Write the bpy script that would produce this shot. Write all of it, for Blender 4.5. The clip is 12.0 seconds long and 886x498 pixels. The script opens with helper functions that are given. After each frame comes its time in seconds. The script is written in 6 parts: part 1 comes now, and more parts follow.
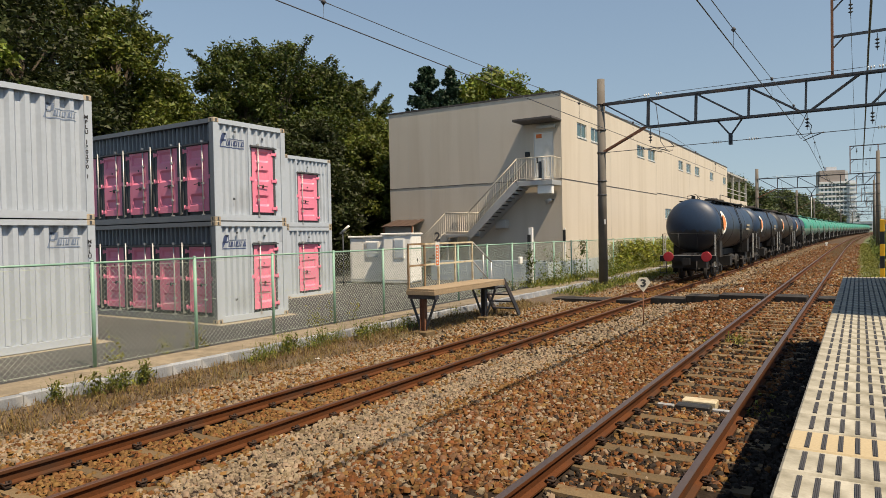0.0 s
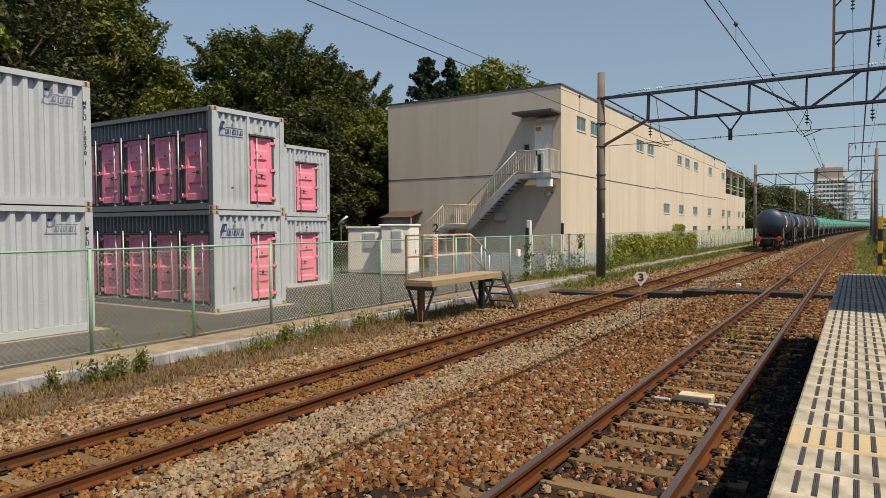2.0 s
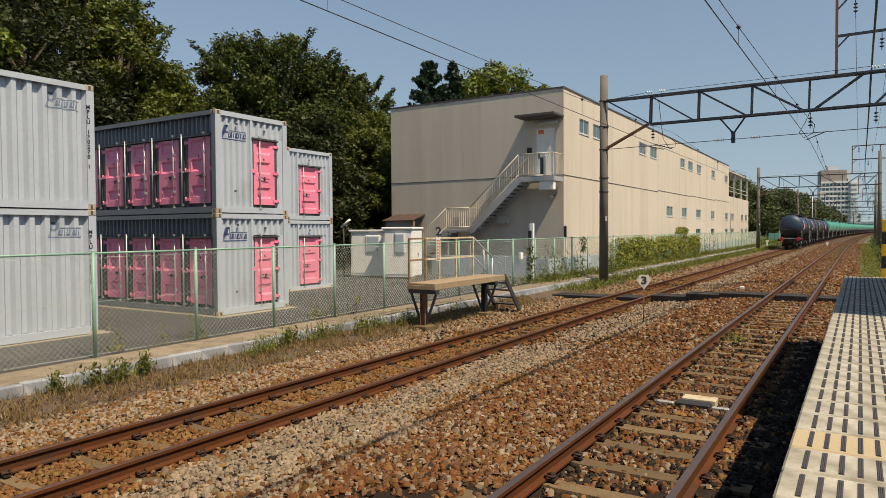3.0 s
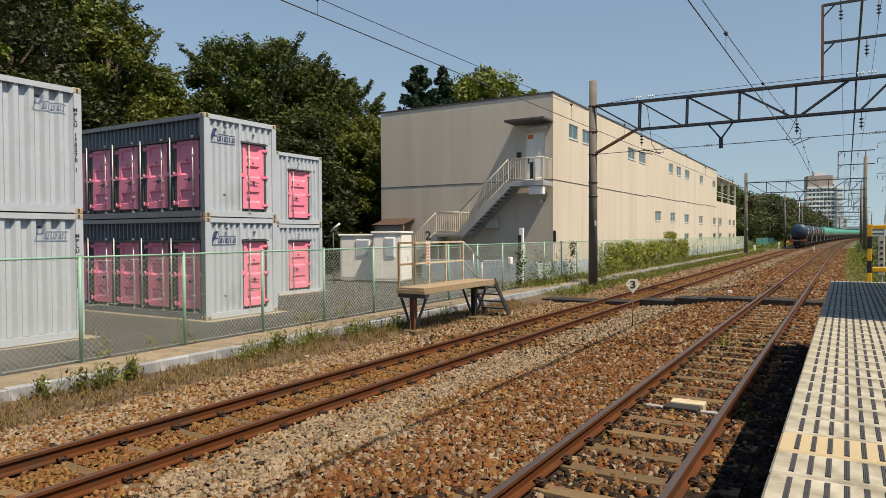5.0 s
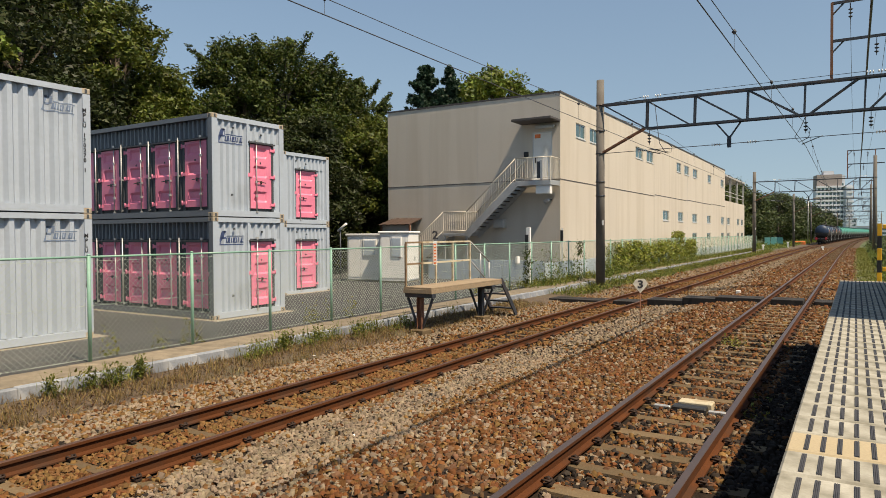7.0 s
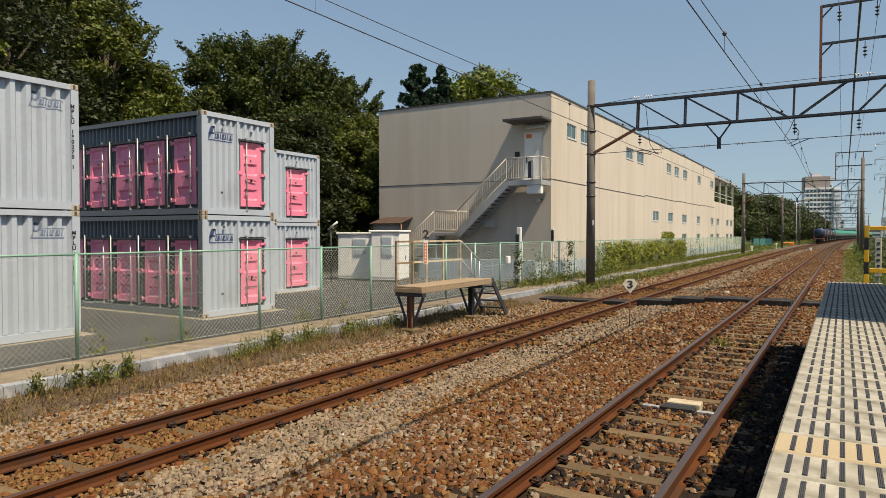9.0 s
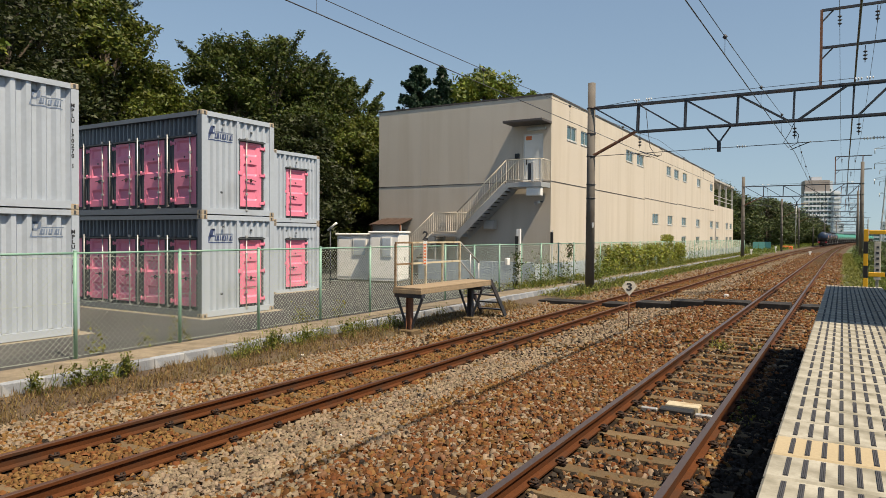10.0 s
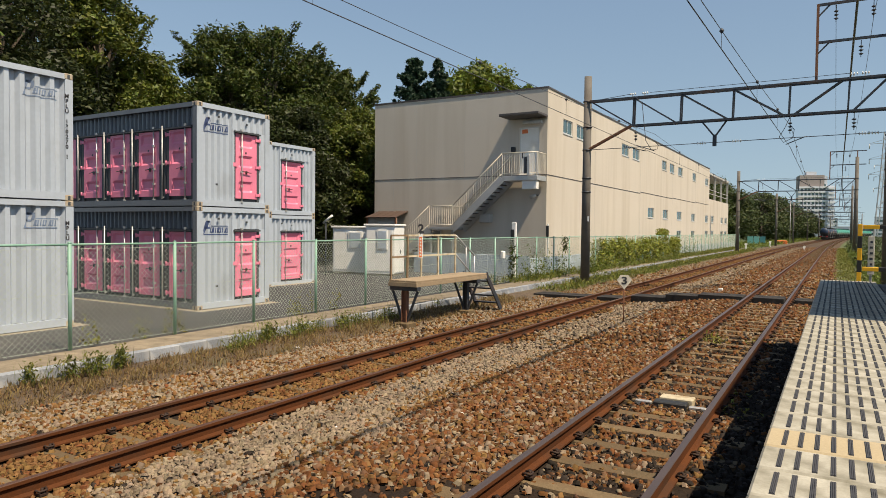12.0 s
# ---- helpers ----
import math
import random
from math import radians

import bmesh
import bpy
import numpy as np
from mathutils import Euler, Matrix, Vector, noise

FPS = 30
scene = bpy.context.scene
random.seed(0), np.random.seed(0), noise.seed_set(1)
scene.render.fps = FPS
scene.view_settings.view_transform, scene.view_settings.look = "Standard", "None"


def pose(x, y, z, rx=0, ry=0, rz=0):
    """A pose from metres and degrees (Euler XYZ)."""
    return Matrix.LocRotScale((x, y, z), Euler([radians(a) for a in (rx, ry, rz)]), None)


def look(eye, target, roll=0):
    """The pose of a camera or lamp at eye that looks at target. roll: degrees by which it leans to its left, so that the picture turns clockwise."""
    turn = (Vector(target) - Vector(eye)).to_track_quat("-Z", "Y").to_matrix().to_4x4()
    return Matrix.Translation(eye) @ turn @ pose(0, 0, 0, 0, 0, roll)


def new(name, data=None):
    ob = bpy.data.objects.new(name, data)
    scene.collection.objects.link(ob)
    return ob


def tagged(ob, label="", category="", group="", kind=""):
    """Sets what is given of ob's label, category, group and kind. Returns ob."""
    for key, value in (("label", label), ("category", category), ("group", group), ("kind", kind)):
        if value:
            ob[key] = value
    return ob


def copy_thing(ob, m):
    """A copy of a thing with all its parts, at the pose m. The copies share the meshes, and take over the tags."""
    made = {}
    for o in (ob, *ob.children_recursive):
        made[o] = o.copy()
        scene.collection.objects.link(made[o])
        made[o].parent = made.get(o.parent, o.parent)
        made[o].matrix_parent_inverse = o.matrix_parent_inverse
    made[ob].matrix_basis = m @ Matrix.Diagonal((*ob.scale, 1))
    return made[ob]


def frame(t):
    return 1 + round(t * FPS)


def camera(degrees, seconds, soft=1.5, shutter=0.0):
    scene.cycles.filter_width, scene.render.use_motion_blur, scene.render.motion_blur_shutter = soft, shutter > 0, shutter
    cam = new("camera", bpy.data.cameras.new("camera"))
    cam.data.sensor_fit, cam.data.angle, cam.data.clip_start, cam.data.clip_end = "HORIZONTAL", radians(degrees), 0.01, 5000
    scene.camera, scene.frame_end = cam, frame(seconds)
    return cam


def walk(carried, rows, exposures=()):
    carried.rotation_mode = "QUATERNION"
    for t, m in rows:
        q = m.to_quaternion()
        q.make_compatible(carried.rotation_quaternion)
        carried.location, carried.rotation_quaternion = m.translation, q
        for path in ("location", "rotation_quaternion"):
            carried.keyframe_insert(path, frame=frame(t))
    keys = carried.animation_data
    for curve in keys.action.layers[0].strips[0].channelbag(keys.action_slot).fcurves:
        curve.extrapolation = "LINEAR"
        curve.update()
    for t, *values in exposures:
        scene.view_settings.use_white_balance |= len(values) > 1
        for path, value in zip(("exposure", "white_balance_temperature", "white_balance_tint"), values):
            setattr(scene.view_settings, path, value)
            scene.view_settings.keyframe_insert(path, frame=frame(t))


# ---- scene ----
ROWS = [
    (0, 0.024, -0.005, 1.979, 31.873, -1.131, 1.051),
    (0.5, 0.007, -0.008, 1.980, 32.143, -1.361, 0.286),
    (1, 0.002, -0.008, 1.982, 31.930, -1.579, 0.210),
    (1.5, 0.009, -0.003, 1.970, 32.229, -1.786, 0.219),
    (2, 0.003, -0.006, 1.975, 31.679, -1.831, 0.296),
    (2.5, 0.003, 0.001, 1.974, 31.881, -1.905, 0.205),
    (3, 0.004, -0.004, 1.975, 31.915, -1.563, 0.342),
    (5, 0.005, -0.001, 1.972, 31.046, -1.193, 0.275),
    (5.5, 0.003, -0.007, 1.975, 31.535, -1.190, -0.145),
    (6, -0.003, -0.007, 1.974, 31.700, -1.094, 0.058),
    (6.5, 0.000, -0.000, 1.970, 31.700, -1.250, 0.250),
    (8.5, 0.008, -0.000, 1.975, 31.407, -1.086, 0.353),
    (9, 0.006, 0.011, 1.972, 30.866, -1.287, -0.028),
    (9.5, 0.006, 0.007, 1.968, 30.948, -1.211, -0.261),
    (10, 0.004, 0.014, 1.968, 30.822, -1.163, -0.383),
    (10.5, 0.001, 0.003, 1.969, 30.860, -1.296, -0.366),
    (11, 0.004, 0.007, 1.969, 30.552, -1.593, -0.467),
    (11.5, 0.003, 0.008, 1.968, 30.439, -1.606, -0.375),
    (12, 0.002, 0.011, 1.962, 30.444, -1.739, -0.628),
]
cam = camera(67.0, 12.0, 0.6)
walk(cam, [(t, pose(x, y, z, 90 + p, r, w)) for t, x, y, z, w, p, r in ROWS],
     exposures=[(0.0, 0.42, 7150, 12), (1.5, 0.28, 7150, 12), (3.0, 0.28, 7100, 12), (5.0, 0.40, 6950, 11), (6.5, 0.40, 6950, 11), (8.5, 0.28, 6950, 11), (9.5, 0.40, 6900, 11), (12.0, 0.40, 6900, 11)])

# ---- sky and sun ----
SUN = Vector((0.50, -0.11, 0.86)).normalized()
world = bpy.data.worlds.new("sky")
scene.world = world
world.use_nodes = True
wn = world.node_tree
sky = wn.nodes.new("ShaderNodeTexSky")
sky.sky_type = "NISHITA"
sky.sun_disc = False
sky.sun_elevation = math.asin(SUN.z)
sky.sun_rotation = math.atan2(SUN.x, SUN.y)
sky.air_density, sky.dust_density, sky.ozone_density = 1.15, 0.45, 1.5
wn.nodes["Background"].inputs["Strength"].default_value = 0.085
# even, hazy summer sky: the gradient is flattened towards the horizon
tc = wn.nodes.new("ShaderNodeTexCoord")
lift = wn.nodes.new("ShaderNodeVectorMath")
lift.operation = "MULTIPLY_ADD"
lift.inputs[1].default_value, lift.inputs[2].default_value = (1, 1, 0.48), (0, 0, 0.11)
wn.links.new(tc.outputs["Generated"], lift.inputs[0])
wn.links.new(lift.outputs[0], sky.inputs["Vector"])
wn.links.new(sky.outputs[0], wn.nodes["Background"].inputs["Color"])
lamp = bpy.data.lights.new("sun", "SUN")
lamp.energy, lamp.angle, lamp.color = 5.0, radians(0.53), (1.0, 0.885, 0.71)
sun = new("sun", lamp)
sun.matrix_world = look(SUN * 60, (0, 0, 0))

# ---- materials ----
def material(name, color, rough=0.8, metal=0.0, vary=0.25, scale=3.0, fine=40.0, bump=0.0, dirt=None, dirt_amount=0.0,
             dirt_scale=0.8, stretch=1.0, island=0.0, hue=0.0, spec=0.5, each=0.0):
    """Base colour with broad stains, fine grain, an optional second colour in patches, and relief."""
    m = bpy.data.materials.new(name)
    m.use_nodes = True
    nt = m.node_tree
    n, l = nt.nodes, nt.links
    bsdf = n["Principled BSDF"]
    bsdf.inputs["Metallic"].default_value = metal
    bsdf.inputs["Specular IOR Level"].default_value = spec
    geo = n.new("ShaderNodeTexCoord")
    big = n.new("ShaderNodeTexNoise")
    big.inputs["Scale"].default_value, big.inputs["Detail"].default_value = scale, 5
    small = n.new("ShaderNodeTexNoise")
    small.inputs["Scale"].default_value, small.inputs["Detail"].default_value = fine, 3
    l.new(geo.outputs["Object"], big.inputs["Vector"])
    l.new(geo.outputs["Object"], small.inputs["Vector"])
    add = n.new("ShaderNodeMath")
    add.operation = "ADD"
    l.new(big.outputs["Fac"], add.inputs[0])
    l.new(small.outputs["Fac"], add.inputs[1])
    rng = n.new("ShaderNodeMapRange")
    rng.inputs["From Min"].default_value, rng.inputs["From Max"].default_value = 0.6, 1.4
    rng.inputs["To Min"].default_value, rng.inputs["To Max"].default_value = 1 - vary, 1 + vary
    l.new(add.outputs[0], rng.inputs["Value"])
    hsv = n.new("ShaderNodeHueSaturation")
    hsv.inputs["Color"].default_value = (*color, 1)
    value = rng.outputs["Result"]
    if island:
        info = n.new("ShaderNodeNewGeometry")
        ir = n.new("ShaderNodeMapRange")
        ir.inputs["To Min"].default_value, ir.inputs["To Max"].default_value = 1 - island, 1 + island
        l.new(info.outputs["Random Per Island"], ir.inputs["Value"])
        mul = n.new("ShaderNodeMath")
        mul.operation = "MULTIPLY"
        l.new(value, mul.inputs[0])
        l.new(ir.outputs["Result"], mul.inputs[1])
        value = mul.outputs[0]
        if hue:
            wn_ = n.new("ShaderNodeTexWhiteNoise")
            wn_.noise_dimensions = "1D"
            l.new(info.outputs["Random Per Island"], wn_.inputs["W"])
            hr = n.new("ShaderNodeMapRange")
            hr.inputs["To Min"].default_value, hr.inputs["To Max"].default_value = 0.5 - hue, 0.5 + hue
            l.new(wn_.outputs["Value"], hr.inputs["Value"])
            l.new(hr.outputs["Result"], hsv.inputs["Hue"])
    if each:
        oi = n.new("ShaderNodeObjectInfo")
        er = n.new("ShaderNodeMapRange")
        er.inputs["To Min"].default_value, er.inputs["To Max"].default_value = 1 - each, 1 + each
        l.new(oi.outputs["Random"], er.inputs["Value"])
        em = n.new("ShaderNodeMath")
        em.operation = "MULTIPLY"
        l.new(value, em.inputs[0])
        l.new(er.outputs["Result"], em.inputs[1])
        value = em.outputs[0]
    l.new(value, hsv.inputs["Value"])
    out = hsv.outputs["Color"]
    if dirt:
        pat = n.new("ShaderNodeTexNoise")
        pat.inputs["Scale"].default_value, pat.inputs["Detail"].default_value = dirt_scale, 6
        run = n.new("ShaderNodeMapping")
        run.inputs["Scale"].default_value = (1, 1, stretch)
        l.new(geo.outputs["Object"], run.inputs["Vector"])
        l.new(run.outputs["Vector"], pat.inputs["Vector"])
        pr = n.new("ShaderNodeMapRange")
        pr.inputs["From Min"].default_value, pr.inputs["From Max"].default_value = 0.62 - dirt_amount * 0.3, 0.72
        l.new(pat.outputs["Fac"], pr.inputs["Value"])
        mix = n.new("ShaderNodeMixRGB")
        mix.inputs["Color2"].default_value = (*dirt, 1)
        l.new(pr.outputs["Result"], mix.inputs["Fac"])
        l.new(out, mix.inputs["Color1"])
        out = mix.outputs["Color"]
    l.new(out, bsdf.inputs["Base Color"])
    rr = n.new("ShaderNodeMapRange")
    rr.inputs["To Min"].default_value, rr.inputs["To Max"].default_value = max(0.03, rough - 0.12), min(1, rough + 0.12)
    l.new(big.outputs["Fac"], rr.inputs["Value"])
    l.new(rr.outputs["Result"], bsdf.inputs["Roughness"])
    if bump:
        b = n.new("ShaderNodeBump")
        b.inputs["Strength"].default_value, b.inputs["Distance"].default_value = 0.7, bump
        l.new(add.outputs[0], b.inputs["Height"])
        l.new(b.outputs["Normal"], bsdf.inputs["Normal"])
    return m


def leaf_material(name, color, vary=0.5, hue=0.03):
    m = material(name, color, 0.55, vary=0.2, scale=0.6, fine=3, island=vary, hue=hue, spec=0.3)
    n, l = m.node_tree.nodes, m.node_tree.links
    bsdf, out = n["Principled BSDF"], n["Material Output"]
    tr = n.new("ShaderNodeBsdfTranslucent")
    mix = n.new("ShaderNodeMixShader")
    mix.inputs[0].default_value = 0.17
    l.new(bsdf.inputs["Base Color"].links[0].from_socket, tr.inputs["Color"])
    l.new(bsdf.outputs[0], mix.inputs[1])
    l.new(tr.outputs[0], mix.inputs[2])
    l.new(mix.outputs[0], out.inputs["Surface"])
    return m


def glass_material(name, color, rough=0.05):
    m = bpy.data.materials.new(name)
    m.use_nodes = True
    b = m.node_tree.nodes["Principled BSDF"]
    b.inputs["Base Color"].default_value = (*color, 1)
    b.inputs["Roughness"].default_value = rough
    b.inputs["Specular IOR Level"].default_value = 0.9
    return m


M = {}
# Bed is near black so the gaps between stones read as shade.
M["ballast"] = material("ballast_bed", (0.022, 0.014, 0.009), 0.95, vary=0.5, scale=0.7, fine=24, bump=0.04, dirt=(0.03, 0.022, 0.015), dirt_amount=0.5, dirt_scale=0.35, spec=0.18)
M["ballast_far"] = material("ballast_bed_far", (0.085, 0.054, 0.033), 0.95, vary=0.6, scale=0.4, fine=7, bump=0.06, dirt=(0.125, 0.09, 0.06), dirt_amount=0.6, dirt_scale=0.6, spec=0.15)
M["stone_rust"] = material("ballast_rust", (0.138, 0.056, 0.020), 0.9, vary=0.3, scale=3, fine=40, island=0.3, hue=0.008, spec=0.15)
M["stone_grey"] = material("ballast_grey", (0.235, 0.178, 0.120), 0.9, vary=0.3, scale=3, fine=40, island=0.18, hue=0.012, spec=0.15)
M["stone_tan"] = material("ballast_tan", (0.17, 0.092, 0.034), 0.9, vary=0.3, scale=3, fine=40, island=0.28, hue=0.01, spec=0.15)
M["stone_brown"] = material("ballast_brown", (0.138, 0.076, 0.040), 0.9, vary=0.3, scale=3, fine=40, island=0.35, hue=0.012, spec=0.15)
M["stone_dark_and_shade"] = material("ballast_dark_and_shade", (0.030, 0.023, 0.018), 0.9, vary=0.3, scale=0.5, fine=30, island=0.4, hue=0.015, spec=0.15)
M["earth"] = material("earth", (0.11, 0.075, 0.045), 0.95, vary=0.45, scale=0.8, fine=18, bump=0.03, dirt=(0.07, 0.07, 0.028), dirt_amount=0.5)
M["grass_ground"] = material("grassy_ground", (0.07, 0.095, 0.025), 0.95, vary=0.4, scale=0.3, fine=6, bump=0.05, dirt=(0.2, 0.17, 0.1), dirt_amount=0.3, dirt_scale=0.2)
M["asphalt"] = material("asphalt", (0.045, 0.0445, 0.044), 0.9, vary=0.25, scale=0.5, fine=60, bump=0.004, dirt=(0.085, 0.08, 0.072), dirt_amount=0.5, dirt_scale=0.25)
M["concrete"] = material("concrete", (0.30, 0.255, 0.185), 0.9, vary=0.32, scale=1.2, fine=50, bump=0.004, dirt=(0.24, 0.2, 0.15), dirt_amount=0.5, dirt_scale=1.5)
M["kerb_face"] = material("kerb_concrete", (0.25, 0.265, 0.285), 0.85, vary=0.3, scale=2.5, fine=40, bump=0.004, dirt=(0.42, 0.41, 0.39), dirt_amount=0.45, dirt_scale=3, each=0.25)
M["kerb_cap"] = material("kerb_cap_concrete", (0.225, 0.18, 0.122), 0.92, vary=0.4, scale=2.2, fine=45, bump=0.006, dirt=(0.15, 0.12, 0.08), dirt_amount=0.75, dirt_scale=3.5, each=0.18)
M["cream_steel"] = material("cream_railing_paint", (0.62, 0.56, 0.45), 0.5, 0.1, vary=0.15, scale=2, fine=30)
M["plate"] = material("faded_sign_plate", (0.55, 0.51, 0.43), 0.7, vary=0.2, scale=6, fine=40)
M["sleeper"] = material("sleeper_concrete", (0.145, 0.102, 0.056), 0.9, vary=0.3, scale=2.5, fine=60, bump=0.006, dirt=(0.12, 0.07, 0.036), dirt_amount=0.4, dirt_scale=3, each=0.25, spec=0.18)
M["rust"] = material("rail_rust", (0.090, 0.030, 0.0095), 0.85, vary=0.3, scale=1.5, fine=60, bump=0.003, dirt=(0.06, 0.03, 0.017), dirt_amount=0.5, dirt_scale=2, spec=0.18)
M["rail_top"] = material("rail_running_surface", (0.13, 0.095, 0.085), 0.48, 0.6, vary=0.15, scale=2, fine=50)
M["rail_top_rusty"] = material("rail_running_surface_rusty", (0.10, 0.045, 0.025), 0.5, 0.3, vary=0.2, scale=2, fine=50)
M["clip"] = material("rail_clip_steel", (0.05, 0.033, 0.026), 0.7, 0.3, vary=0.3, spec=0.18)
M["slab"] = material("platform_slab", (0.40, 0.372, 0.30), 0.85, vary=0.14, scale=2, fine=90, bump=0.002, dirt=(0.15, 0.135, 0.09), dirt_amount=0.85, dirt_scale=6, each=0.14)
M["slab_yellow"] = material("platform_slab_yellowed", (0.42, 0.335, 0.205), 0.85, vary=0.14, scale=2, fine=90, bump=0.002, dirt=(0.4, 0.32, 0.2), dirt_amount=0.4, dirt_scale=2)
M["slot"] = material("slot_rubber", (0.05, 0.05, 0.055), 0.8, vary=0.2)
M["green_paint"] = material("green_fence_paint", (0.20, 0.36, 0.275), 0.5, vary=0.15, scale=2, fine=30, dirt=(0.33, 0.40, 0.32), dirt_amount=0.3)
M["wire_green"] = material("fence_wire", (0.40, 0.45, 0.37), 0.5, vary=0.1)
M["box_grey"] = material("container_grey_paint", (0.40, 0.445, 0.50), 0.5, vary=0.06, scale=0.8, fine=12, dirt=(0.32, 0.35, 0.385), dirt_amount=0.35, dirt_scale=0.9)
# Darker copy of the container grey; stands in for shade on the door side.
M["box_side_shade"] = material("container_grey_shaded", (0.135, 0.146, 0.16), 0.5, vary=0.12, scale=1, fine=14, dirt=(0.16, 0.17, 0.18), dirt_amount=0.35, dirt_scale=1.2)
M["box_dark"] = material("container_dark_frame", (0.055, 0.06, 0.065), 0.6, vary=0.2)
M["pink"] = material("pink_door_paint", (0.80, 0.225, 0.325), 0.45, vary=0.08, scale=1.2, fine=20, dirt=(0.70, 0.19, 0.29), dirt_amount=0.3)
M["casting"] = material("corner_casting_rust", (0.42, 0.36, 0.27), 0.7, vary=0.3, scale=4, fine=30, dirt=(0.28, 0.16, 0.08), dirt_amount=0.5, dirt_scale=6)
M["zinc"] = material("galvanised_steel", (0.48, 0.47, 0.45), 0.45, 0.5, vary=0.15, scale=3, fine=30)
M["navy"] = material("navy_lettering", (0.05, 0.075, 0.17), 0.6, vary=0.1)
M["navy_faded"] = material("faded_blue_lettering", (0.17, 0.22, 0.31), 0.6, vary=0.15, scale=4, fine=40)
M["ink"] = material("black_lettering", (0.025, 0.025, 0.03), 0.7, vary=0.1)
M["wall_tan"] = material("render_wall", (0.555, 0.492, 0.41), 0.9, vary=0.06, scale=0.35, fine=25, bump=0.002, dirt=(0.475, 0.41, 0.325), dirt_amount=0.5, dirt_scale=1.1, stretch=0.07)
M["trim_dark"] = material("dark_roof_trim", (0.07, 0.06, 0.055), 0.6, vary=0.2)
M["wall_grey"] = material("grey_wall", (0.42, 0.41, 0.39), 0.9, vary=0.1, scale=0.5, fine=25)
M["white_paint"] = material("white_paint", (0.80, 0.785, 0.74), 0.55, vary=0.06, scale=1, fine=20, dirt=(0.6, 0.58, 0.52), dirt_amount=0.3)
M["window"] = glass_material("window_glass", (0.06, 0.11, 0.11))
M["window_frame"] = material("window_frame_alu", (0.62, 0.62, 0.60), 0.45, 0.3, vary=0.08)
M["pole_concrete"] = material("pole_concrete", (0.135, 0.12, 0.103), 0.9, vary=0.2, scale=1.5, fine=40, bump=0.003, dirt=(0.10, 0.085, 0.07), dirt_amount=0.5, dirt_scale=1.2)
M["steel_dark"] = material("dark_steel", (0.045, 0.05, 0.06), 0.55, 0.3, vary=0.25, scale=2, fine=30, dirt=(0.1, 0.06, 0.045), dirt_amount=0.3)
M["steel_rusty"] = material("rusty_steel", (0.20, 0.085, 0.045), 0.8, vary=0.3, scale=2, fine=40)
M["brown_sheet"] = material("brown_roof_sheet", (0.075, 0.045, 0.032), 0.8, vary=0.3, scale=2, fine=30)
M["wire_dark"] = material("dark_wire", (0.05, 0.052, 0.06), 0.6, vary=0.1)
M["insulator"] = material("insulator_white", (0.7, 0.68, 0.64), 0.3, vary=0.1)
M["tank_blue"] = material("tank_blue_paint", (0.014, 0.034, 0.074), 0.5, vary=0.2, scale=0.6, fine=14, dirt=(0.022, 0.030, 0.046), dirt_amount=0.5, dirt_scale=0.8)
# Lower half of the blue tanks: shade put in as near-black, with dust patches.
M["tank_shade"] = material("tank_dusty_shade", (0.020, 0.023, 0.030), 0.5, vary=0.25, scale=0.6, fine=14, dirt=(0.055, 0.05, 0.046), dirt_amount=0.4)
M["tank_black"] = material("tank_black_paint", (0.022, 0.021, 0.022), 0.5, vary=0.25, scale=0.6, fine=14, dirt=(0.06, 0.045, 0.04), dirt_amount=0.4)
M["tank_green"] = material("tank_green_paint", (0.02, 0.24, 0.17), 0.45, vary=0.15, scale=0.6, fine=14, dirt=(0.06, 0.25, 0.19), dirt_amount=0.4)
M["tank_lower"] = material("tank_green_faded", (0.20, 0.36, 0.30), 0.55, vary=0.15, scale=0.6, fine=14, dirt=(0.25, 0.33, 0.28), dirt_amount=0.4)
M["underframe"] = material("underframe_black", (0.011, 0.0105, 0.0105), 0.75, vary=0.3, scale=2, fine=20, dirt=(0.032, 0.022, 0.017), dirt_amount=0.3)
M["red_marker"] = material("red_marker_paint", (0.38, 0.02, 0.03), 0.5, vary=0.1)
M["orange_mark"] = material("orange_marking", (0.75, 0.25, 0.08), 0.5, vary=0.1)
M["wood_deck"] = material("weathered_planks", (0.30, 0.22, 0.135), 0.85, vary=0.25, scale=3, fine=30, bump=0.004, dirt=(0.22, 0.17, 0.11), dirt_amount=0.4, dirt_scale=3)
M["yellow"] = material("yellow_paint", (0.78, 0.42, 0.02), 0.5, vary=0.1)
M["black_paint"] = material("black_paint", (0.02, 0.02, 0.02), 0.55, vary=0.15)
M["orange_sign"] = material("orange_sign_paint", (0.80, 0.20, 0.05), 0.5, vary=0.1)
M["bark"] = material("bark", (0.085, 0.065, 0.045), 0.95, vary=0.4, scale=2, fine=20, bump=0.02)
M["leaf_dark"] = leaf_material("leaves_dark", (0.027, 0.035, 0.006))
M["leaf_mid"] = leaf_material("leaves_green", (0.052, 0.069, 0.010))
M["leaf_olive"] = leaf_material("leaves_olive", (0.080, 0.096, 0.012))
M["leaf_light"] = leaf_material("leaves_bright", (0.12, 0.15, 0.02))
M["leaf_conifer"] = leaf_material("conifer_needles", (0.022, 0.048, 0.024))
M["weed"] = leaf_material("weed_leaves", (0.165, 0.165, 0.025), 0.5)
M["weed_dark"] = leaf_material("weed_leaves_dark", (0.12, 0.13, 0.02), 0.45)
M["straw"] = leaf_material("dry_grass", (0.22, 0.15, 0.06), 0.4, 0.02)
M["straw_green"] = leaf_material("tall_grass", (0.12, 0.15, 0.03), 0.5, 0.03)
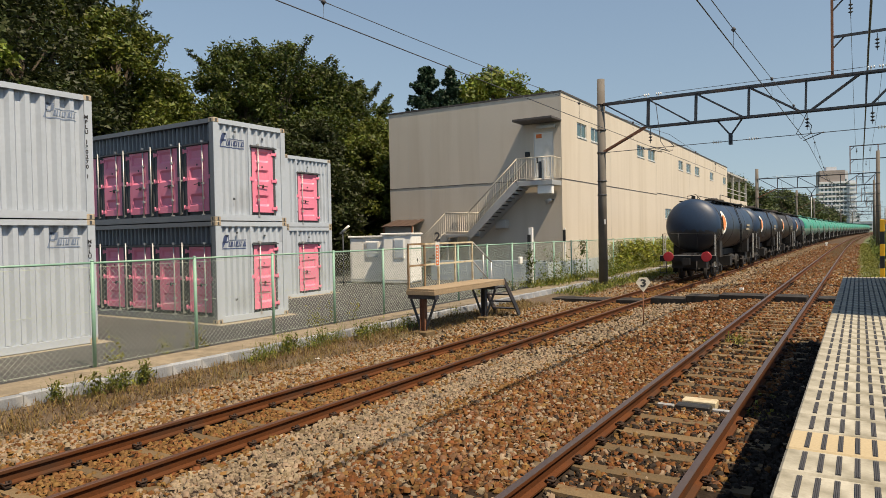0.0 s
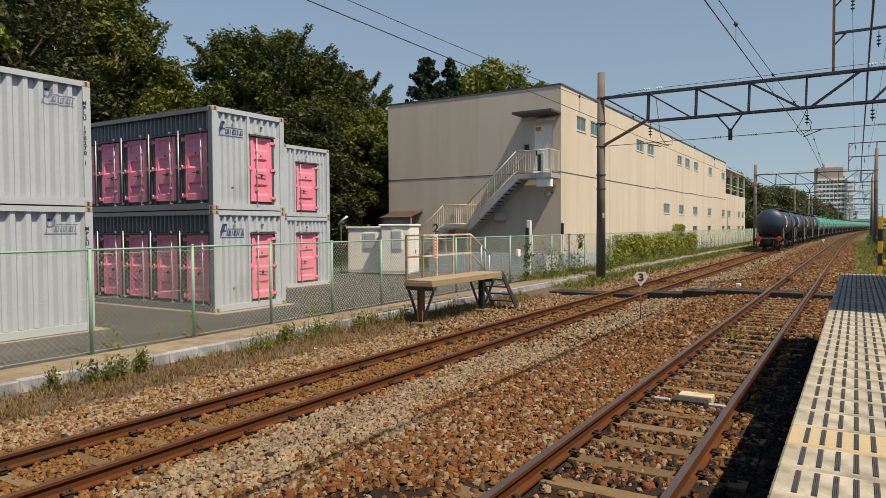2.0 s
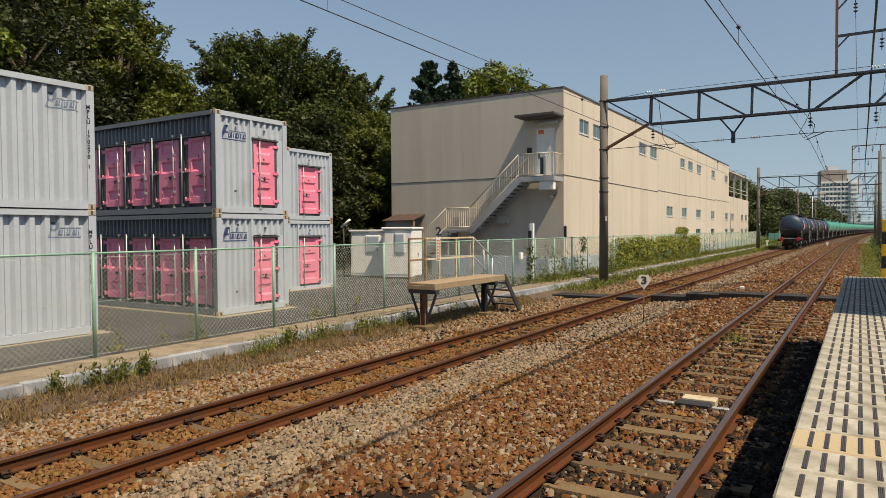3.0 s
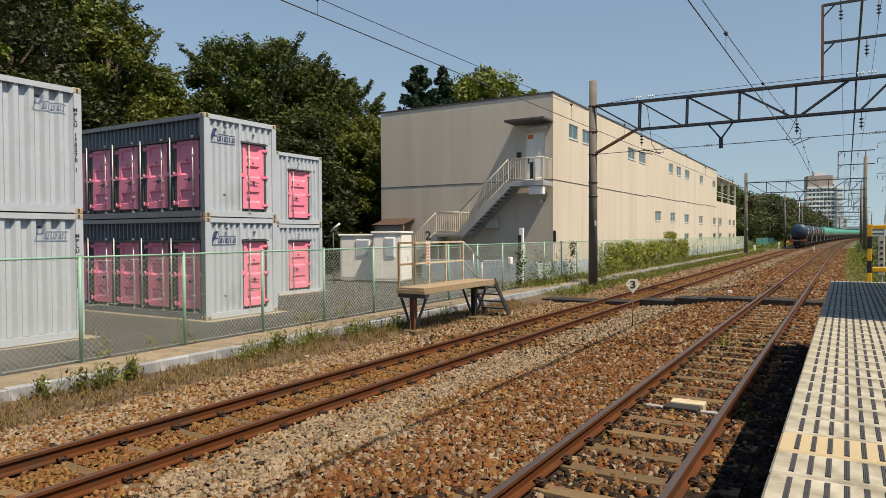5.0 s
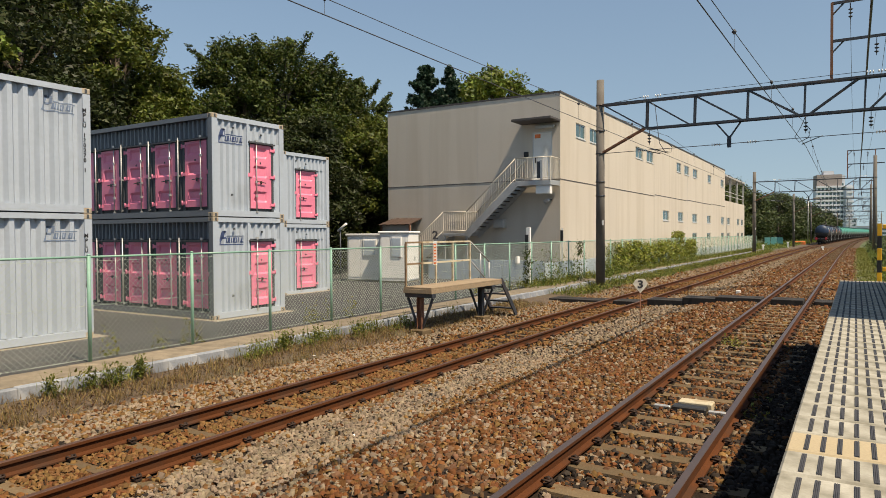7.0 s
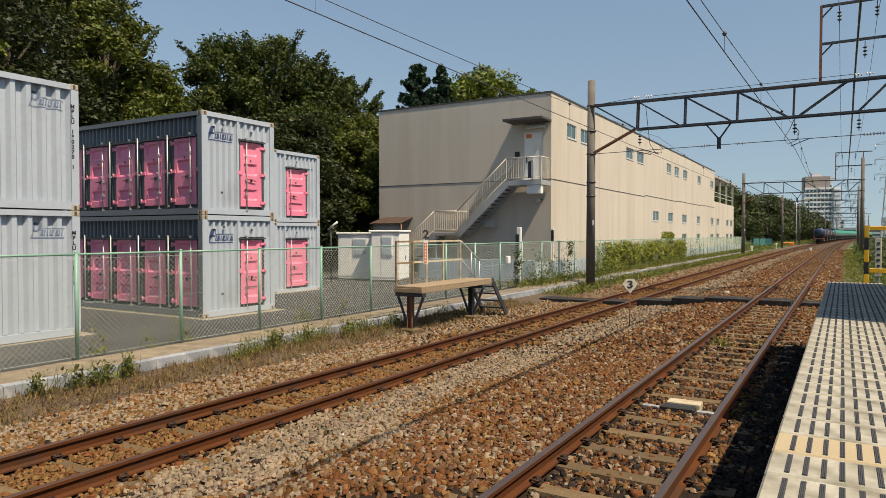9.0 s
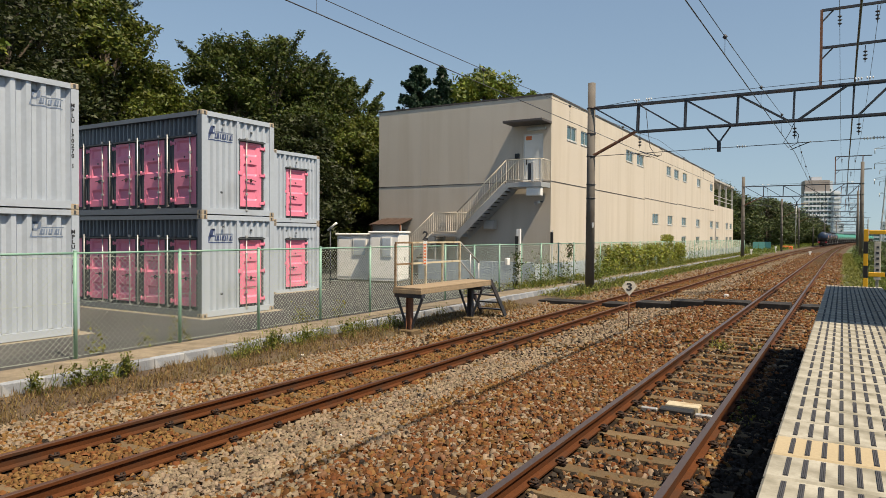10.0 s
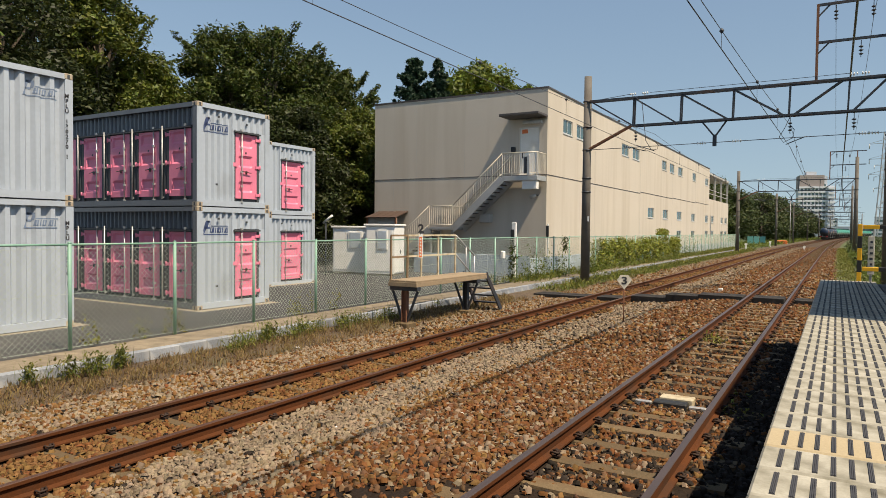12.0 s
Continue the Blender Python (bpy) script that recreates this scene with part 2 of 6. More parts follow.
M["litter"] = leaf_material("dead_stalks", (0.12, 0.07, 0.035), 0.5, 0.02)
M["tan_steel"] = material("rust_stained_tan_paint", (0.26, 0.18, 0.10), 0.75, vary=0.25, scale=3, fine=30, dirt=(0.14, 0.07, 0.035), dirt_amount=0.5, dirt_scale=5)
M["yellowish"] = material("faded_yellow_paint", (0.52, 0.45, 0.31), 0.7, vary=0.2, scale=3, fine=30, dirt=(0.3, 0.2, 0.1), dirt_amount=0.4, dirt_scale=4)
M["leaf_hedge"] = leaf_material("hedge_leaves", (0.21, 0.225, 0.035))
M["leaf_far"] = leaf_material("far_leaves", (0.07, 0.09, 0.03))
# Distance haze is mixed into this pale bluish wall colour.
M["tower_wall_haze"] = material("far_tower_wall_haze", (0.60, 0.62, 0.66), 0.9, vary=0.08, scale=0.05, fine=1)
M["tower_pale"] = material("far_tower_balcony", (0.68, 0.69, 0.71), 0.9, vary=0.06, scale=0.05, fine=1)
M["tower_brown"] = material("far_tower_brown", (0.33, 0.28, 0.26), 0.9, vary=0.08, scale=0.05, fine=1)
M["teal"] = material("teal_sheet", (0.16, 0.42, 0.38), 0.6, vary=0.15)
M["pale_blue"] = material("pale_blue_panel", (0.40, 0.46, 0.52), 0.7, vary=0.1, scale=1, fine=20, dirt=(0.3, 0.33, 0.36), dirt_amount=0.4)
M["timber"] = material("tarred_timber", (0.016, 0.013, 0.011), 0.9, vary=0.35, scale=4, fine=40, bump=0.004, dirt=(0.05, 0.042, 0.034), dirt_amount=0.35, dirt_scale=3)
M["green_dark"] = material("dark_green_paint", (0.012, 0.11, 0.085), 0.5, vary=0.2)

# ---- building blocks ----
def box(bm, x0, x1, y0, y1, z0, z1, m=None):
    vs = [bm.verts.new((x, y, z)) for z in (z0, z1) for y in (y0, y1) for x in (x0, x1)]
    if m is not None:
        for v in vs:
            v.co = m @ v.co
    for f in ((0, 2, 3, 1), (4, 5, 7, 6), (0, 1, 5, 4), (2, 6, 7, 3), (0, 4, 6, 2), (1, 3, 7, 5)):
        bm.faces.new([vs[i] for i in f])
    return vs


def rod(bm, a, b, r, n=8, r2=None):
    """A round bar from a to b."""
    a, b = Vector(a), Vector(b)
    q = (b - a).to_track_quat("Z", "Y").to_matrix()
    r2 = r if r2 is None else r2
    rings = []
    for p, rr in ((a, r), (b, r2)):
        rings.append([bm.verts.new(p + q @ Vector((rr * math.cos(2 * math.pi * i / n), rr * math.sin(2 * math.pi * i / n), 0))) for i in range(n)])
    for i in range(n):
        j = (i + 1) % n
        f = bm.faces.new((rings[0][i], rings[0][j], rings[1][j], rings[1][i]))
        f.smooth = n > 5
    bm.faces.new(rings[0][::-1])
    bm.faces.new(rings[1])


def beam(bm, a, b, w, h):
    """A square bar from a to b, w wide and h high."""
    a, b = Vector(a), Vector(b)
    d = (b - a).normalized()
    side = d.cross(Vector((0, 0, 1)))
    side = side.normalized() if side.length > 1e-4 else Vector((1, 0, 0))
    up = side.cross(d).normalized()
    vs = [bm.verts.new(p + side * (sx * w / 2) + up * (sz * h / 2)) for p in (a, b) for sx, sz in ((-1, -1), (1, -1), (1, 1), (-1, 1))]
    for f in ((3, 2, 1, 0), (4, 5, 6, 7), (0, 1, 5, 4), (1, 2, 6, 5), (2, 3, 7, 6), (3, 0, 4, 7)):
        bm.faces.new([vs[i] for i in f])


def lathe(bm, profile, axis="Z", n=24, origin=(0, 0, 0), smooth=True):
    """Turn (radius, along) pairs about an axis through origin."""
    o = Vector(origin)
    rings = []
    for r, a in profile:
        ring = []
        for i in range(n):
            c, s = r * math.cos(2 * math.pi * i / n), r * math.sin(2 * math.pi * i / n)
            ring.append(bm.verts.new(o + Vector({"Z": (c, s, a), "Y": (c, a, s), "X": (a, c, s)}[axis])))
        rings.append(ring)
    for k in range(len(rings) - 1):
        for i in range(n):
            j = (i + 1) % n
            f = bm.faces.new((rings[k][i], rings[k][j], rings[k + 1][j], rings[k + 1][i]))
            f.smooth = smooth
    bm.faces.new(rings[0][::-1])
    bm.faces.new(rings[-1])


def tube(bm, points, r, n=5):
    pts = [Vector(p) for p in points]
    rings = []
    for k, p in enumerate(pts):
        d = (pts[min(k + 1, len(pts) - 1)] - pts[max(k - 1, 0)]).normalized()
        side = d.cross(Vector((0.12, 0.05, 1.0))).normalized()
        q = Matrix((side, side.cross(d), d)).transposed()
        rings.append([bm.verts.new(p + q @ Vector((r * math.cos(2 * math.pi * i / n), r * math.sin(2 * math.pi * i / n), 0))) for i in range(n)])
    for k in range(len(rings) - 1):
        for i in range(n):
            j = (i + 1) % n
            f = bm.faces.new((rings[k][i], rings[k][j], rings[k + 1][j], rings[k + 1][i]))
            f.smooth = True
    bm.faces.new(rings[0][::-1])
    bm.faces.new(rings[-1])


def mesh_of(bm, name, mats):
    bmesh.ops.recalc_face_normals(bm, faces=bm.faces)
    me = bpy.data.meshes.new(name)
    bm.to_mesh(me)
    bm.free()
    for mt in (mats if isinstance(mats, (list, tuple)) else [mats]):
        me.materials.append(mt)
    return me


def part(name, bm, mat, parent=None, label=""):
    ob = new(name, mesh_of(bm, name, mat))
    if parent is not None:
        ob.parent = parent
    if label:
        ob["label"] = label
    return ob


def piece(name, me, parent, m):
    ob = new(name, me)
    ob.parent = parent
    ob.matrix_basis = m
    return ob


def thing(name, m, label, category, group="", kind=""):
    ob = new(name)
    ob.empty_display_size = 0.1
    ob.matrix_basis = m
    return tagged(ob, label, category, group, kind)


def soft_box(x0, x1, y0, y1, z0, z1, bevel=0.01):
    bm = bmesh.new()
    box(bm, x0, x1, y0, y1, z0, z1)
    bmesh.ops.recalc_face_normals(bm, faces=bm.faces)
    bmesh.ops.bevel(bm, geom=bm.edges[:], offset=bevel, segments=1, affect="EDGES")
    return bm


def bmbox(*a):
    bm = bmesh.new()
    box(bm, *a)
    return bm


def raw(name, verts, faces, mat, parent=None, index=None, smooth=False):
    me = bpy.data.meshes.new(name)
    me.from_pydata(verts, [], faces)
    for mt in (mat if isinstance(mat, (list, tuple)) else [mat]):
        me.materials.append(mt)
    if index is not None:
        me.polygons.foreach_set("material_index", np.asarray(index, dtype=np.int32))
    if smooth:
        me.polygons.foreach_set("use_smooth", np.ones(len(me.polygons), dtype=bool))
    me.update()
    ob = new(name, me)
    if parent is not None:
        ob.parent = parent
    return ob


def shift(y):
    """Sideways bend of both tracks beyond the straight stretch."""
    return max(0.0, y - 60.0) ** 2 / 9400.0


def heading(y):
    return math.degrees(math.atan(-2 * max(0.0, y - 60.0) / 9400.0))


TRACK_L, TRACK_R = -6.58, -1.73
HEAD_L, HEAD_R = -0.245, 0.0
YARD = -0.14

# ---- ground, tracks, platform ----
def strip(name, xs, zs, ys, mat, mats=None):
    """A long sheet with a cross-section (xs, zs) drawn along ys."""
    verts, faces, idx = [], [], []
    for y in ys:
        s = shift(y)
        for x, z in zip(xs, zs):
            verts.append((x + s, y, z))
    n = len(xs)
    for j in range(len(ys) - 1):
        for i in range(n - 1):
            faces.append((j * n + i, j * n + i + 1, (j + 1) * n + i + 1, (j + 1) * n + i))
            idx.append(mats[i] if mats else 0)
    return raw(name, verts, faces, mat, index=idx if mats else None)


ground = raw("ground", [(-2500, -60, -0.75), (2500, -60, -0.75), (2500, 3500, -0.75), (-2500, 3500, -0.75)], [(0, 1, 2, 3)], M["grass_ground"])
tagged(ground, "wide grassy ground reaching the horizon", "ground", kind="structure")

ALONG = [-12, 0, 5, 10, 20, 30, 45, 60] + list(range(75, 520, 15))
BED_X = [-9.95, -9.3, -8.6, -8.0, -7.4, -6.58, -5.7, -5.1, -4.4, -3.6, -2.8, -2.42, -2.2, -1.26, -1.04, -0.7, 0.1]
BED_Z = [-0.31, -0.38, -0.46, -0.42, -0.42, -0.445, -0.42, -0.39, -0.32, -0.20, -0.155, -0.165, -0.205, -0.205, -0.175, -0.19, -0.27]
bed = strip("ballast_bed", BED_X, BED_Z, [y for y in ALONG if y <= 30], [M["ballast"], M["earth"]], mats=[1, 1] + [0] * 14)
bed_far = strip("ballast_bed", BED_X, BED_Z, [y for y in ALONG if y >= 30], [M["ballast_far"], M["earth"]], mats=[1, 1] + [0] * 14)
tagged(bed_far, "brown crushed stone ballast along the distant tracks", "ballast", kind="structure")
tagged(bed, "near-black stone bed under the tracks, gap shade in its colour", "ballast", kind="structure")
verge = strip("verge", [0.1, 1.0, 6.0, 40.0, 60.0], [-0.27, -0.2, 0.1, 0.2, -0.8], [15.2] + list(range(30, 520, 15)), M["grass_ground"])
tagged(verge, "overgrown grassy verge beside the track", "verge", kind="structure")
verge_far = strip("verge", [-60.0, -20.0, -12.5, -10.6, -9.95], [-0.8, -0.2, -0.2, -0.3, -0.37], [96] + list(range(105, 520, 15)), M["grass_ground"])
tagged(verge_far, "grassy strip with dry tufts beside the far track", "verge", kind="structure")


def bed_height(x):
    return np.interp(x, BED_X, BED_Z)


def stones(name, count, x_range, y_range, size, seed, thin=1.0):
    """Loose ballast: irregular chipped stones, half sunk in the bed, thinning out along y where thin is above 1."""
    rg = np.random.default_rng(seed)
    x = rg.uniform(*x_range, count)
    y = y_range[0] + (y_range[1] - y_range[0]) * rg.random(count) ** thin
    keep = np.ones(count, bool)
    for cx, head in ((TRACK_L, HEAD_L), (TRACK_R, HEAD_R)):
        pitch, off = (0.70, 0.43) if cx == TRACK_L else (0.645, 0.11)
        ph = np.abs((y - off + pitch / 2) % pitch - pitch / 2)
        on_sleeper = (np.abs(x - cx) < (0.9 if cx == TRACK_L else 0.62)) & (ph < (0.085 if cx == TRACK_L else 0.11))
        cover = 0.12 if cx == TRACK_L else 0.05
        keep &= ~(on_sleeper & (rg.random(count) > cover))
        for r in (-0.566, 0.566):
            keep &= ~(np.abs(x - cx - r) < 0.085)
    keep &= ~((np.abs(y - 22.8) < 0.5) & (x > -9.4))
    # the corner behind the platform edge is strewn thinly
    keep &= (y > 2.3 + (x + 6.7) * 0.62) | (rg.random(count) < 0.2)
    x, y = x[keep], y[keep]
    n = len(x)
    s = size * rg.uniform(0.5, 1.5, n)
    z = bed_height(x) + s * rg.uniform(-0.12, 0.42, n)
    ang = np.arange(5) * 2 * np.pi / 5
    temps = []
    for _ in range(60):
        r0, r1 = rg.uniform(0.75, 1.15, 5), rg.uniform(0.35, 0.95, 5)
        t0 = ang + rg.normal(0, 0.26, 5)
        lo = np.stack([r0 * np.cos(t0), r0 * np.sin(t0), rg.uniform(-0.75, -0.1, 5)], 1)
        hi = np.stack([r1 * np.cos(t0 + 0.25), r1 * np.sin(t0 + 0.25), rg.uniform(0.35, 0.85, 5)], 1)
        hi[:, :2] += rg.uniform(-0.25, 0.25, 2)
        temps.append(np.concatenate([lo, hi]) * rg.uniform((0.8, 0.62, 0.6), (1.2, 0.95, 1.0)))
    temps = np.array(temps)
    v = temps[rg.integers(0, 60, n)] * (s / 2)[:, None, None]
    a, b = rg.uniform(0, 2 * np.pi, n), rg.normal(0, 0.4, n)
    ca, sa, cb, sb = np.cos(a)[:, None], np.sin(a)[:, None], np.cos(b)[:, None], np.sin(b)[:, None]
    vx, vy, vz = v[..., 0], v[..., 1] * cb - v[..., 2] * sb, v[..., 1] * sb + v[..., 2] * cb
    v = np.stack([vx * ca - vy * sa + (x + np.vectorize(shift)(y))[:, None], vx * sa + vy * ca + y[:, None], vz + z[:, None]], -1)
    sides = np.array([(i, (i + 1) % 5, 5 + (i + 1) % 5, 5 + i) for i in range(5)])
    loops = np.concatenate([sides.reshape(-1), np.arange(5, 10)])
    loops = (np.arange(n)[:, None] * 10 + loops[None]).reshape(-1)
    starts = (np.arange(n)[:, None] * 25 + np.array([0, 4, 8, 12, 16, 20])[None]).reshape(-1)
    me = bpy.data.meshes.new(name)
    me.vertices.add(n * 10)
    me.vertices.foreach_set("co", v.reshape(-1))
    me.loops.add(len(loops))
    me.loops.foreach_set("vertex_index", loops.astype(np.int32))
    me.polygons.add(len(starts))
    me.polygons.foreach_set("loop_start", starts.astype(np.int32))
    # pale stone between the tracks, rust brown by the rails, dark patches, painted platform shadow
    patch = np.sin(x * 1.7 + 0.6 * np.sin(y * 0.5)) * np.sin(y * 0.37 + x * 0.4)
    wob = 0.22 * np.sin(y * 1.3) + 0.15 * np.sin(y * 3.1 + 1.0) + 0.25 * patch
    r, q = rg.random(n), rg.random(n)
    pale = np.clip((x + wob + 5.95) / 0.35, 0, 1) * np.clip((-3.95 - x + wob) / 0.9, 0, 1)
    far_side = np.clip((-7.35 - x + wob) / 0.4, 0, 1)
    mi = np.where(x > -4.4, np.where(q < 0.42, 0, np.where(q < 0.57, 3, np.where(q < 0.84, 4, 1))), np.where(q < 0.75, 3, 0))
    mi = np.where(r < 0.92 * pale, 1, mi)
    mi = np.where(r < 0.55 * far_side, 1, mi)
    mi = np.where(rg.random(n) < 0.02, 2, mi)
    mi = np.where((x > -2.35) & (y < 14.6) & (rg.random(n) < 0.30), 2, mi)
    # Strip beside the platform: its cast shadow is put in as near-black stones.
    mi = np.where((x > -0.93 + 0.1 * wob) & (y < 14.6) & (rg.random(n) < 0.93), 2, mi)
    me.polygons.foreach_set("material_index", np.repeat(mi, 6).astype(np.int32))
    for k in ("stone_rust", "stone_grey", "stone_dark_and_shade", "stone_tan", "stone_brown"):
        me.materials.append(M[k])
    me.polygons.foreach_set("use_smooth", np.repeat(rg.random(n) < 0.5, 6))
    me.update(calc_edges=True)
    me.validate()
    return tagged(new(name, me), "crushed ballast stones, rusty brown and grey", "ballast", kind="stuff")


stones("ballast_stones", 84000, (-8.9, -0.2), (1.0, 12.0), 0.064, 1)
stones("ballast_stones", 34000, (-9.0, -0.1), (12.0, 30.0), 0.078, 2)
stones("ballast_stones", 22000, (-9.0, 0.0), (30.0, 110.0), 0.115, 3, 2.2)

RAIL = [(-0.032, 0.0), (-0.029, 0.004), (0.029, 0.004), (0.032, 0.0), (0.032, -0.03), (0.009, -0.045), (0.009, -0.118), (0.061, -0.134), (0.061, -0.15), (-0.061, -0.15), (-0.061, -0.134), (-0.009, -0.118), (-0.009, -0.045), (-0.032, -0.03)]


def rail(parent, cx, side, head, top):
    verts, faces, idx = [], [], []
    ys = [-12, 30, 60] + list(range(70, 520, 10))
    n = len(RAIL)
    for y in ys:
        for px_, pz in RAIL:
            verts.append((cx + side * 0.566 + shift(y) + px_, y, head - 0.004 + pz))
    for j in range(len(ys) - 1):
        for i in range(n):
            k = (i + 1) % n
            faces.append((j * n + i, j * n + k, (j + 1) * n + k, (j + 1) * n + i))
            idx.append(1 if i in (0, 1, 2) else 0)
    return raw("rail", verts, faces, [M["rust"], top], parent, idx)


def sleeper_mesh(w):
    bm = bmesh.new()
    vs = []
    for y in (-1, 1):
        for x, z, ww in ((-1.0, 0.0, w), (-0.35, -0.025, w * 0.9), (0.35, -0.025, w * 0.9), (1.0, 0.0, w)):
            vs.append((bm.verts.new((x, y * ww, z)), bm.verts.new((x, y * ww * 1.25, z - 0.17))))
    a, b = vs[:4], vs[4:]
    for i in range(3):
        bm.faces.new((a[i][0], a[i + 1][0], b[i + 1][0], b[i][0]))
        bm.faces.new((a[i][1], a[i + 1][1], a[i + 1][0], a[i][0]))
        bm.faces.new((b[i][0], b[i + 1][0], b[i + 1][1], b[i][1]))
    bm.faces.new((a[0][0], b[0][0], b[0][1], a[0][1]))
    bm.faces.new((a[3][1], b[3][1], b[3][0], a[3][0]))
    return mesh_of(bm, "sleeper", M["sleeper"])


def clip_mesh():
    """Spring clip, pad and bolt that hold the rail foot."""
    bm = bmesh.new()
    box(bm, 0.05, 0.13, -0.035, 0.035, -0.002, 0.014)
    tube(bm, [(0.04, -0.03, 0.03), (0.075, -0.045, 0.045), (0.11, -0.03, 0.035), (0.115, 0.03, 0.035), (0.075, 0.045, 0.045), (0.04, 0.03, 0.03)], 0.011, 4)
    rod(bm, (0.095, 0, 0.01), (0.095, 0, 0.06), 0.013, 6)
    return mesh_of(bm, "rail_clip", M["clip"])


SLEEPER_W, SLEEPER_R, CLIP = sleeper_mesh(0.075), sleeper_mesh(0.10), clip_mesh()


def track(cx, head, pitch, off, top, sm, label):
    t = thing("track", pose(0, 0, 0), label, "railway track", "tracks", "structure")
    for side in (-1, 1):
        rail(t, cx, side, head, top)
    k = 0
    y = off
    while y < 62:
        piece("sleeper", sm, t, pose(cx, y, head - 0.152))
        for side in (-1, 1):
            for s in (-1, 1):
                if y < 30:
                    piece("rail_clip", CLIP, t, pose(cx + side * 0.566, y, head - 0.152, 0, 0, 0 if s > 0 else 180))
        y += pitch
    verts, faces = [], []
    while y < 300:
        b = len(verts)
        s = shift(y)
        for z in (-0.32, -0.154):
            verts += [(cx + s - 1, y - 0.1, head + z), (cx + s + 1, y - 0.1, head + z), (cx + s + 1, y + 0.1, head + z), (cx + s - 1, y + 0.1, head + z)]
        faces += [(b + 4, b + 5, b + 6, b + 7), (b, b + 1, b + 5, b + 4), (b + 2, b + 3, b + 7, b + 6), (b + 1, b + 2, b + 6, b + 5), (b + 3, b, b + 4, b + 7)]
        y += pitch
    tagged(raw("far_sleepers", verts, faces, M["sleeper"], t), kind="stuff")
    return t


track(TRACK_L, HEAD_L, 0.70, 0.43, M["rail_top_rusty"], SLEEPER_W, "railway track with rusty brown rails on concrete sleepers")
track(TRACK_R, HEAD_R, 0.645, 0.11, M["rail_top"], SLEEPER_R, "railway track with polished rail heads on concrete sleepers")

# foot crossing of dark timbers, level with the rails
cross = thing("foot_crossing", pose(0, 22.4, 0), "foot crossing of dark timbers laid across both tracks", "crossing", kind="structure")
for xa, xb, zt in ((-9.35, -7.30, -0.32), (-7.02, -6.14, -0.30), (-5.86, -4.75, -0.20), (-4.74, -3.75, -0.09), (-3.74, -2.44, -0.03), (-2.16, -1.30, -0.03), (-1.02, -0.28, -0.05)):
    for j in range(4):
        part("timber", soft_box(xa, xb, j * 0.235, j * 0.235 + 0.228, zt - 0.22, zt - 0.004 * (j % 2), 0.012), M["timber"], cross)

# ---- platform ----
EDGE, PTOP, PEND = -0.233, 1.10, 14.15
plat = thing("platform", pose(0, 0, 0), "low station platform with pale slotted edge slabs", "platform", kind="structure")
# Wall is set back, out of view, to deepen the shade below the slabs.
part("base", bmbox(EDGE + 0.38, 6.0, -14.0, PEND - 0.06, -0.6, PTOP - 0.125), M["concrete"], plat, "shaded concrete platform wall")
part("paving", bmbox(EDGE + 0.87, 6.0, -14.0, PEND - 0.5, PTOP - 0.12, PTOP - 0.004), M["asphalt"], plat, "dark asphalt paving")
PW, PP = 0.86, 0.2934


def slab_mesh(mat):
    """One edge slab: pale concrete with a row of ribbed rubber slots let in flush."""
    bm = soft_box(0, PW, 0.004, PP - 0.004, -0.118, 0, 0.010)
    for f in bm.faces:
        f.material_index = 0
    before = set(bm.faces)
    for i in range(13):
        x = 0.072 + i * 0.0585
        for j in range(3):
            box(bm, x - 0.0075 + j * 0.0055, x - 0.0035 + j * 0.0055, 0.034, PP - 0.036, -0.004, 0.004)
        box(bm, x - 0.009, x + 0.009, 0.030, PP - 0.032, -0.004, 0.0015)
    for f in bm.faces:
        f.material_index = 0 if f in before else 1
    return mesh_of(bm, "slab", [mat, M["slot"]])


SLABS = [slab_mesh(M["slab"]), slab_mesh(M["slab_yellow"])]
k = 0
y = PEND - PP
while y > -2:
    rs = random.Random(k)
    piece("slab", SLABS[1 if k == 37 else 0], plat, pose(EDGE, y, PTOP + rs.uniform(-0.002, 0.002), rs.uniform(-0.25, 0.25), rs.uniform(-0.1, 0.1), 0))
    y -= PP
    k += 1

# unseen walls behind and beside the platform, added to cut the sky light that fills shade
for nm, dims in (("sky_block_south", (-9.0, 30.0, -14.6, -14.2, -0.7, 8.5)), ("sky_block_east", (16.0, 16.4, -14.2, 11.0, -0.7, 7.0))):
    tagged(part(nm, bmbox(*dims), M["concrete"]), "plain unseen wall added to block sky light", "wall", kind="structure")

# ---- yard and kerb ----
yard = raw("yard", [(-90, -30, YARD), (-10.7, -30, YARD), (-10.7, 96, YARD), (-90, 96, YARD)], [(0, 1, 2, 3)], M["asphalt"])
tagged(yard, "grey asphalt storage yard", "yard", kind="structure")
kerb = thing("kerb", pose(0, 0, 0), "low concrete kerb wall of blocks with a flat cap", "kerb", kind="structure")
KERB = mesh_of(soft_box(-0.16, 0, 0.003, 0.597, -0.40, 0.0, 0.012), "kerb_block", M["kerb_face"])
CAP = mesh_of(soft_box(-1.0, -0.165, 0.004, 1.996, -0.30, 0.006, 0.01), "kerb_cap", M["kerb_cap"])
for i in range(-8, 155):
    rs = random.Random(i)
    piece("kerb_block", KERB, kerb, pose(-9.92 - 0.0032 * max(0, i * 0.6 - 4) + rs.uniform(-0.008, 0.008), i * 0.6, YARD + rs.uniform(-0.006, 0.006), 0, 0, 0.2))
for i in range(-3, 48):
    dx = -0.0032 * max(0, i * 2.0 - 4)
    piece("kerb_cap", CAP, kerb, pose(-9.92 + dx, i * 2.0, YARD + 0.004, 0, 0, 0.2))

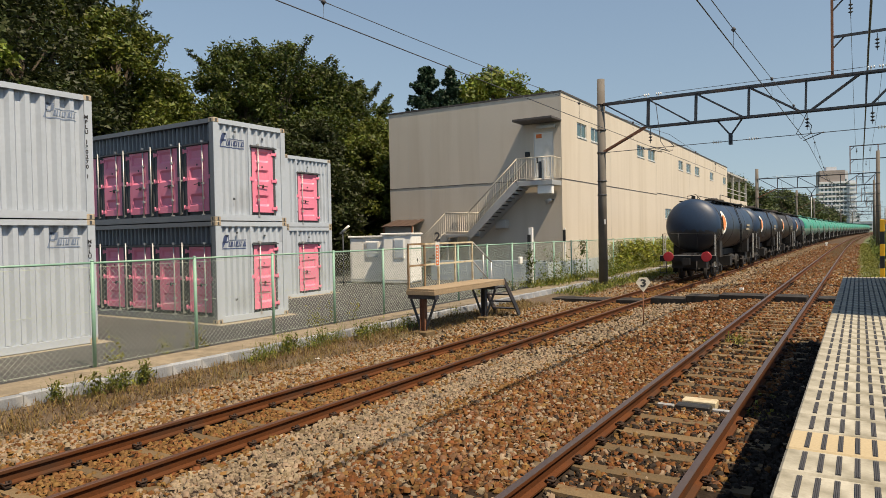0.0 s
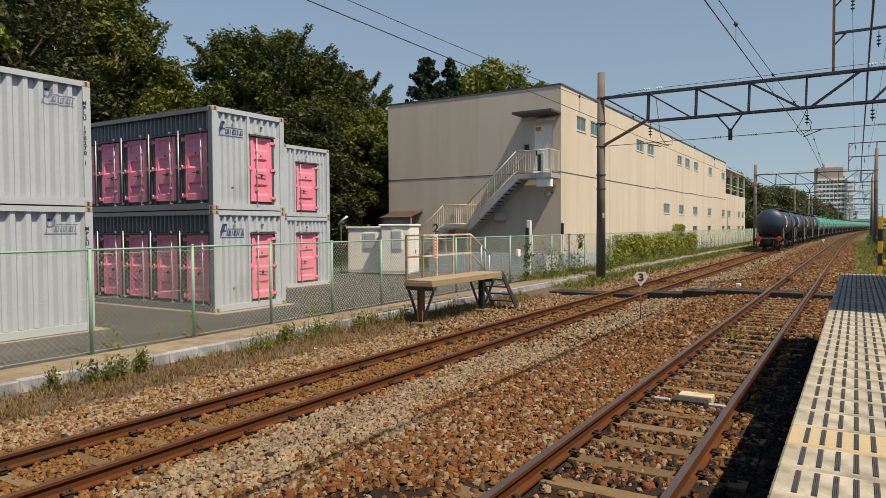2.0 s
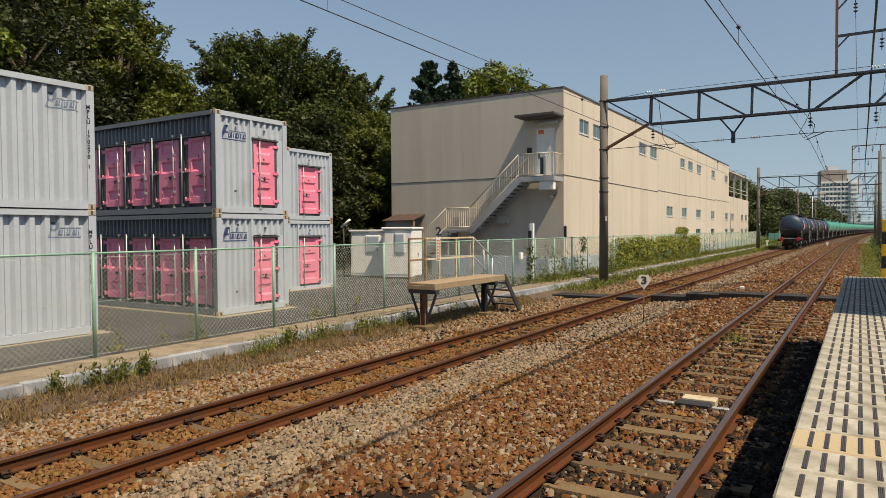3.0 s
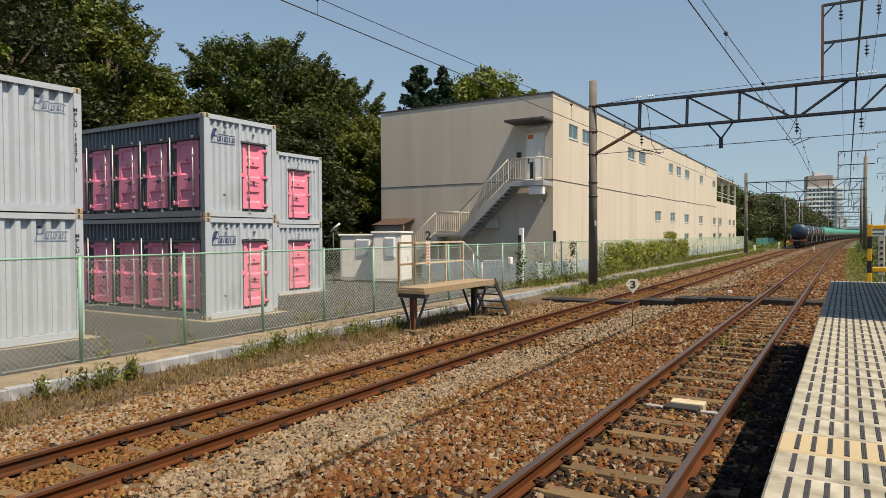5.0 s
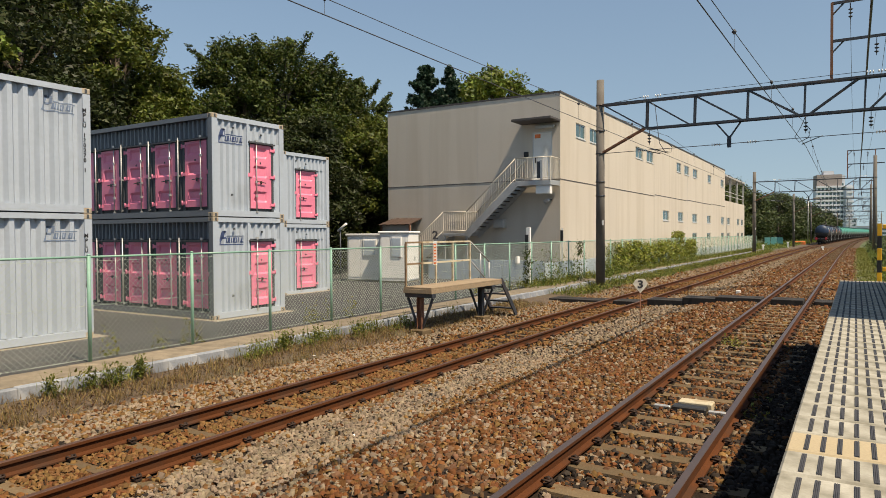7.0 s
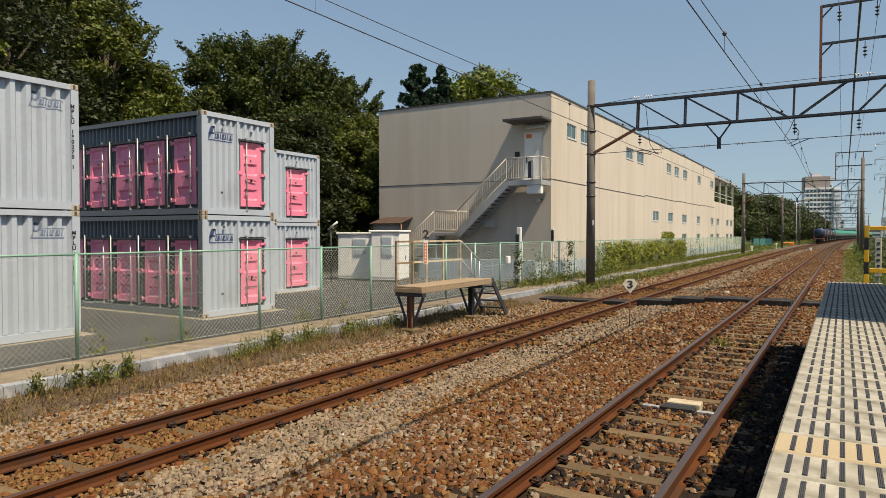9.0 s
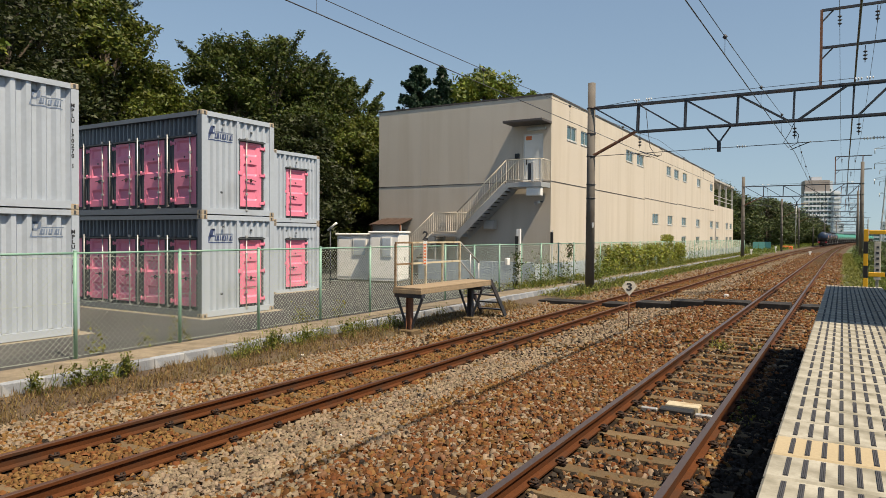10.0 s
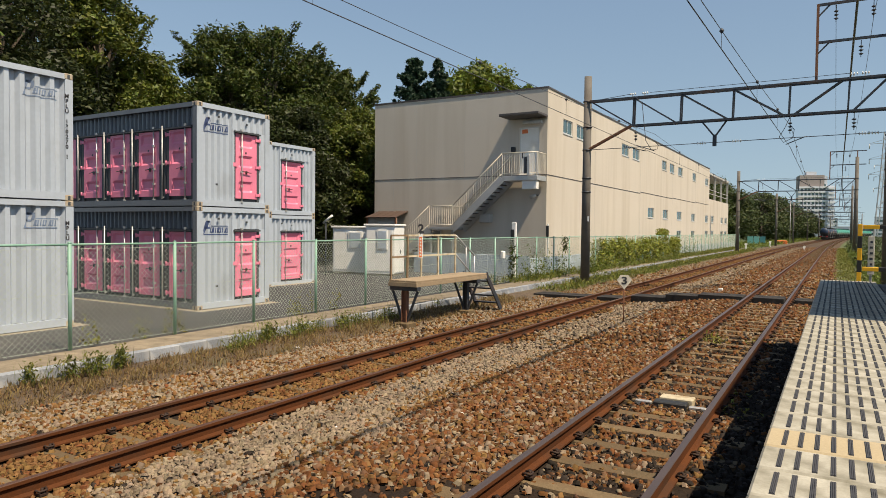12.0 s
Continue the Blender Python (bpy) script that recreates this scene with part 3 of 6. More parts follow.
# ---- fence ----
fence = thing("chain_link_fence", pose(0, 0, 0), "green chain-link fence on steel posts along the kerb", "fence", kind="structure")
POST = bmesh.new()
rod(POST, (0, 0, -0.1), (0, 0, 1.79), 0.032, 10)
lathe(POST, [(0.034, 1.79), (0.03, 1.81), (0.01, 1.82)], n=10)
POST = mesh_of(POST, "post", M["green_paint"])


def fence_x(y):
    return -10.94 - 0.012 * max(0, y - 8) * (1 if y < 24 else 0) - (0.19 if y >= 24 else 0)


FENCE_Y = [6.43 + 2.05 * i for i in range(-4, 45)]
for y in FENCE_Y:
    piece("post", POST, fence, pose(fence_x(y), y, YARD))
for y in FENCE_Y[:-1]:
    bm = bmesh.new()
    rod(bm, (fence_x(y), y + 0.03, YARD + 1.77), (fence_x(y + 2.05), y + 2.02, YARD + 1.77), 0.021, 6)
    part("top_rail", bm, M["green_paint"], fence)


def chain_link(y0, y1, cell, r):
    """Two sets of thin wires, crossing as diamonds."""
    verts, faces = [], []
    h = 1.72
    y = y0 - h
    while y < y1:
        for sgn in (1, -1):
            a = (y, 0.03) if sgn > 0 else (y + h, 0.03)
            b = (y + h, 0.03 + h) if sgn > 0 else (y, 0.03 + h)
            if min(a[0], b[0]) >= y0 - h:
                dx = 0.006 * sgn
                k = len(verts)
                for p in (a, b):
                    for ox, oz in ((-r, 0), (r * 0.5, r * 0.87), (r * 0.5, -r * 0.87)):
                        verts.append((fence_x(p[0]) + dx + ox, p[0], YARD + p[1] + oz))
                faces += [(k, k + 1, k + 4, k + 3), (k + 1, k + 2, k + 5, k + 4), (k + 2, k, k + 3, k + 5)]
        y += cell
    return verts, faces


v, f = chain_link(-2, 95, 0.098, 0.0034)
tagged(raw("mesh_wire", v, f, M["wire_green"], fence), "pale green woven wire mesh", kind="stuff")
bm = bmesh.new()
for z in (0.06, 0.95, 1.7):
    for y in FENCE_Y[:-1]:
        rod(bm, (fence_x(y) + 0.02, y, YARD + z), (fence_x(y + 2.05) + 0.02, y + 2.05, YARD + z), 0.003, 4)
part("tension_wire", bm, M["wire_green"], fence)

# ---- storage containers ----
L20, W20, H20 = 6.06, 2.44, 2.59


CASTING = mesh_of(soft_box(0, 0.182, 0, 0.18, 0, 0.118, 0.012), "corner_casting", M["casting"])


def corrugated(bm, u0, u1, z0, z1, put, pitch=0.28, depth=0.085):
    """Trapezoid-ribbed sheet between u0 and u1; put(u, out, z) gives the place."""
    n = max(1, round((u1 - u0) / pitch))
    p = (u1 - u0) / n
    prof = []
    for i in range(n):
        b = u0 + i * p
        prof += [(b, 0.0), (b + p * 0.3, 0.0), (b + p * 0.5, -depth), (b + p * 0.8, -depth)]
    prof.append((u1, 0.0))
    lo = [bm.verts.new(put(u, o, z0)) for u, o in prof]
    hi = [bm.verts.new(put(u, o, z1)) for u, o in prof]
    for i in range(len(prof) - 1):
        bm.faces.new((lo[i], lo[i + 1], hi[i + 1], hi[i]))


def door_leaf(parent, put, u0, u1, z0, z1, flip=False):
    """Pink pressed-steel locker door with its dark rebate, hinges, rod and handle. flip: the hinges are on the u1 side."""
    bm = bmesh.new()

    def slab(a, b, c, d, o0, o1, m):
        k = len(m.verts)
        vs = [m.verts.new(put(u, o, z)) for o in (o0, o1) for z in (c, d) for u in (a, b)]
        for f in ((0, 2, 3, 1), (4, 5, 7, 6), (0, 1, 5, 4), (2, 6, 7, 3), (0, 4, 6, 2), (1, 3, 7, 5)):
            m.faces.new([vs[i] for i in f])
    fr = bmesh.new()
    t = 0.085
    slab(u0 - t, u1 + t, z0 - t, z1 + t, -0.07, -0.055, fr)
    slab(u0 - t, u0 - 0.008, z0 - t, z1 + t, -0.055, 0.004, fr)
    slab(u1 + 0.008, u1 + t, z0 - t, z1 + t, -0.055, 0.004, fr)
    slab(u0 - 0.09, u1 + 0.09, z1 + 0.02, z1 + 0.055, -0.05, 0.07, fr)
    part("door_frame", fr, M["box_dark"], parent, "dark door frame with a rain hood")
    zs = [z0, z0 + 0.16, z0 + 0.22, z0 + 0.40, z0 + 0.46, z0 + 0.82, z0 + 0.88, z0 + 1.08, z0 + 1.14, z1 - 0.36, z1 - 0.30, z1 - 0.12, z1 - 0.06, z1]
    outs = [0, 0, -0.04, -0.04, 0, 0, -0.04, -0.04, 0, 0, -0.04, -0.04, 0, 0]
    w = u1 - u0
    cols = [(u0, 1.0, 0), (u0 + 0.10, 1, 0), (u0 + 0.15, 1, 1), (u1 - 0.2, 1, 1), (u1 - 0.15, 1, 0), (u1, 1, 0)]
    grid = [[bm.verts.new(put(u, 0.002 + (o if inn else 0), z)) for u, _, inn in cols] for z, o in zip(zs, outs)]
    for a in range(len(zs) - 1):
        for b in range(len(cols) - 1):
            bm.faces.new((grid[a][b], grid[a][b + 1], grid[a + 1][b + 1], grid[a + 1][b]))
    slab(u0, u1, z0, z1, -0.05, -0.044, bm)
    door = part("door", bm, M["pink"], parent, "pink pressed-steel locker door")
    m = (lambda u: u0 + u1 - u) if flip else (lambda u: u)

    def strap(a, b, c, d, o0, o1, bm_):
        slab(min(m(a), m(b)), max(m(a), m(b)), c, d, o0, o1, bm_)
    for z in (z0 + 0.07, (z0 + z1) / 2 - 0.03, z1 - 0.15):
        hg = bmesh.new()
        strap(u0 - 0.10, u0 + 0.06, z, z + 0.075, 0.003, 0.026, hg)
        rod(hg, put(m(u0 - 0.10), 0.02, z - 0.02), put(m(u0 - 0.10), 0.02, z + 0.10), 0.02, 6)
        part("hinge", hg, M["pink"], door)
    hw = bmesh.new()
    strap(u1 - 0.04, u1 + 0.10, (z0 + z1) / 2 - 0.02, (z0 + z1) / 2 + 0.08, 0.003, 0.028, hw)
    part("hasp", hw, M["pink"], door)
    hw = bmesh.new()
    ur = m(u1 - 0.19)
    rod(hw, put(ur, 0.035, z0 - 0.13), put(ur, 0.035, z1 + 0.10), 0.016, 6)
    for z in (z0 - 0.12, z0 + 0.30, z0 + 0.68, z1 - 0.40, z1 + 0.07):
        strap(u1 - 0.225, u1 - 0.155, z, z + 0.05, 0.003, 0.05, hw)
    part("lock_rod", hw, M["zinc"], door, "galvanised locking rod with brackets")
    hw = bmesh.new()
    rod(hw, put(ur, 0.05, z0 + 0.72), put(m(u1 - 0.50), 0.05, z0 + 0.69), 0.012, 5)
    strap(u1 - 0.38, u1 - 0.34, z0 + 0.65, z0 + 0.74, 0.003, 0.035, hw)
    part("handle", hw, M["steel_dark"], door, "dark lever handle")
    nb = bmesh.new()
    slab(u0 + w * 0.45, u0 + w * 0.51, z1 - 0.51, z1 - 0.46, 0.002, 0.006, nb)
    part("number_mark", nb, M["ink"], door)


def emblem(parent, put, u, z, s, wave, mat):
    """Slanted navy maker's mark painted on the ribs: a tall swash, bars and a rule. wave: (start, pitch, depth) of the ribs."""
    bm = bmesh.new()

    start, p, depth = wave
    cuts = sorted(start + (k + c) * p for k in range(-1, 30) for c in (0.0, 0.3, 0.5, 0.8))

    def clip(poly, x, keep_right):
        out = []
        for (xa, za), (xb, zb) in zip(poly, poly[1:] + poly[:1]):
            ia, ib = (xa >= x, xb >= x) if keep_right else (xa <= x, xb <= x)
            if ia:
                out.append((xa, za))
            if ia != ib and abs(xb - xa) > 1e-9:
                out.append((x, za + (zb - za) * (x - xa) / (xb - xa)))
        return out

    def quad(pts):
        poly = [(u + a * s, z + b * s) for a, b in pts]
        for xa, xb in zip(cuts, cuts[1:]):
            strip_ = clip(poly, xa, True)
            strip_ = clip(strip_, xb, False) if len(strip_) > 2 else []
            if len(strip_) < 3:
                continue
            mid = (((xa + xb) / 2 - start) / p) % 1.0
            ends = (0.0, 0.0) if mid < 0.3 else ((0.0, -1.0) if mid < 0.5 else ((-1.0, -1.0) if mid < 0.8 else (-1.0, 0.0)))
            vs = [bm.verts.new(put(x, 0.006 + depth * (ends[0] + (ends[1] - ends[0]) * (x - xa) / (xb - xa)), zz)) for x, zz in strip_]
            bm.faces.new(vs)
    quad([(0.0, -0.24), (0.10, -0.24), (0.27, 0.26), (0.17, 0.26)])
    quad([(0.17, 0.26), (0.20, 0.20), (0.36, 0.20), (0.38, 0.26)])
    quad([(0.33, 0.20), (0.38, 0.20), (0.36, 0.02), (0.30, 0.02)])
    quad([(0.11, -0.02), (0.31, -0.02), (0.33, 0.04), (0.13, 0.04)])
    for i in range(5):
        a = 0.34 + i * 0.155
        quad([(a, -0.16), (a + 0.045, -0.16), (a + 0.08, 0.03), (a + 0.035, 0.03)])
        quad([(a + 0.075, -0.16), (a + 0.12, -0.16), (a + 0.14, 0.03), (a + 0.095, 0.03)])
        quad([(a + 0.03, -0.16), (a + 0.09, -0.16), (a + 0.095, -0.12), (a + 0.035, -0.12)])
    quad([(0.10, -0.24), (1.14, -0.24), (1.14, -0.205), (0.11, -0.205)])
    quad([(0.38, 0.065), (1.16, 0.065), (1.16, 0.09), (0.39, 0.09)])
    part("emblem", bm, mat, parent, "slanted painted maker's mark")


def lettering(parent, text, size, m, mat, name="lettering", bold=0.0):
    cu = bpy.data.curves.new(name, "FONT")
    cu.body, cu.size, cu.extrude = text, size, 0.002
    cu.align_x, cu.align_y = "CENTER", "CENTER"
    cu.space_line, cu.offset = 0.92, bold
    ob = new(name, cu)
    me = bpy.data.meshes.new_from_object(ob)
    bpy.data.objects.remove(ob)
    me.materials.clear()
    me.materials.append(mat)
    ob = new(name, me)
    ob.parent = parent
    ob.matrix_basis = m
    return ob


def container(m, label, side_doors, end_doors, code, side_mark=False, end_mark=False, group="storage containers"):
    """20-foot box. Local x runs along it, the +x end and the -y side face the viewer."""
    c = thing("storage_container", m, label, "container", group)
    fr = bmesh.new()
    for x in (0, -L20 + 0.16):
        for y in (0, W20 - 0.16):
            box(fr, x - 0.16 if x == 0 else x - 0.16, x, y, y + 0.16, 0.118, H20 - 0.118)
    for y in (0.0, W20 - 0.07):
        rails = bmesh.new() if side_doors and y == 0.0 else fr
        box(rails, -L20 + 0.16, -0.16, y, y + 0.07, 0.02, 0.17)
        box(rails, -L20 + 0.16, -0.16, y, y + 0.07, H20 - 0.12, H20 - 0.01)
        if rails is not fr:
            # Thin skin darkens only the post's door-side face, as shade would.
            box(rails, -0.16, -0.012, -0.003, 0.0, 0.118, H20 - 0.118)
            part("side_rail", rails, M["box_side_shade"], c, "side frame in grey darkened for shade")
    for x in (-0.07, -L20):
        box(fr, x, x + 0.07, 0.16, W20 - 0.16, 0.02, 0.17)
        box(fr, x, x + 0.07, 0.16, W20 - 0.16, H20 - 0.13, H20 - 0.01)
    part("frame", fr, M["box_grey"], c)
    for x in (-0.18, -L20 + 0.002):
        for y in (-0.004, W20 - 0.176):
            for z in (0.0, H20 - 0.118):
                piece("corner_casting", CASTING, c, pose(x, y, z))
    def hole(*a):
        part("casting_hole", bmbox(*a), M["box_dark"], c)
    for z in (0.059, H20 - 0.059):
        for y in (0.09, W20 - 0.09):
            hole(0.0, 0.006, y - 0.025, y + 0.025, z - 0.04, z + 0.04)
            hole(-L20 - 0.004, -L20, y - 0.025, y + 0.025, z - 0.04, z + 0.04)
        for x in (-0.09, -L20 + 0.09):
            hole(x - 0.025, x + 0.025, -0.008, -0.004, z - 0.04, z + 0.04)

    def side(u, o, z):
        return (u, (0.095 if side_doors else 0.03) - o, z)

    def end(u, o, z):
        return (-0.03 + o, u, z)
    top, bot = H20 - 0.12, 0.17
    # long side
    sh = bmesh.new()
    if side_doors:
        zt = H20 - 0.62
        pitch = 1.23
        left = -L20 + 0.16
        for i in range(5):
            u1 = -0.33 - i * pitch
            u0 = max(u1 - 0.84, left + 0.1)
            a, b = max(left, u1 - pitch + 0.17), min(-0.16, u1 + 0.17)
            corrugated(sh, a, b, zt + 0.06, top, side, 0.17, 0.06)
            part("side_panel", sh, M["box_side_shade"], c, "ribbed sheet above the doors, grey darkened for shade")
            for c0, c1 in ((a, u0 - 0.085), (u1 + 0.085, b)):
                if c1 - c0 > 0.03:
                    sh = bmesh.new()
                    corrugated(sh, c0, c1, bot, zt + 0.06, side, 0.13, 0.03)
                    part("pillar", sh, M["box_dark"], c, "dark sheet between the doors")
            sh = bmesh.new()
            door_leaf(c, side, u0, u1, 0.27, zt - 0.02)
            if i:
                posts = bmesh.new()
                rod(posts, (b, 0.05, bot + 0.03), (b, 0.05, zt + 0.1), 0.018, 6)
                for z in (bot + 0.05, (bot + zt) / 2, zt):
                    box(posts, b - 0.03, b + 0.03, 0.05, 0.10, z, z + 0.04)
                part("rib", posts, M["zinc"], c, "galvanised upright rod")
    else:
        corrugated(sh, -L20 + 0.16, -0.16, bot, top, side)
        part("side_panel", sh, M["box_grey"], c)
        sh = bmesh.new()
    corrugated(sh, -L20 + 0.16, -0.16, bot, top, lambda u, o, z: (u, W20 - 0.03 + o, z))
    part("side_panel", sh, M["box_grey"], c)
    sh = bmesh.new()
    if end_doors:
        d0, d1, zt = *end_doors, H20 - 0.62
        corrugated(sh, 0.16, d0 - 0.13, bot, top, end, 0.21, 0.06)
        part("end_panel", sh, M["box_grey"], c)
        sh = bmesh.new()
        corrugated(sh, d0 - 0.06, W20 - 0.16, zt + 0.06, top, end, 0.2, 0.06)
        corrugated(sh, d1 + 0.055, W20 - 0.16, bot, zt + 0.06, end, 0.2, 0.012 if d1 > 1.9 else 0.06)
        box(sh, -0.03, -0.005, d0 - 0.13, d0 - 0.06, bot, top)
        door_leaf(c, end, d0, d1, 0.25, zt - 0.02, True)
    else:
        corrugated(sh, 0.16, W20 - 0.16, bot, top, end, 0.21)
    part("end_panel", sh, M["box_grey"], c)
    part("end_panel", bmbox(-L20 + 0.02, -L20 + 0.05, 0.16, W20 - 0.16, bot, top), M["box_grey"], c)
    part("roof", bmbox(-L20 + 0.07, -0.07, 0.07, W20 - 0.07, H20 - 0.06, H20 - 0.03), M["box_grey"], c)
    part("floor", bmbox(-L20 + 0.07, -0.07, 0.07, W20 - 0.07, 0.08, 0.15), M["box_dark"], c)
    if end_doors:
        for y, z in ((0.68, H20 - 0.32), (0.62, 0.55), ((d0 + d1) / 2, H20 - 0.40)):
            part("vent", bmbox(-0.03, 0.004, y - 0.022, y + 0.022, z, z + 0.05), M["box_dark"], c, "small dark ventilator")
    if end_mark:
        emblem(c, end, 0.21, H20 - 0.54, 0.72, (0.16, (d0 - 0.29) / round((d0 - 0.29) / 0.21), 0.06), M["navy"])
    if side_mark:
        emblem(c, side, -0.98, H20 - 0.42, 0.62, (-L20 + 0.16, (L20 - 0.32) / round((L20 - 0.32) / 0.28), 0.085), M["navy_faded"])
        line = 0
        for word in code.split():
            mid = line + (len(word) - 1) / 2
            lettering(c, "\n".join(word), 0.112, pose(-0.13, -0.004, H20 - 1.08 + (6 - mid) * 0.103, 90, 0, 0), M["ink"], bold=0.004)
            line += len(word) + 1
    return c


LOCK = "grey corrugated locker container with pink doors"
AX, AY = -13.6, 8.08
for lev in (0, 1):
    container(pose(AX, AY, YARD + lev * H20, 0, 0, 90), "light grey corrugated storage container, %s of a stack" % ("top" if lev else "bottom"), False, False, "MPLU 130270 1", side_mark=True)
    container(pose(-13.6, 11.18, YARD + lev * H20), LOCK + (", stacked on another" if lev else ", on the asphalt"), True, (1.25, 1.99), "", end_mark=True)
    container(pose(-17.3, 17.28, YARD - 0.06 + lev * H20), LOCK + (" at its end, stacked" if lev else " at its end"), False, (0.68, 1.68), "")
PAD = soft_box(-6.2, 0.28, -0.14, 2.58, -0.1, 0.012, 0.01)
pads = [(-13.6, 11.18), (-17.3, 17.28)]
me = mesh_of(PAD, "concrete_pad", M["concrete"])
for x, y in pads:
    tagged(piece("concrete_pad", me, None, pose(x, y, YARD - 0.008)), "thin pale concrete pad under a container", "pad", "pads", "structure")
tagged(piece("concrete_pad", me, None, pose(AX, AY, YARD - 0.008, 0, 0, 90)), "thin pale concrete pad under a container", "pad", "pads", "structure")

# ---- warehouse building ----
BX, BY, BW, ROOF, STOREY = -12.3, 30.92, 10.4, 8.88, 4.67


def wall_with_holes(u0, u1, z0, z1, holes, put):
    """Wall of thick cells that leaves the openings free. put(u, depth, z)."""
    us = sorted({u0, u1, *[h[0] for h in holes], *[h[1] for h in holes]})
    zs = sorted({z0, z1, *[h[2] for h in holes], *[h[3] for h in holes]})
    bm = bmesh.new()
    for a, b in zip(us, us[1:]):
        for c, d in zip(zs, zs[1:]):
            mu, mz = (a + b) / 2, (c + d) / 2
            if any(h[0] < mu < h[1] and h[2] < mz < h[3] for h in holes):
                continue
            vs = [bm.verts.new(put(u, o, z)) for o in (0, 0.2) for z in (c, d) for u in (a, b)]
            for f in ((0, 2, 3, 1), (4, 5, 7, 6), (0, 1, 5, 4), (2, 6, 7, 3), (0, 4, 6, 2), (1, 3, 7, 5)):
                bm.faces.new([vs[i] for i in f])
    bmesh.ops.remove_doubles(bm, verts=bm.verts, dist=0.0005)
    seen = {}
    for f in bm.faces[:]:
        key = tuple(round(c, 3) for c in f.calc_center_median())
        seen.setdefault(key, []).append(f)
    bmesh.ops.delete(bm, geom=[f for fs in seen.values() if len(fs) > 1 for f in fs], context="FACES_ONLY")
    return bm


bld = thing("warehouse_building", pose(0, 0, 0), "two-storey beige rendered warehouse with an outside stair", "building")
UPPER = [(33.1, 34.5), (35.2, 36.6), (44.1, 45.8), (46.8, 48.6), (55.9, 57.5), (58.8, 60.6), (62.3, 64.2), (69.2, 71.0), (76.6, 78.5)]
LOWER = [(51.4, 53.3), (56.5, 58.3), (62.1, 64.1), (69.0, 70.8), (77.0, 78.8), (81.1, 82.8), (88.3, 90.1), (91.6, 93.5)]
LOWEST = [(56.5, 58.3), (62.1, 64.1), (69.0, 70.8), (77.0, 78.8), (81.1, 82.8), (88.3, 90.1), (91.6, 93.5)]
holes = [(a, b, 1.30, 2.02) for a, b in LOWEST] + [(a, b, 6.98, 7.72) for a, b in UPPER] + [(a, b, 2.98, 3.72) for a, b in LOWER]
LOW_END = 79.3
side_put = lambda u, o, z: (BX - o, u, z)
part("wall", wall_with_holes(BY, LOW_END, -0.3, ROOF, [h for h in holes if h[1] < LOW_END], side_put), M["wall_tan"], bld)
part("wall", wall_with_holes(LOW_END, 94.6, -0.3, 5.6, [h for h in holes if h[0] > LOW_END], side_put), M["wall_tan"], bld)
front_put = lambda u, o, z: (u, BY + o + 0.002, z)
DOOR = (-13.78, -12.72, STOREY + 0.02, 7.05)
part("wall", wall_with_holes(BX - BW, BX - 0.202, -0.3, ROOF, [DOOR], front_put), M["wall_tan"], bld)
part("wall", bmbox(BX - BW, BX - BW + 0.2, BY + 0.21, 94.6, -0.3, ROOF - 0.02), M["wall_tan"], bld)
part("wall", bmbox(BX - BW + 0.2, BX - 0.2, LOW_END - 0.2, LOW_END, 5.6, ROOF - 0.1), M["wall_tan"], bld)
part("wall", bmbox(BX - BW + 0.2, BX - 0.2, 94.4, 94.6, -0.3, 5.58), M["wall_tan"], bld)
part("roof", bmbox(BX - BW + 0.21, BX - 0.21, BY + 0.21, LOW_END, ROOF - 0.35, ROOF - 0.15), M["wall_grey"], bld)
part("terrace", bmbox(BX - BW + 0.21, BX - 0.21, LOW_END, 94.38, 5.2, 5.4), M["wall_grey"], bld)
bm = bmesh.new()
box(bm, BX - 0.24, BX + 0.03, BY - 0.022, LOW_END + 0.03, ROOF, ROOF + 0.09)
box(bm, BX - BW - 0.045, BX - 0.24, BY - 0.022, BY + 0.24, ROOF, ROOF + 0.09)
part("roof_trim", bm, M["trim_dark"], bld, "dark sheet-metal roof edge")
bm = bmesh.new()
for a, b, dz in ((BY - 0.004, 49.0, 0.0), (49.0, 60.0, 0.10), (60.0, 71.0, 0.16), (71.0, LOW_END, 0.24)):
    box(bm, BX, BX + 0.012, a, b - 0.05, STOREY + dz - 0.022, STOREY + dz + 0.022)
box(bm, BX - BW, BX + 0.012, BY - 0.012, BY - 0.0, STOREY - 0.016, STOREY + 0.016)
part("storey_joint", bm, M["trim_dark"], bld, "dark storey joint")
for u in (-21.4, -19.9, -16.9):
    part("panel_joint", bmbox(u, u + 0.006, BY - 0.0005, BY + 0.004, 0, ROOF), M["wall_grey"], bld)
for u in (38.5, 49.0, 60.0, 71.0):
    part("panel_joint", bmbox(BX - 0.002, BX + 0.0025, u, u + 0.015, 0, ROOF), M["wall_grey"], bld)
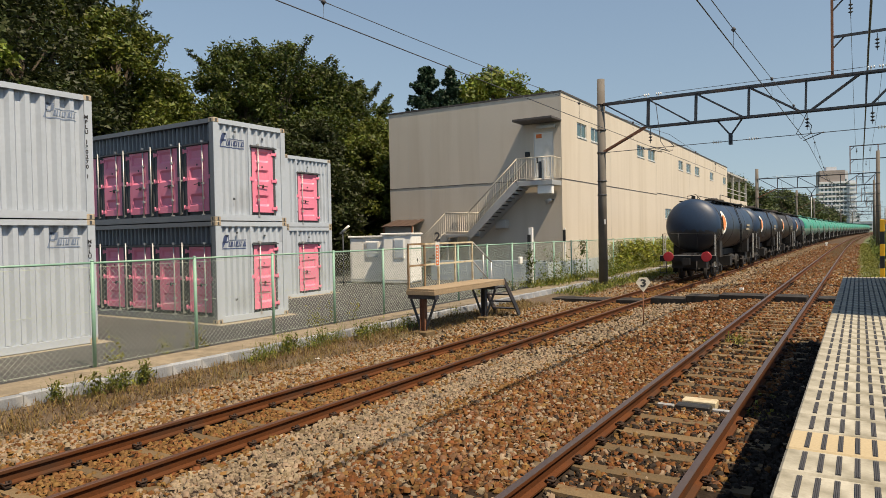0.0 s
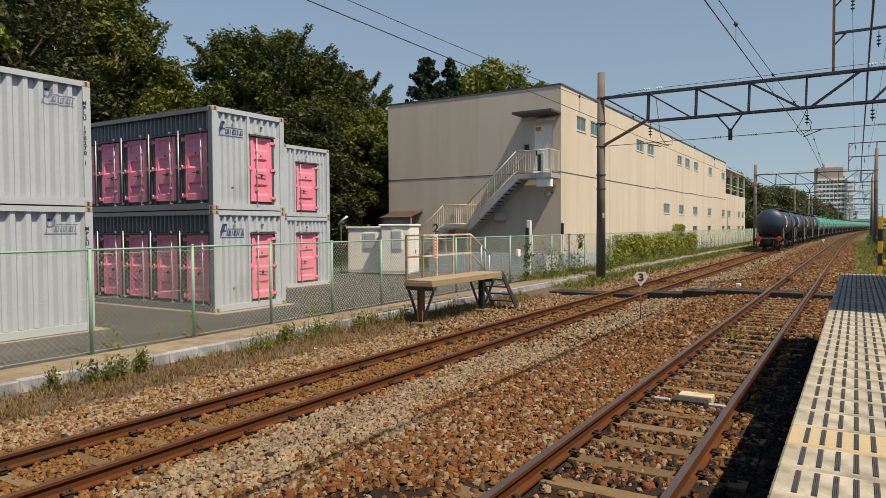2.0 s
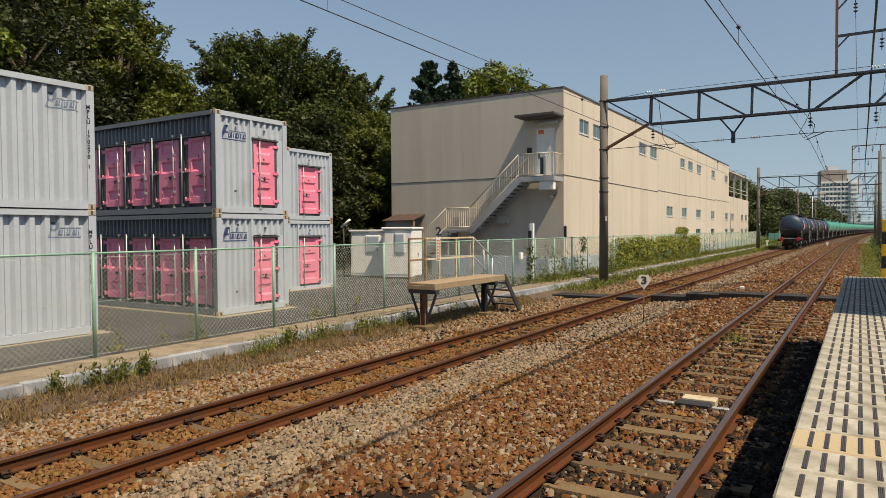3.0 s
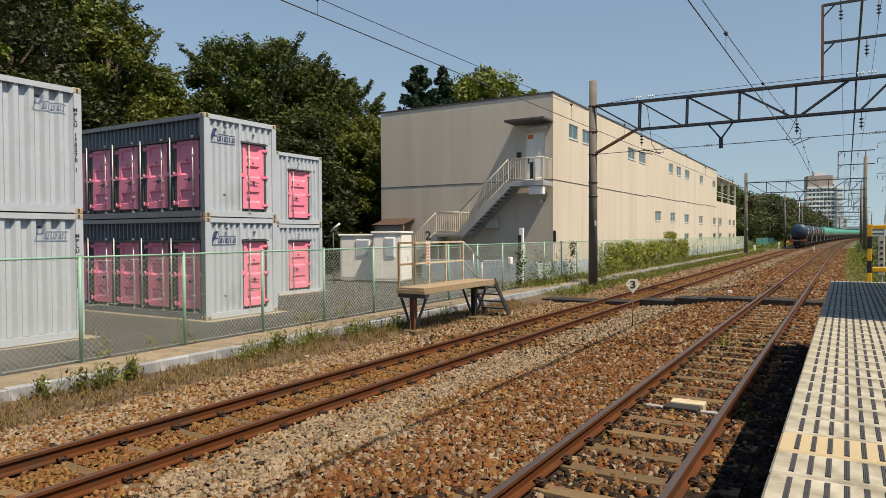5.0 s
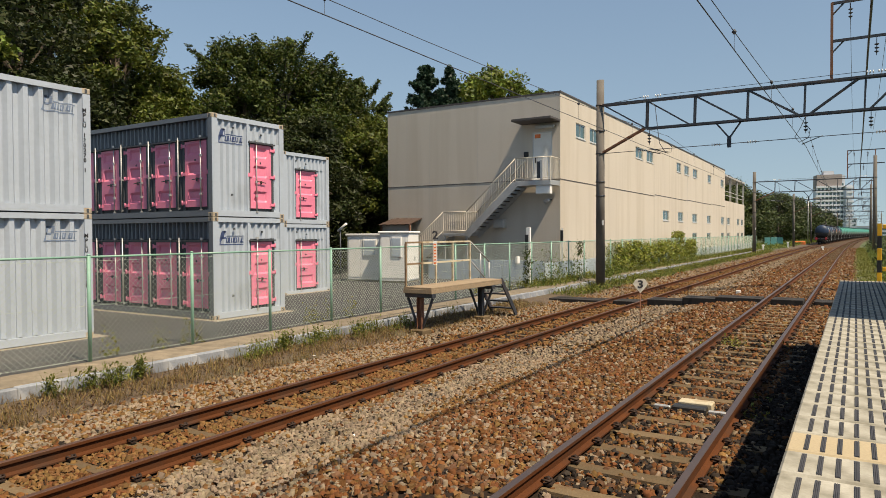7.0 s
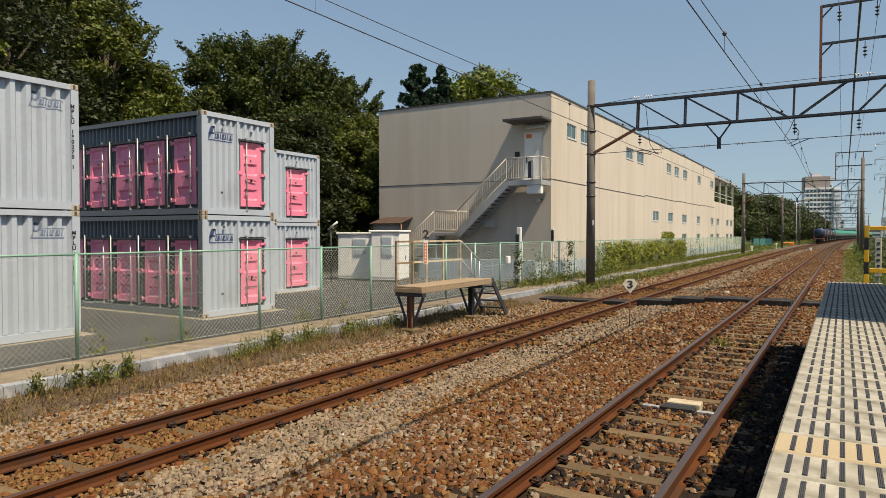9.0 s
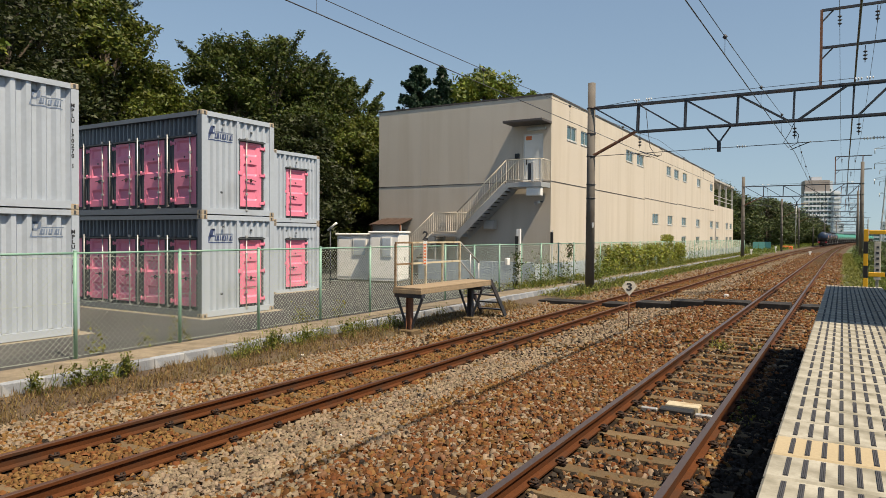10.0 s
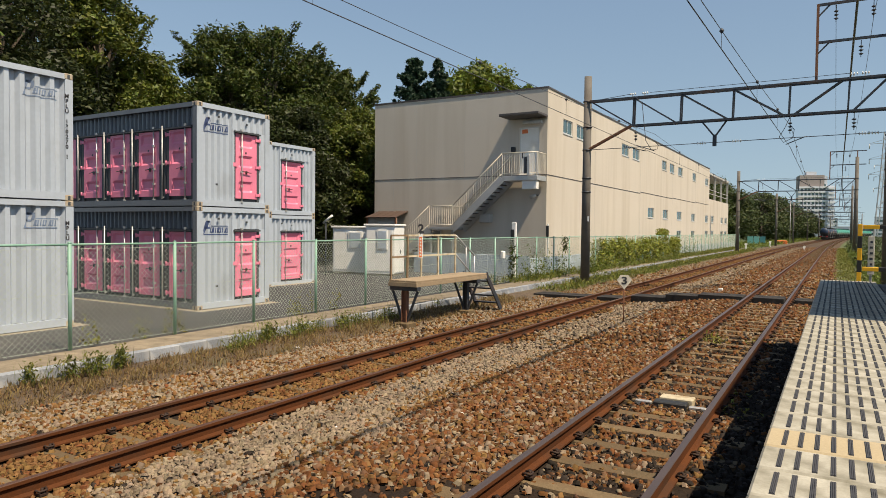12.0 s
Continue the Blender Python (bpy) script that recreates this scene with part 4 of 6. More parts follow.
for a, b, c, d in holes:
    bm = bmesh.new()
    for u0, u1, z0, z1 in ((a, b, d - 0.05, d), (a, b, c, c + 0.05), (a, a + 0.05, c + 0.05, d - 0.05), (b - 0.05, b, c + 0.05, d - 0.05), ((a + b) / 2 - 0.02, (a + b) / 2 + 0.02, c + 0.05, d - 0.05)):
        box(bm, BX - 0.09, BX - 0.04, u0, u1, z0, z1)
    wf = part("window", bm, M["window_frame"], bld, "small aluminium window")
    part("pane", bmbox(BX - 0.075, BX - 0.065, a + 0.03, b - 0.03, c + 0.03, d - 0.03), M["window"], wf, "dark glass")
    part("sill", bmbox(BX - 0.05, BX + 0.03, a - 0.02, b + 0.02, c - 0.06, c - 0.005), M["window_frame"], wf, "pale sill")
    part("room_back", bmbox(BX - 0.5, BX - 0.48, a - 0.3, b + 0.3, c - 0.3, d + 0.3), M["wall_grey"], wf)
# upper terrace frame
bm = bmesh.new()
for u in (LOW_END + 0.2, 84.0, 89.0, 94.4):
    box(bm, BX - 0.25, BX - 0.05, u - 0.1, u + 0.1, 5.6, 8.3)
    box(bm, BX - 5.2, BX - 5.0, u - 0.1, u + 0.1, 5.4, 8.3)
box(bm, BX - BW, BX + 0.05, LOW_END + 0.05, 94.8, 8.3, 8.5)
for z in (6.2, 6.65):
    box(bm, BX - 0.14, BX - 0.08, LOW_END + 0.3, 94.3, z, z + 0.06)
part("terrace_frame", bm, M["wall_grey"], bld, "grey concrete terrace frame with a flat roof")
# door, hood
d = part("door", soft_box(DOOR[0] + 0.06, DOOR[1] - 0.06, BY + 0.06, BY + 0.11, DOOR[2], DOOR[3] - 0.06), M["white_paint"], bld, "pale grey-white steel door")
bm = bmesh.new()
box(bm, DOOR[0], DOOR[0] + 0.06, BY + 0.03, BY + 0.14, DOOR[2], DOOR[3])
box(bm, DOOR[1] - 0.06, DOOR[1], BY + 0.03, BY + 0.14, DOOR[2], DOOR[3])
box(bm, DOOR[0] + 0.06, DOOR[1] - 0.06, BY + 0.03, BY + 0.14, DOOR[3] - 0.06, DOOR[3])
part("door_frame", bm, M["window_frame"], d)
bm = bmesh.new()
rod(bm, (DOOR[0] + 0.16, BY + 0.05, STOREY + 1.0), (DOOR[0] + 0.16, BY - 0.02, STOREY + 1.0), 0.02, 6)
box(bm, DOOR[0] + 0.13, DOOR[0] + 0.19, BY + 0.03, BY + 0.062, STOREY + 0.85, STOREY + 1.15)
part("handle", bm, M["black_paint"], d)
bm = soft_box(-14.35, -12.28, BY - 1.25, BY + 0.001, 7.46, 7.58, 0.015)
part("canopy", bm, M["trim_dark"], bld, "flat dark door canopy")
part("lamp_box", soft_box(-13.55, -12.55, BY - 0.2, BY - 0.002, 7.18, 7.34, 0.02), M["zinc"], bld)
part("switch_box", soft_box(-14.2, -13.98, BY - 0.12, BY - 0.002, 5.85, 6.1, 0.01), M["black_paint"], bld)
part("notice", bmbox(-13.66, -13.36, BY + 0.052, BY + 0.058, 6.75, 6.95), M["orange_sign"], bld)

lt = thing("lean_to", pose(-22.4, BY - 1.3, YARD), "small lean-to with a rusty sheet roof against the warehouse", "lean-to")
for i in range(8):
    bm = bmesh.new()
    beam(bm, (0.12 + i * 0.25, 0.0, 2.66 + 0.012 * (i % 2)), (0.12 + i * 0.25, 1.29, 3.02 + 0.012 * (i % 2)), 0.27, 0.05)
    part("roof_sheet", bm, M["brown_sheet"], lt)
part("wall", bmbox(0.05, 1.95, 0.25, 0.3, 0.0, 2.66), M["wall_grey"], lt)
for x in (0.05, 1.95):
    part("post", bmbox(x - 0.04, x + 0.04, 0.12, 0.2, 0.0, 2.66), M["steel_rusty"], lt)

# outside stair
st = thing("outside_stair", pose(0, 0, 0), "grey steel outside stair with railings against the wall", "stair")
SY0, SY1 = BY - 1.22, BY - 0.06
MID, LAND = 2.05, 4.56
part("landing", soft_box(-14.15, -12.30, SY0, SY1, LAND - 0.24, LAND, 0.01), M["zinc"], st)
part("mid_landing", soft_box(-18.3, -16.9, SY0, SY1, MID - 0.14, MID, 0.01), M["zinc"], st)


def flight(xa, za, xb, zb, n):
    for y in (SY0, SY1 - 0.03):
        bm = bmesh.new()
        beam(bm, (xa, y + 0.015, za - 0.13), (xb, y + 0.015, zb - 0.13), 0.03, 0.36)
        part("stringer", bm, M["zinc"], st)
    me = mesh_of(soft_box(-0.14, 0.14, SY0 + 0.032, SY1 - 0.032, -0.035, 0, 0.006), "tread", M["steel_dark"])
    for i in range(1, n):
        k = i / n
        piece("tread", me, st, pose(xa + (xb - xa) * k, 0, za + (zb - za) * k))


flight(-16.9, MID, -14.15, LAND, 14)
flight(-20.9, YARD, -18.3, MID, 12)


def railing(pts, y, parent, mat, h=1.1, step=0.13, r=0.011):
    top = bmesh.new()
    for (xa, za), (xb, zb) in zip(pts, pts[1:]):
        rod(top, (xa, y, za + h), (xb, y, zb + h), 0.024, 6)
        rod(top, (xa, y, za + 0.12), (xb, y, zb + 0.12), 0.018, 6)
    part("handrail", top, mat, parent)
    for (xa, za), (xb, zb) in zip(pts, pts[1:]):
        n = max(1, round(abs(xb - xa) / step))
        for i in range(0 if xa < -20 else 1, n + 1):
            k = i / n
            x, z = xa + (xb - xa) * k, za + (zb - za) * k
            thick = i in (0, n)
            bal = bmesh.new()
            rod(bal, (x, y, z + (0 if thick else 0.12)), (x, y, z + h), 0.024 if thick else r, 5)
            part("baluster", bal, mat, parent)


railing([(-20.9, YARD), (-18.3, MID), (-16.9, MID), (-14.15, LAND), (-12.33, LAND)], SY0 + 0.02, st, M["cream_steel"])
railing([(-18.3, MID), (-16.9, MID), (-14.15, LAND)], SY1 - 0.02, st, M["cream_steel"])
for i in range(8):
    bm = bmesh.new()
    rod(bm, (-12.33, SY0 + 0.05 + i * 0.15, LAND + (0 if i == 0 else 0.12)), (-12.33, SY0 + 0.05 + i * 0.15, LAND + 1.1), 0.014, 5)
    part("baluster", bm, M["cream_steel"], st)
bm = bmesh.new()
rod(bm, (-12.33, SY0, LAND + 1.1), (-12.33, SY1, LAND + 1.1), 0.024, 6)
part("handrail", bm, M["cream_steel"], st)
for x, y in ((-16.95, SY0 + 0.1), (-18.25, SY0 + 0.1), (-18.25, SY1 - 0.1)):
    bm = bmesh.new()
    box(bm, x - 0.05, x + 0.05, y - 0.05, y + 0.05, YARD, MID - 0.14)
    part("post", bm, M["zinc"], st)
sl = thing("gate_post", pose(-12.72, SY0 - 0.08, LAND + 0.0), "slim grey steel gate post on the stair landing", "post")
part("tube", soft_box(-0.07, 0.07, -0.05, 0.05, 0.0, 0.95, 0.02), M["zinc"], sl)
part("panel", soft_box(-0.24, -0.09, -0.03, 0.03, 0.08, 0.88, 0.01), M["steel_dark"], sl, "dark mesh panel")
ac = thing("junction_box", pose(-12.6, SY0 + 0.2, LAND - 0.66), "pale metal box under the stair landing", "box")
part("body", soft_box(-0.5, 0.25, -0.14, 0.14, 0.0, 0.42, 0.02), M["white_paint"], ac)
fl = thing("flood_light", pose(-12.75, BY - 0.3, LAND - 0.9), "small floodlight under the landing", "lamp")
bm = bmesh.new()
rod(bm, (0, 0, 0), (-0.22, -0.14, -0.12), 0.08, 10, 0.11)
part("head", bm, M["zinc"], fl)
part("bracket", bmbox(-0.03, 0.03, 0, 0.3, -0.03, 0.03), M["steel_dark"], fl)
wl = tagged(part("wall_unit", soft_box(-15.8, -15.2, BY - 0.4, BY - 0.002, 2.3, 2.75, 0.03), M["wall_grey"]), "grey ventilation unit on the wall under the stair", "unit")
cp = thing("service_post", pose(-11.9, 26.3, YARD), "white service post with a black top box", "post", "service posts")
part("post", soft_box(-0.09, 0.09, -0.06, 0.06, 0.0, 2.4, 0.01), M["white_paint"], cp)
part("cap", soft_box(-0.14, 0.02, -0.09, -0.062, 1.3, 2.1, 0.01), M["black_paint"], cp)

# ---- equipment sheds in the yard ----
def shed(x0, x1, y0, y1, h, label):
    s = thing("equipment_shed", pose(x0, y0, YARD, 0, 0, 14), label, "shed", "equipment sheds")
    w, dp = x1 - x0, y1 - y0
    part("body", soft_box(0, w, 0, dp, 0.08, h - 0.06, 0.02), M["white_paint"], s)
    part("roof", soft_box(-0.07, w + 0.07, -0.07, dp + 0.07, h - 0.06, h + 0.03, 0.02), M["white_paint"], s, "overhanging flat lid")
    part("base", soft_box(0.03, w - 0.03, 0.03, dp - 0.03, 0, 0.08, 0.01), M["concrete"], s)
    n = 3
    for i in range(n):
        part("panel", soft_box(0.06 + i * (w - 0.12) / n + 0.01, 0.06 + (i + 1) * (w - 0.12) / n - 0.01, -0.018, -0.001, 0.2, h - 0.2, 0.006), M["white_paint"], s)
    for a, b in ((0.05, dp / 2 - 0.008), (dp / 2 + 0.008, dp - 0.05)):
        part("door", soft_box(w + 0.001, w + 0.022, a, b, 0.14, h - 0.12, 0.006), M["white_paint"], s)
    part("hatch_frame", soft_box(w * 0.42, w * 0.78, -0.06, -0.02, 1.15, h - 0.22, 0.015), M["white_paint"], s)
    part("hatch", soft_box(w * 0.46, w * 0.74, -0.075, -0.061, 1.2, h - 0.28, 0.006), M["pale_blue"], s, "pale grey louvred hatch")
    part("handle", soft_box(w + 0.022, w + 0.05, dp / 2 + 0.05, dp / 2 + 0.08, 0.95, 1.15, 0.006), M["steel_dark"], s, "dark door handle")
    return s


shed(-19.9, -18.0, 23.9, 25.0, 2.15, "off-white steel equipment shed with a flat lid")
shed(-17.95, -16.6, 23.8, 25.1, 2.25, "white steel equipment cabinet with a flat lid")

# ---- overhead line ----
def portal(y, label):
    """Concrete poles, a lattice beam across both tracks, and the feeder frame on top."""
    s = shift(y)
    g = thing("catenary_portal", pose(s, y, 0, 0, 0, heading(y)), label, "catenary portal", "catenary portals")
    for x, z0, z1 in ((-9.45, -0.45, 8.62), (1.6, -0.3, 9.7)):
        bm = bmesh.new()
        rod(bm, (x, 0, z0), (x, 0, z1), 0.2, 16, 0.16)
        p = part("pole", bm, M["pole_concrete"], g, "round weathered concrete pole")
        for z in (5.42, 6.4, 7.5, 4.2, 3.6):
            bm = bmesh.new()
            lathe(bm, [(0.205, z), (0.205, z + 0.05)], n=14, origin=(x, 0, 0))
            part("band", bm, M["steel_dark"], p)
        if x < -5:
            for z in (2.35,):
                part("plate", bmbox(x + 0.13, x + 0.2, -0.19, -0.17, z, z + 0.22), M["white_paint"], p, "small white plate")
    ZB, ZT = 6.36, 7.52
    x0, x1 = -9.3, 1.5
    for z, x in ((ZT, x0), (ZB, -7.5)):
        bm = bmesh.new()
        for dy in (-0.16, 0.16):
            beam(bm, (x, dy, z), (x1, dy, z), 0.06, 0.075)
        part("chord", bm, M["steel_dark"], g)
    nodes = [-7.45, -5.55, -3.6, -1.65, 0.25]
    for dy in (-0.13, 0.13):
        for i, x in enumerate(nodes):
            bm = bmesh.new()
            beam(bm, (x, dy, ZB), (x + 0.03, dy, ZT), 0.05, 0.06)
            part("upright", bm, M["steel_dark"], g)
        for a, b in ((x0, -7.45), (-7.45, -5.7), (-5.55, -3.75), (-3.6, -1.8)):
            bm = bmesh.new()
            beam(bm, (a, dy, ZT), (b, dy, ZB), 0.045, 0.055)
            part("diagonal", bm, M["steel_dark"], g)
        bm = bmesh.new()
        beam(bm, (-1.5, dy, ZB), (0.1, dy, ZT), 0.045, 0.055)
        beam(bm, (0.4, dy, ZB), (1.5, dy, ZT), 0.045, 0.055)
        part("diagonal", bm, M["steel_dark"], g)
    bm = bmesh.new()
    for dy in (-0.1, 0.1):
        beam(bm, (-9.4, dy, 5.45), (-7.5, dy, 6.4), 0.06, 0.07)
    part("brace", bm, M["steel_rusty"], g, "rust-brown corner brace")
    # feeder frame
    for x in (-0.78, 1.62):
        bm = bmesh.new()
        beam(bm, (x, 0, ZT), (x, 0, 10.35), 0.09, 0.09)
        part("frame_post", bm, M["steel_rusty"], g)
    bm = bmesh.new()
    for z in (10.32, 8.95):
        beam(bm, (-0.78, 0, z), (2.4, 0, z), 0.08, 0.09)
        beam(bm, (-0.75, 0, z - 0.4), (-0.4, 0, z - 0.03), 0.05, 0.05)
    part("frame_bar", bm, M["steel_dark"], g)
    for x, z in ((-0.2, 10.25), (0.95, 10.25), (0.6, 8.88), (-7.35, 6.3), (-1.6, 6.3), (0.45, 6.3)):
        bm = bmesh.new()
        rod(bm, (x, 0, z), (x, 0, z - 0.62), 0.014, 5)
        for k in range(3):
            lathe(bm, [(0.03, z - 0.2 - k * 0.13), (0.085, z - 0.23 - k * 0.13), (0.03, z - 0.27 - k * 0.13)], n=8, origin=(x, 0, 0))
        part("insulator", bm, M["steel_dark"], g)
    bm = bmesh.new()
    beam(bm, (-4.75, 0, ZB), (-4.27, 0, 5.75), 0.05, 0.06)
    beam(bm, (-3.8, 0, ZB), (-4.22, 0, 5.75), 0.05, 0.06)
    box(bm, -4.32, -4.18, -0.05, 0.05, 5.35, 5.8)
    part("hanger", bm, M["steel_dark"], g, "V-shaped drop bracket between the tracks")
    bm = bmesh.new()
    rod(bm, (-9.3, 0, 5.45), (1.5, 0, 5.55), 0.014, 5)
    for a, b in ((-7.35, -6.58), (-1.05, -1.73), (-7.9, -6.9)):
        tube(bm, [(a, 0, 5.55), ((a + b) / 2, 0.02, 5.42), (b, 0, 5.28)], 0.018, 5)
    part("cross_wire", bm, M["wire_dark"], g)
    for x in (-7.8, -4.9, -3.6, 0.9, 0.6):
        bm = bmesh.new()
        for k in range(4):
            lathe(bm, [(0.02, x + k * 0.09), (0.065, x + k * 0.09 + 0.02), (0.02, x + k * 0.09 + 0.05)], "X", 8, (0, 0, 5.455 + (x + 9.3) * 0.0093))
        part("insulator", bm, M["insulator"] if x > -9 else M["steel_dark"], g, "pale strain insulator")
    for pts in ([(-7.3, -0.2, 7.5), (-7.05, -0.25, 7.2), (-6.95, -0.2, 6.2), (-6.9, -0.15, 5.7), (-6.7, -0.1, 5.35), (-6.45, -0.1, 5.3), (-6.4, -0.1, 5.5), (-6.6, -0.05, 5.7)],
                [(-1.6, -0.1, 6.3), (-1.75, -0.2, 5.9), (-1.95, -0.15, 5.55), (-1.8, -0.1, 5.35), (-1.5, -0.1, 5.5), (-1.45, -0.1, 5.8), (-1.6, -0.1, 6.0)]):
        bm = bmesh.new()
        tube(bm, pts, 0.014, 5)
        part("jumper", bm, M["wire_dark"], g, "looped jumper wire")
    for x in (-7.6, -7.1, 0.3, 0.65):
        bm = bmesh.new()
        for k in range(3):
            lathe(bm, [(0.02, x + k * 0.09), (0.06, x + k * 0.09 + 0.02), (0.02, x + k * 0.09 + 0.05)], "X", 8, (0, -0.05, ZT + 0.17))
        box(bm, x + 0.08, x + 0.12, -0.07, -0.03, ZT + 0.05, ZT + 0.17)
        part("insulator", bm, M["insulator"], g, "pale insulator on the beam")
    bm = bmesh.new()
    rod(bm, (-9.3, -0.05, ZT + 0.02), (-7.6, -0.05, ZT + 0.17), 0.012, 5)
    rod(bm, (-6.8, -0.05, ZT + 0.17), (0.3, -0.05, ZT + 0.20), 0.010, 5)
    part("beam_wire", bm, M["wire_dark"], g)
    return g


PORTALS = (28.4, 80.0, 128.0, 166.0, 212.0, 260.0, 320.0)
for i, y in enumerate(PORTALS):
    portal(y, "dark steel lattice portal on concrete poles over the tracks")


def overhead(name, xs, z, sag, r, label):
    """A wire along the track, sagging between the portals."""
    bm = bmesh.new()
    stops = [-24.0] + list(PORTALS)
    pts = []
    for a, b in zip(stops, stops[1:]):
        n = 14
        for i in range(n):
            k = i / n
            y = a + (b - a) * k
            pts.append((xs(y) + shift(y), y, z - sag * 4 * k * (1 - k)))
    tube(bm, pts, r, 5)
    return tagged(part(name, bm, M["wire_dark"]), label, "wire", "overhead wires")


for cx, head in ((TRACK_L, HEAD_L), (TRACK_R, HEAD_R)):
    zc = 5.17
    wx = (lambda y: TRACK_L) if cx == TRACK_L else (lambda y: float(np.interp(y, [-24, 28.4, 80, 128, 166], [-2.38, -1.58, -1.9, -1.6, -1.73])))
    overhead("contact_wire", wx, zc, 0.0, 0.0095, "thin dark contact wire over a track")
    overhead("messenger_wire", wx, zc + 0.80, 0.58, 0.007, "sagging messenger wire over a track")
    dr = bmesh.new()
    stops = [-24.0] + list(PORTALS[:4])
    for a, b in zip(stops, stops[1:]):
        n = 10
        for i in range(1, n):
            k = i / n
            y = a + (b - a) * k
            z = zc + 0.80 - 0.58 * 4 * k * (1 - k)
            rod(dr, (wx(y) + shift(y), y, zc), (wx(y) + shift(y), y, z), 0.004, 4)
            lathe(dr, [(0.01, z - 0.045), (0.045, z), (0.01, z + 0.045)], n=8, origin=(wx(y) + shift(y), y, 0))
    tagged(part("dropper", dr, M["wire_dark"]), "droppers with dark clamps between the wires", "wire", kind="stuff")
overhead("feeder_wire", lambda y: -0.2, 9.65, 0.9, 0.009, "feeder wire hung from the portal frames")
overhead("feeder_wire", lambda y: 0.95, 9.65, 0.9, 0.009, "feeder wire hung from the portal frames")
overhead("feeder_wire", lambda y: 0.33, 8.35, 0.5, 0.036, "thick feeder wire hung from the portal frames")

# ---- trees ----
def leaf_cloud(centres, radii, per, size, rg, flat=0.75):
    """Leaves as small pointed blades scattered in clumps."""
    cs = np.repeat(np.asarray(centres), per, 0)
    rs = np.repeat(np.asarray(radii), per)
    n = len(cs)
    d = rg.normal(size=(n, 3))
    d /= np.linalg.norm(d, axis=1)[:, None]
    rad = rs * rg.uniform(0.25, 1.0, n) ** 0.5 * rg.uniform(0.75, 1.2, n)
    p = cs + d * rad[:, None] * np.array([1, 1, flat])
    u = rg.normal(size=(n, 3))
    u[:, 2] *= 0.6
    u /= np.linalg.norm(u, axis=1)[:, None]
    w = np.cross(u, d + rg.normal(scale=0.6, size=(n, 3)))
    w /= np.linalg.norm(w, axis=1)[:, None] + 1e-9
    s = (size * rg.uniform(0.6, 1.4, n))[:, None]
    v = np.stack([p - u * s - w * s * 0.5, p - u * s * 0.4 + w * s * 0.6, p + u * s], 1).reshape(-1, 3)
    f = np.arange(n * 3).reshape(-1, 3)
    return v, f


def quads(name, v, f, mat, parent=None):
    me = bpy.data.meshes.new(name)
    me.vertices.add(len(v))
    me.vertices.foreach_set("co", np.asarray(v, np.float32).reshape(-1))
    me.loops.add(f.size)
    me.loops.foreach_set("vertex_index", f.reshape(-1).astype(np.int32))
    me.polygons.add(len(f))
    me.polygons.foreach_set("loop_start", np.arange(0, f.size, f.shape[1], dtype=np.int32))
    me.materials.append(mat)
    me.polygons.foreach_set("use_smooth", np.zeros(len(f), dtype=bool))
    me.update(calc_edges=True)
    ob = new(name, me)
    if parent is not None:
        ob.parent = parent
    return ob


def tree(x, y, z, h, spread, mat, seed, label, clumps=46, per=170, leaf=0.17, low=0.22, sprays=0):
    rg = np.random.default_rng(seed)
    t = thing("tree", pose(x, y, z), label, "tree", "trees")
    bm = bmesh.new()
    rod(bm, (0, 0, -0.2), (0.1, 0.05, h * 0.45), h * 0.024, 8, h * 0.014)
    rod(bm, (0.1, 0.05, h * 0.45), (0.0, 0.1, h * 0.85), h * 0.014, 7, h * 0.004)
    cs, rs = [], []
    for i in range(clumps):
        k = rg.uniform(low, 0.96)
        a = rg.uniform(0, 2 * math.pi)
        prof = math.sin(math.pi * min(1, (k - low + 0.12) / (1.12 - low))) ** 0.7
        r = spread * prof * math.sqrt(rg.uniform(0.25, 1.0))
        c = np.array([r * math.cos(a), r * math.sin(a), h * k])
        cs.append(c)
        rs.append(spread * rg.uniform(0.16, 0.34))
        if i % 2 == 0:
            rod(bm, (0.08, 0.05, h * max(0.15, k * 0.75)), tuple(c), h * 0.006, 5, h * 0.0015)
    part("trunk", bm, M["bark"], t)
    v, f = leaf_cloud(cs, rs, per, leaf, rg)
    quads("crown", v, f, mat, t)
    if sprays:
        scs, srs = [], []
        for i in range(sprays):
            a = rg.uniform(0, 2 * math.pi)
            b = np.array([spread * 0.5 * math.cos(a), spread * 0.5 * math.sin(a), h * rg.uniform(0.72, 0.9)])
            e = b + np.array([math.cos(a) * spread * 0.35, math.sin(a) * spread * 0.35, h * rg.uniform(0.03, 0.12)])
            tw = bmesh.new()
            rod(tw, tuple(b), tuple(e), 0.035, 4, 0.012)
            part("twig", tw, M["bark"], t)
            for k in np.linspace(0.2, 1, 8):
                scs.append(b + (e - b) * k)
                srs.append(0.15 + 0.12 * rg.random())
        v, f = leaf_cloud(scs, srs, 26, leaf * 0.8, rg)
        quads("crown", v, f, mat, t)
    return t


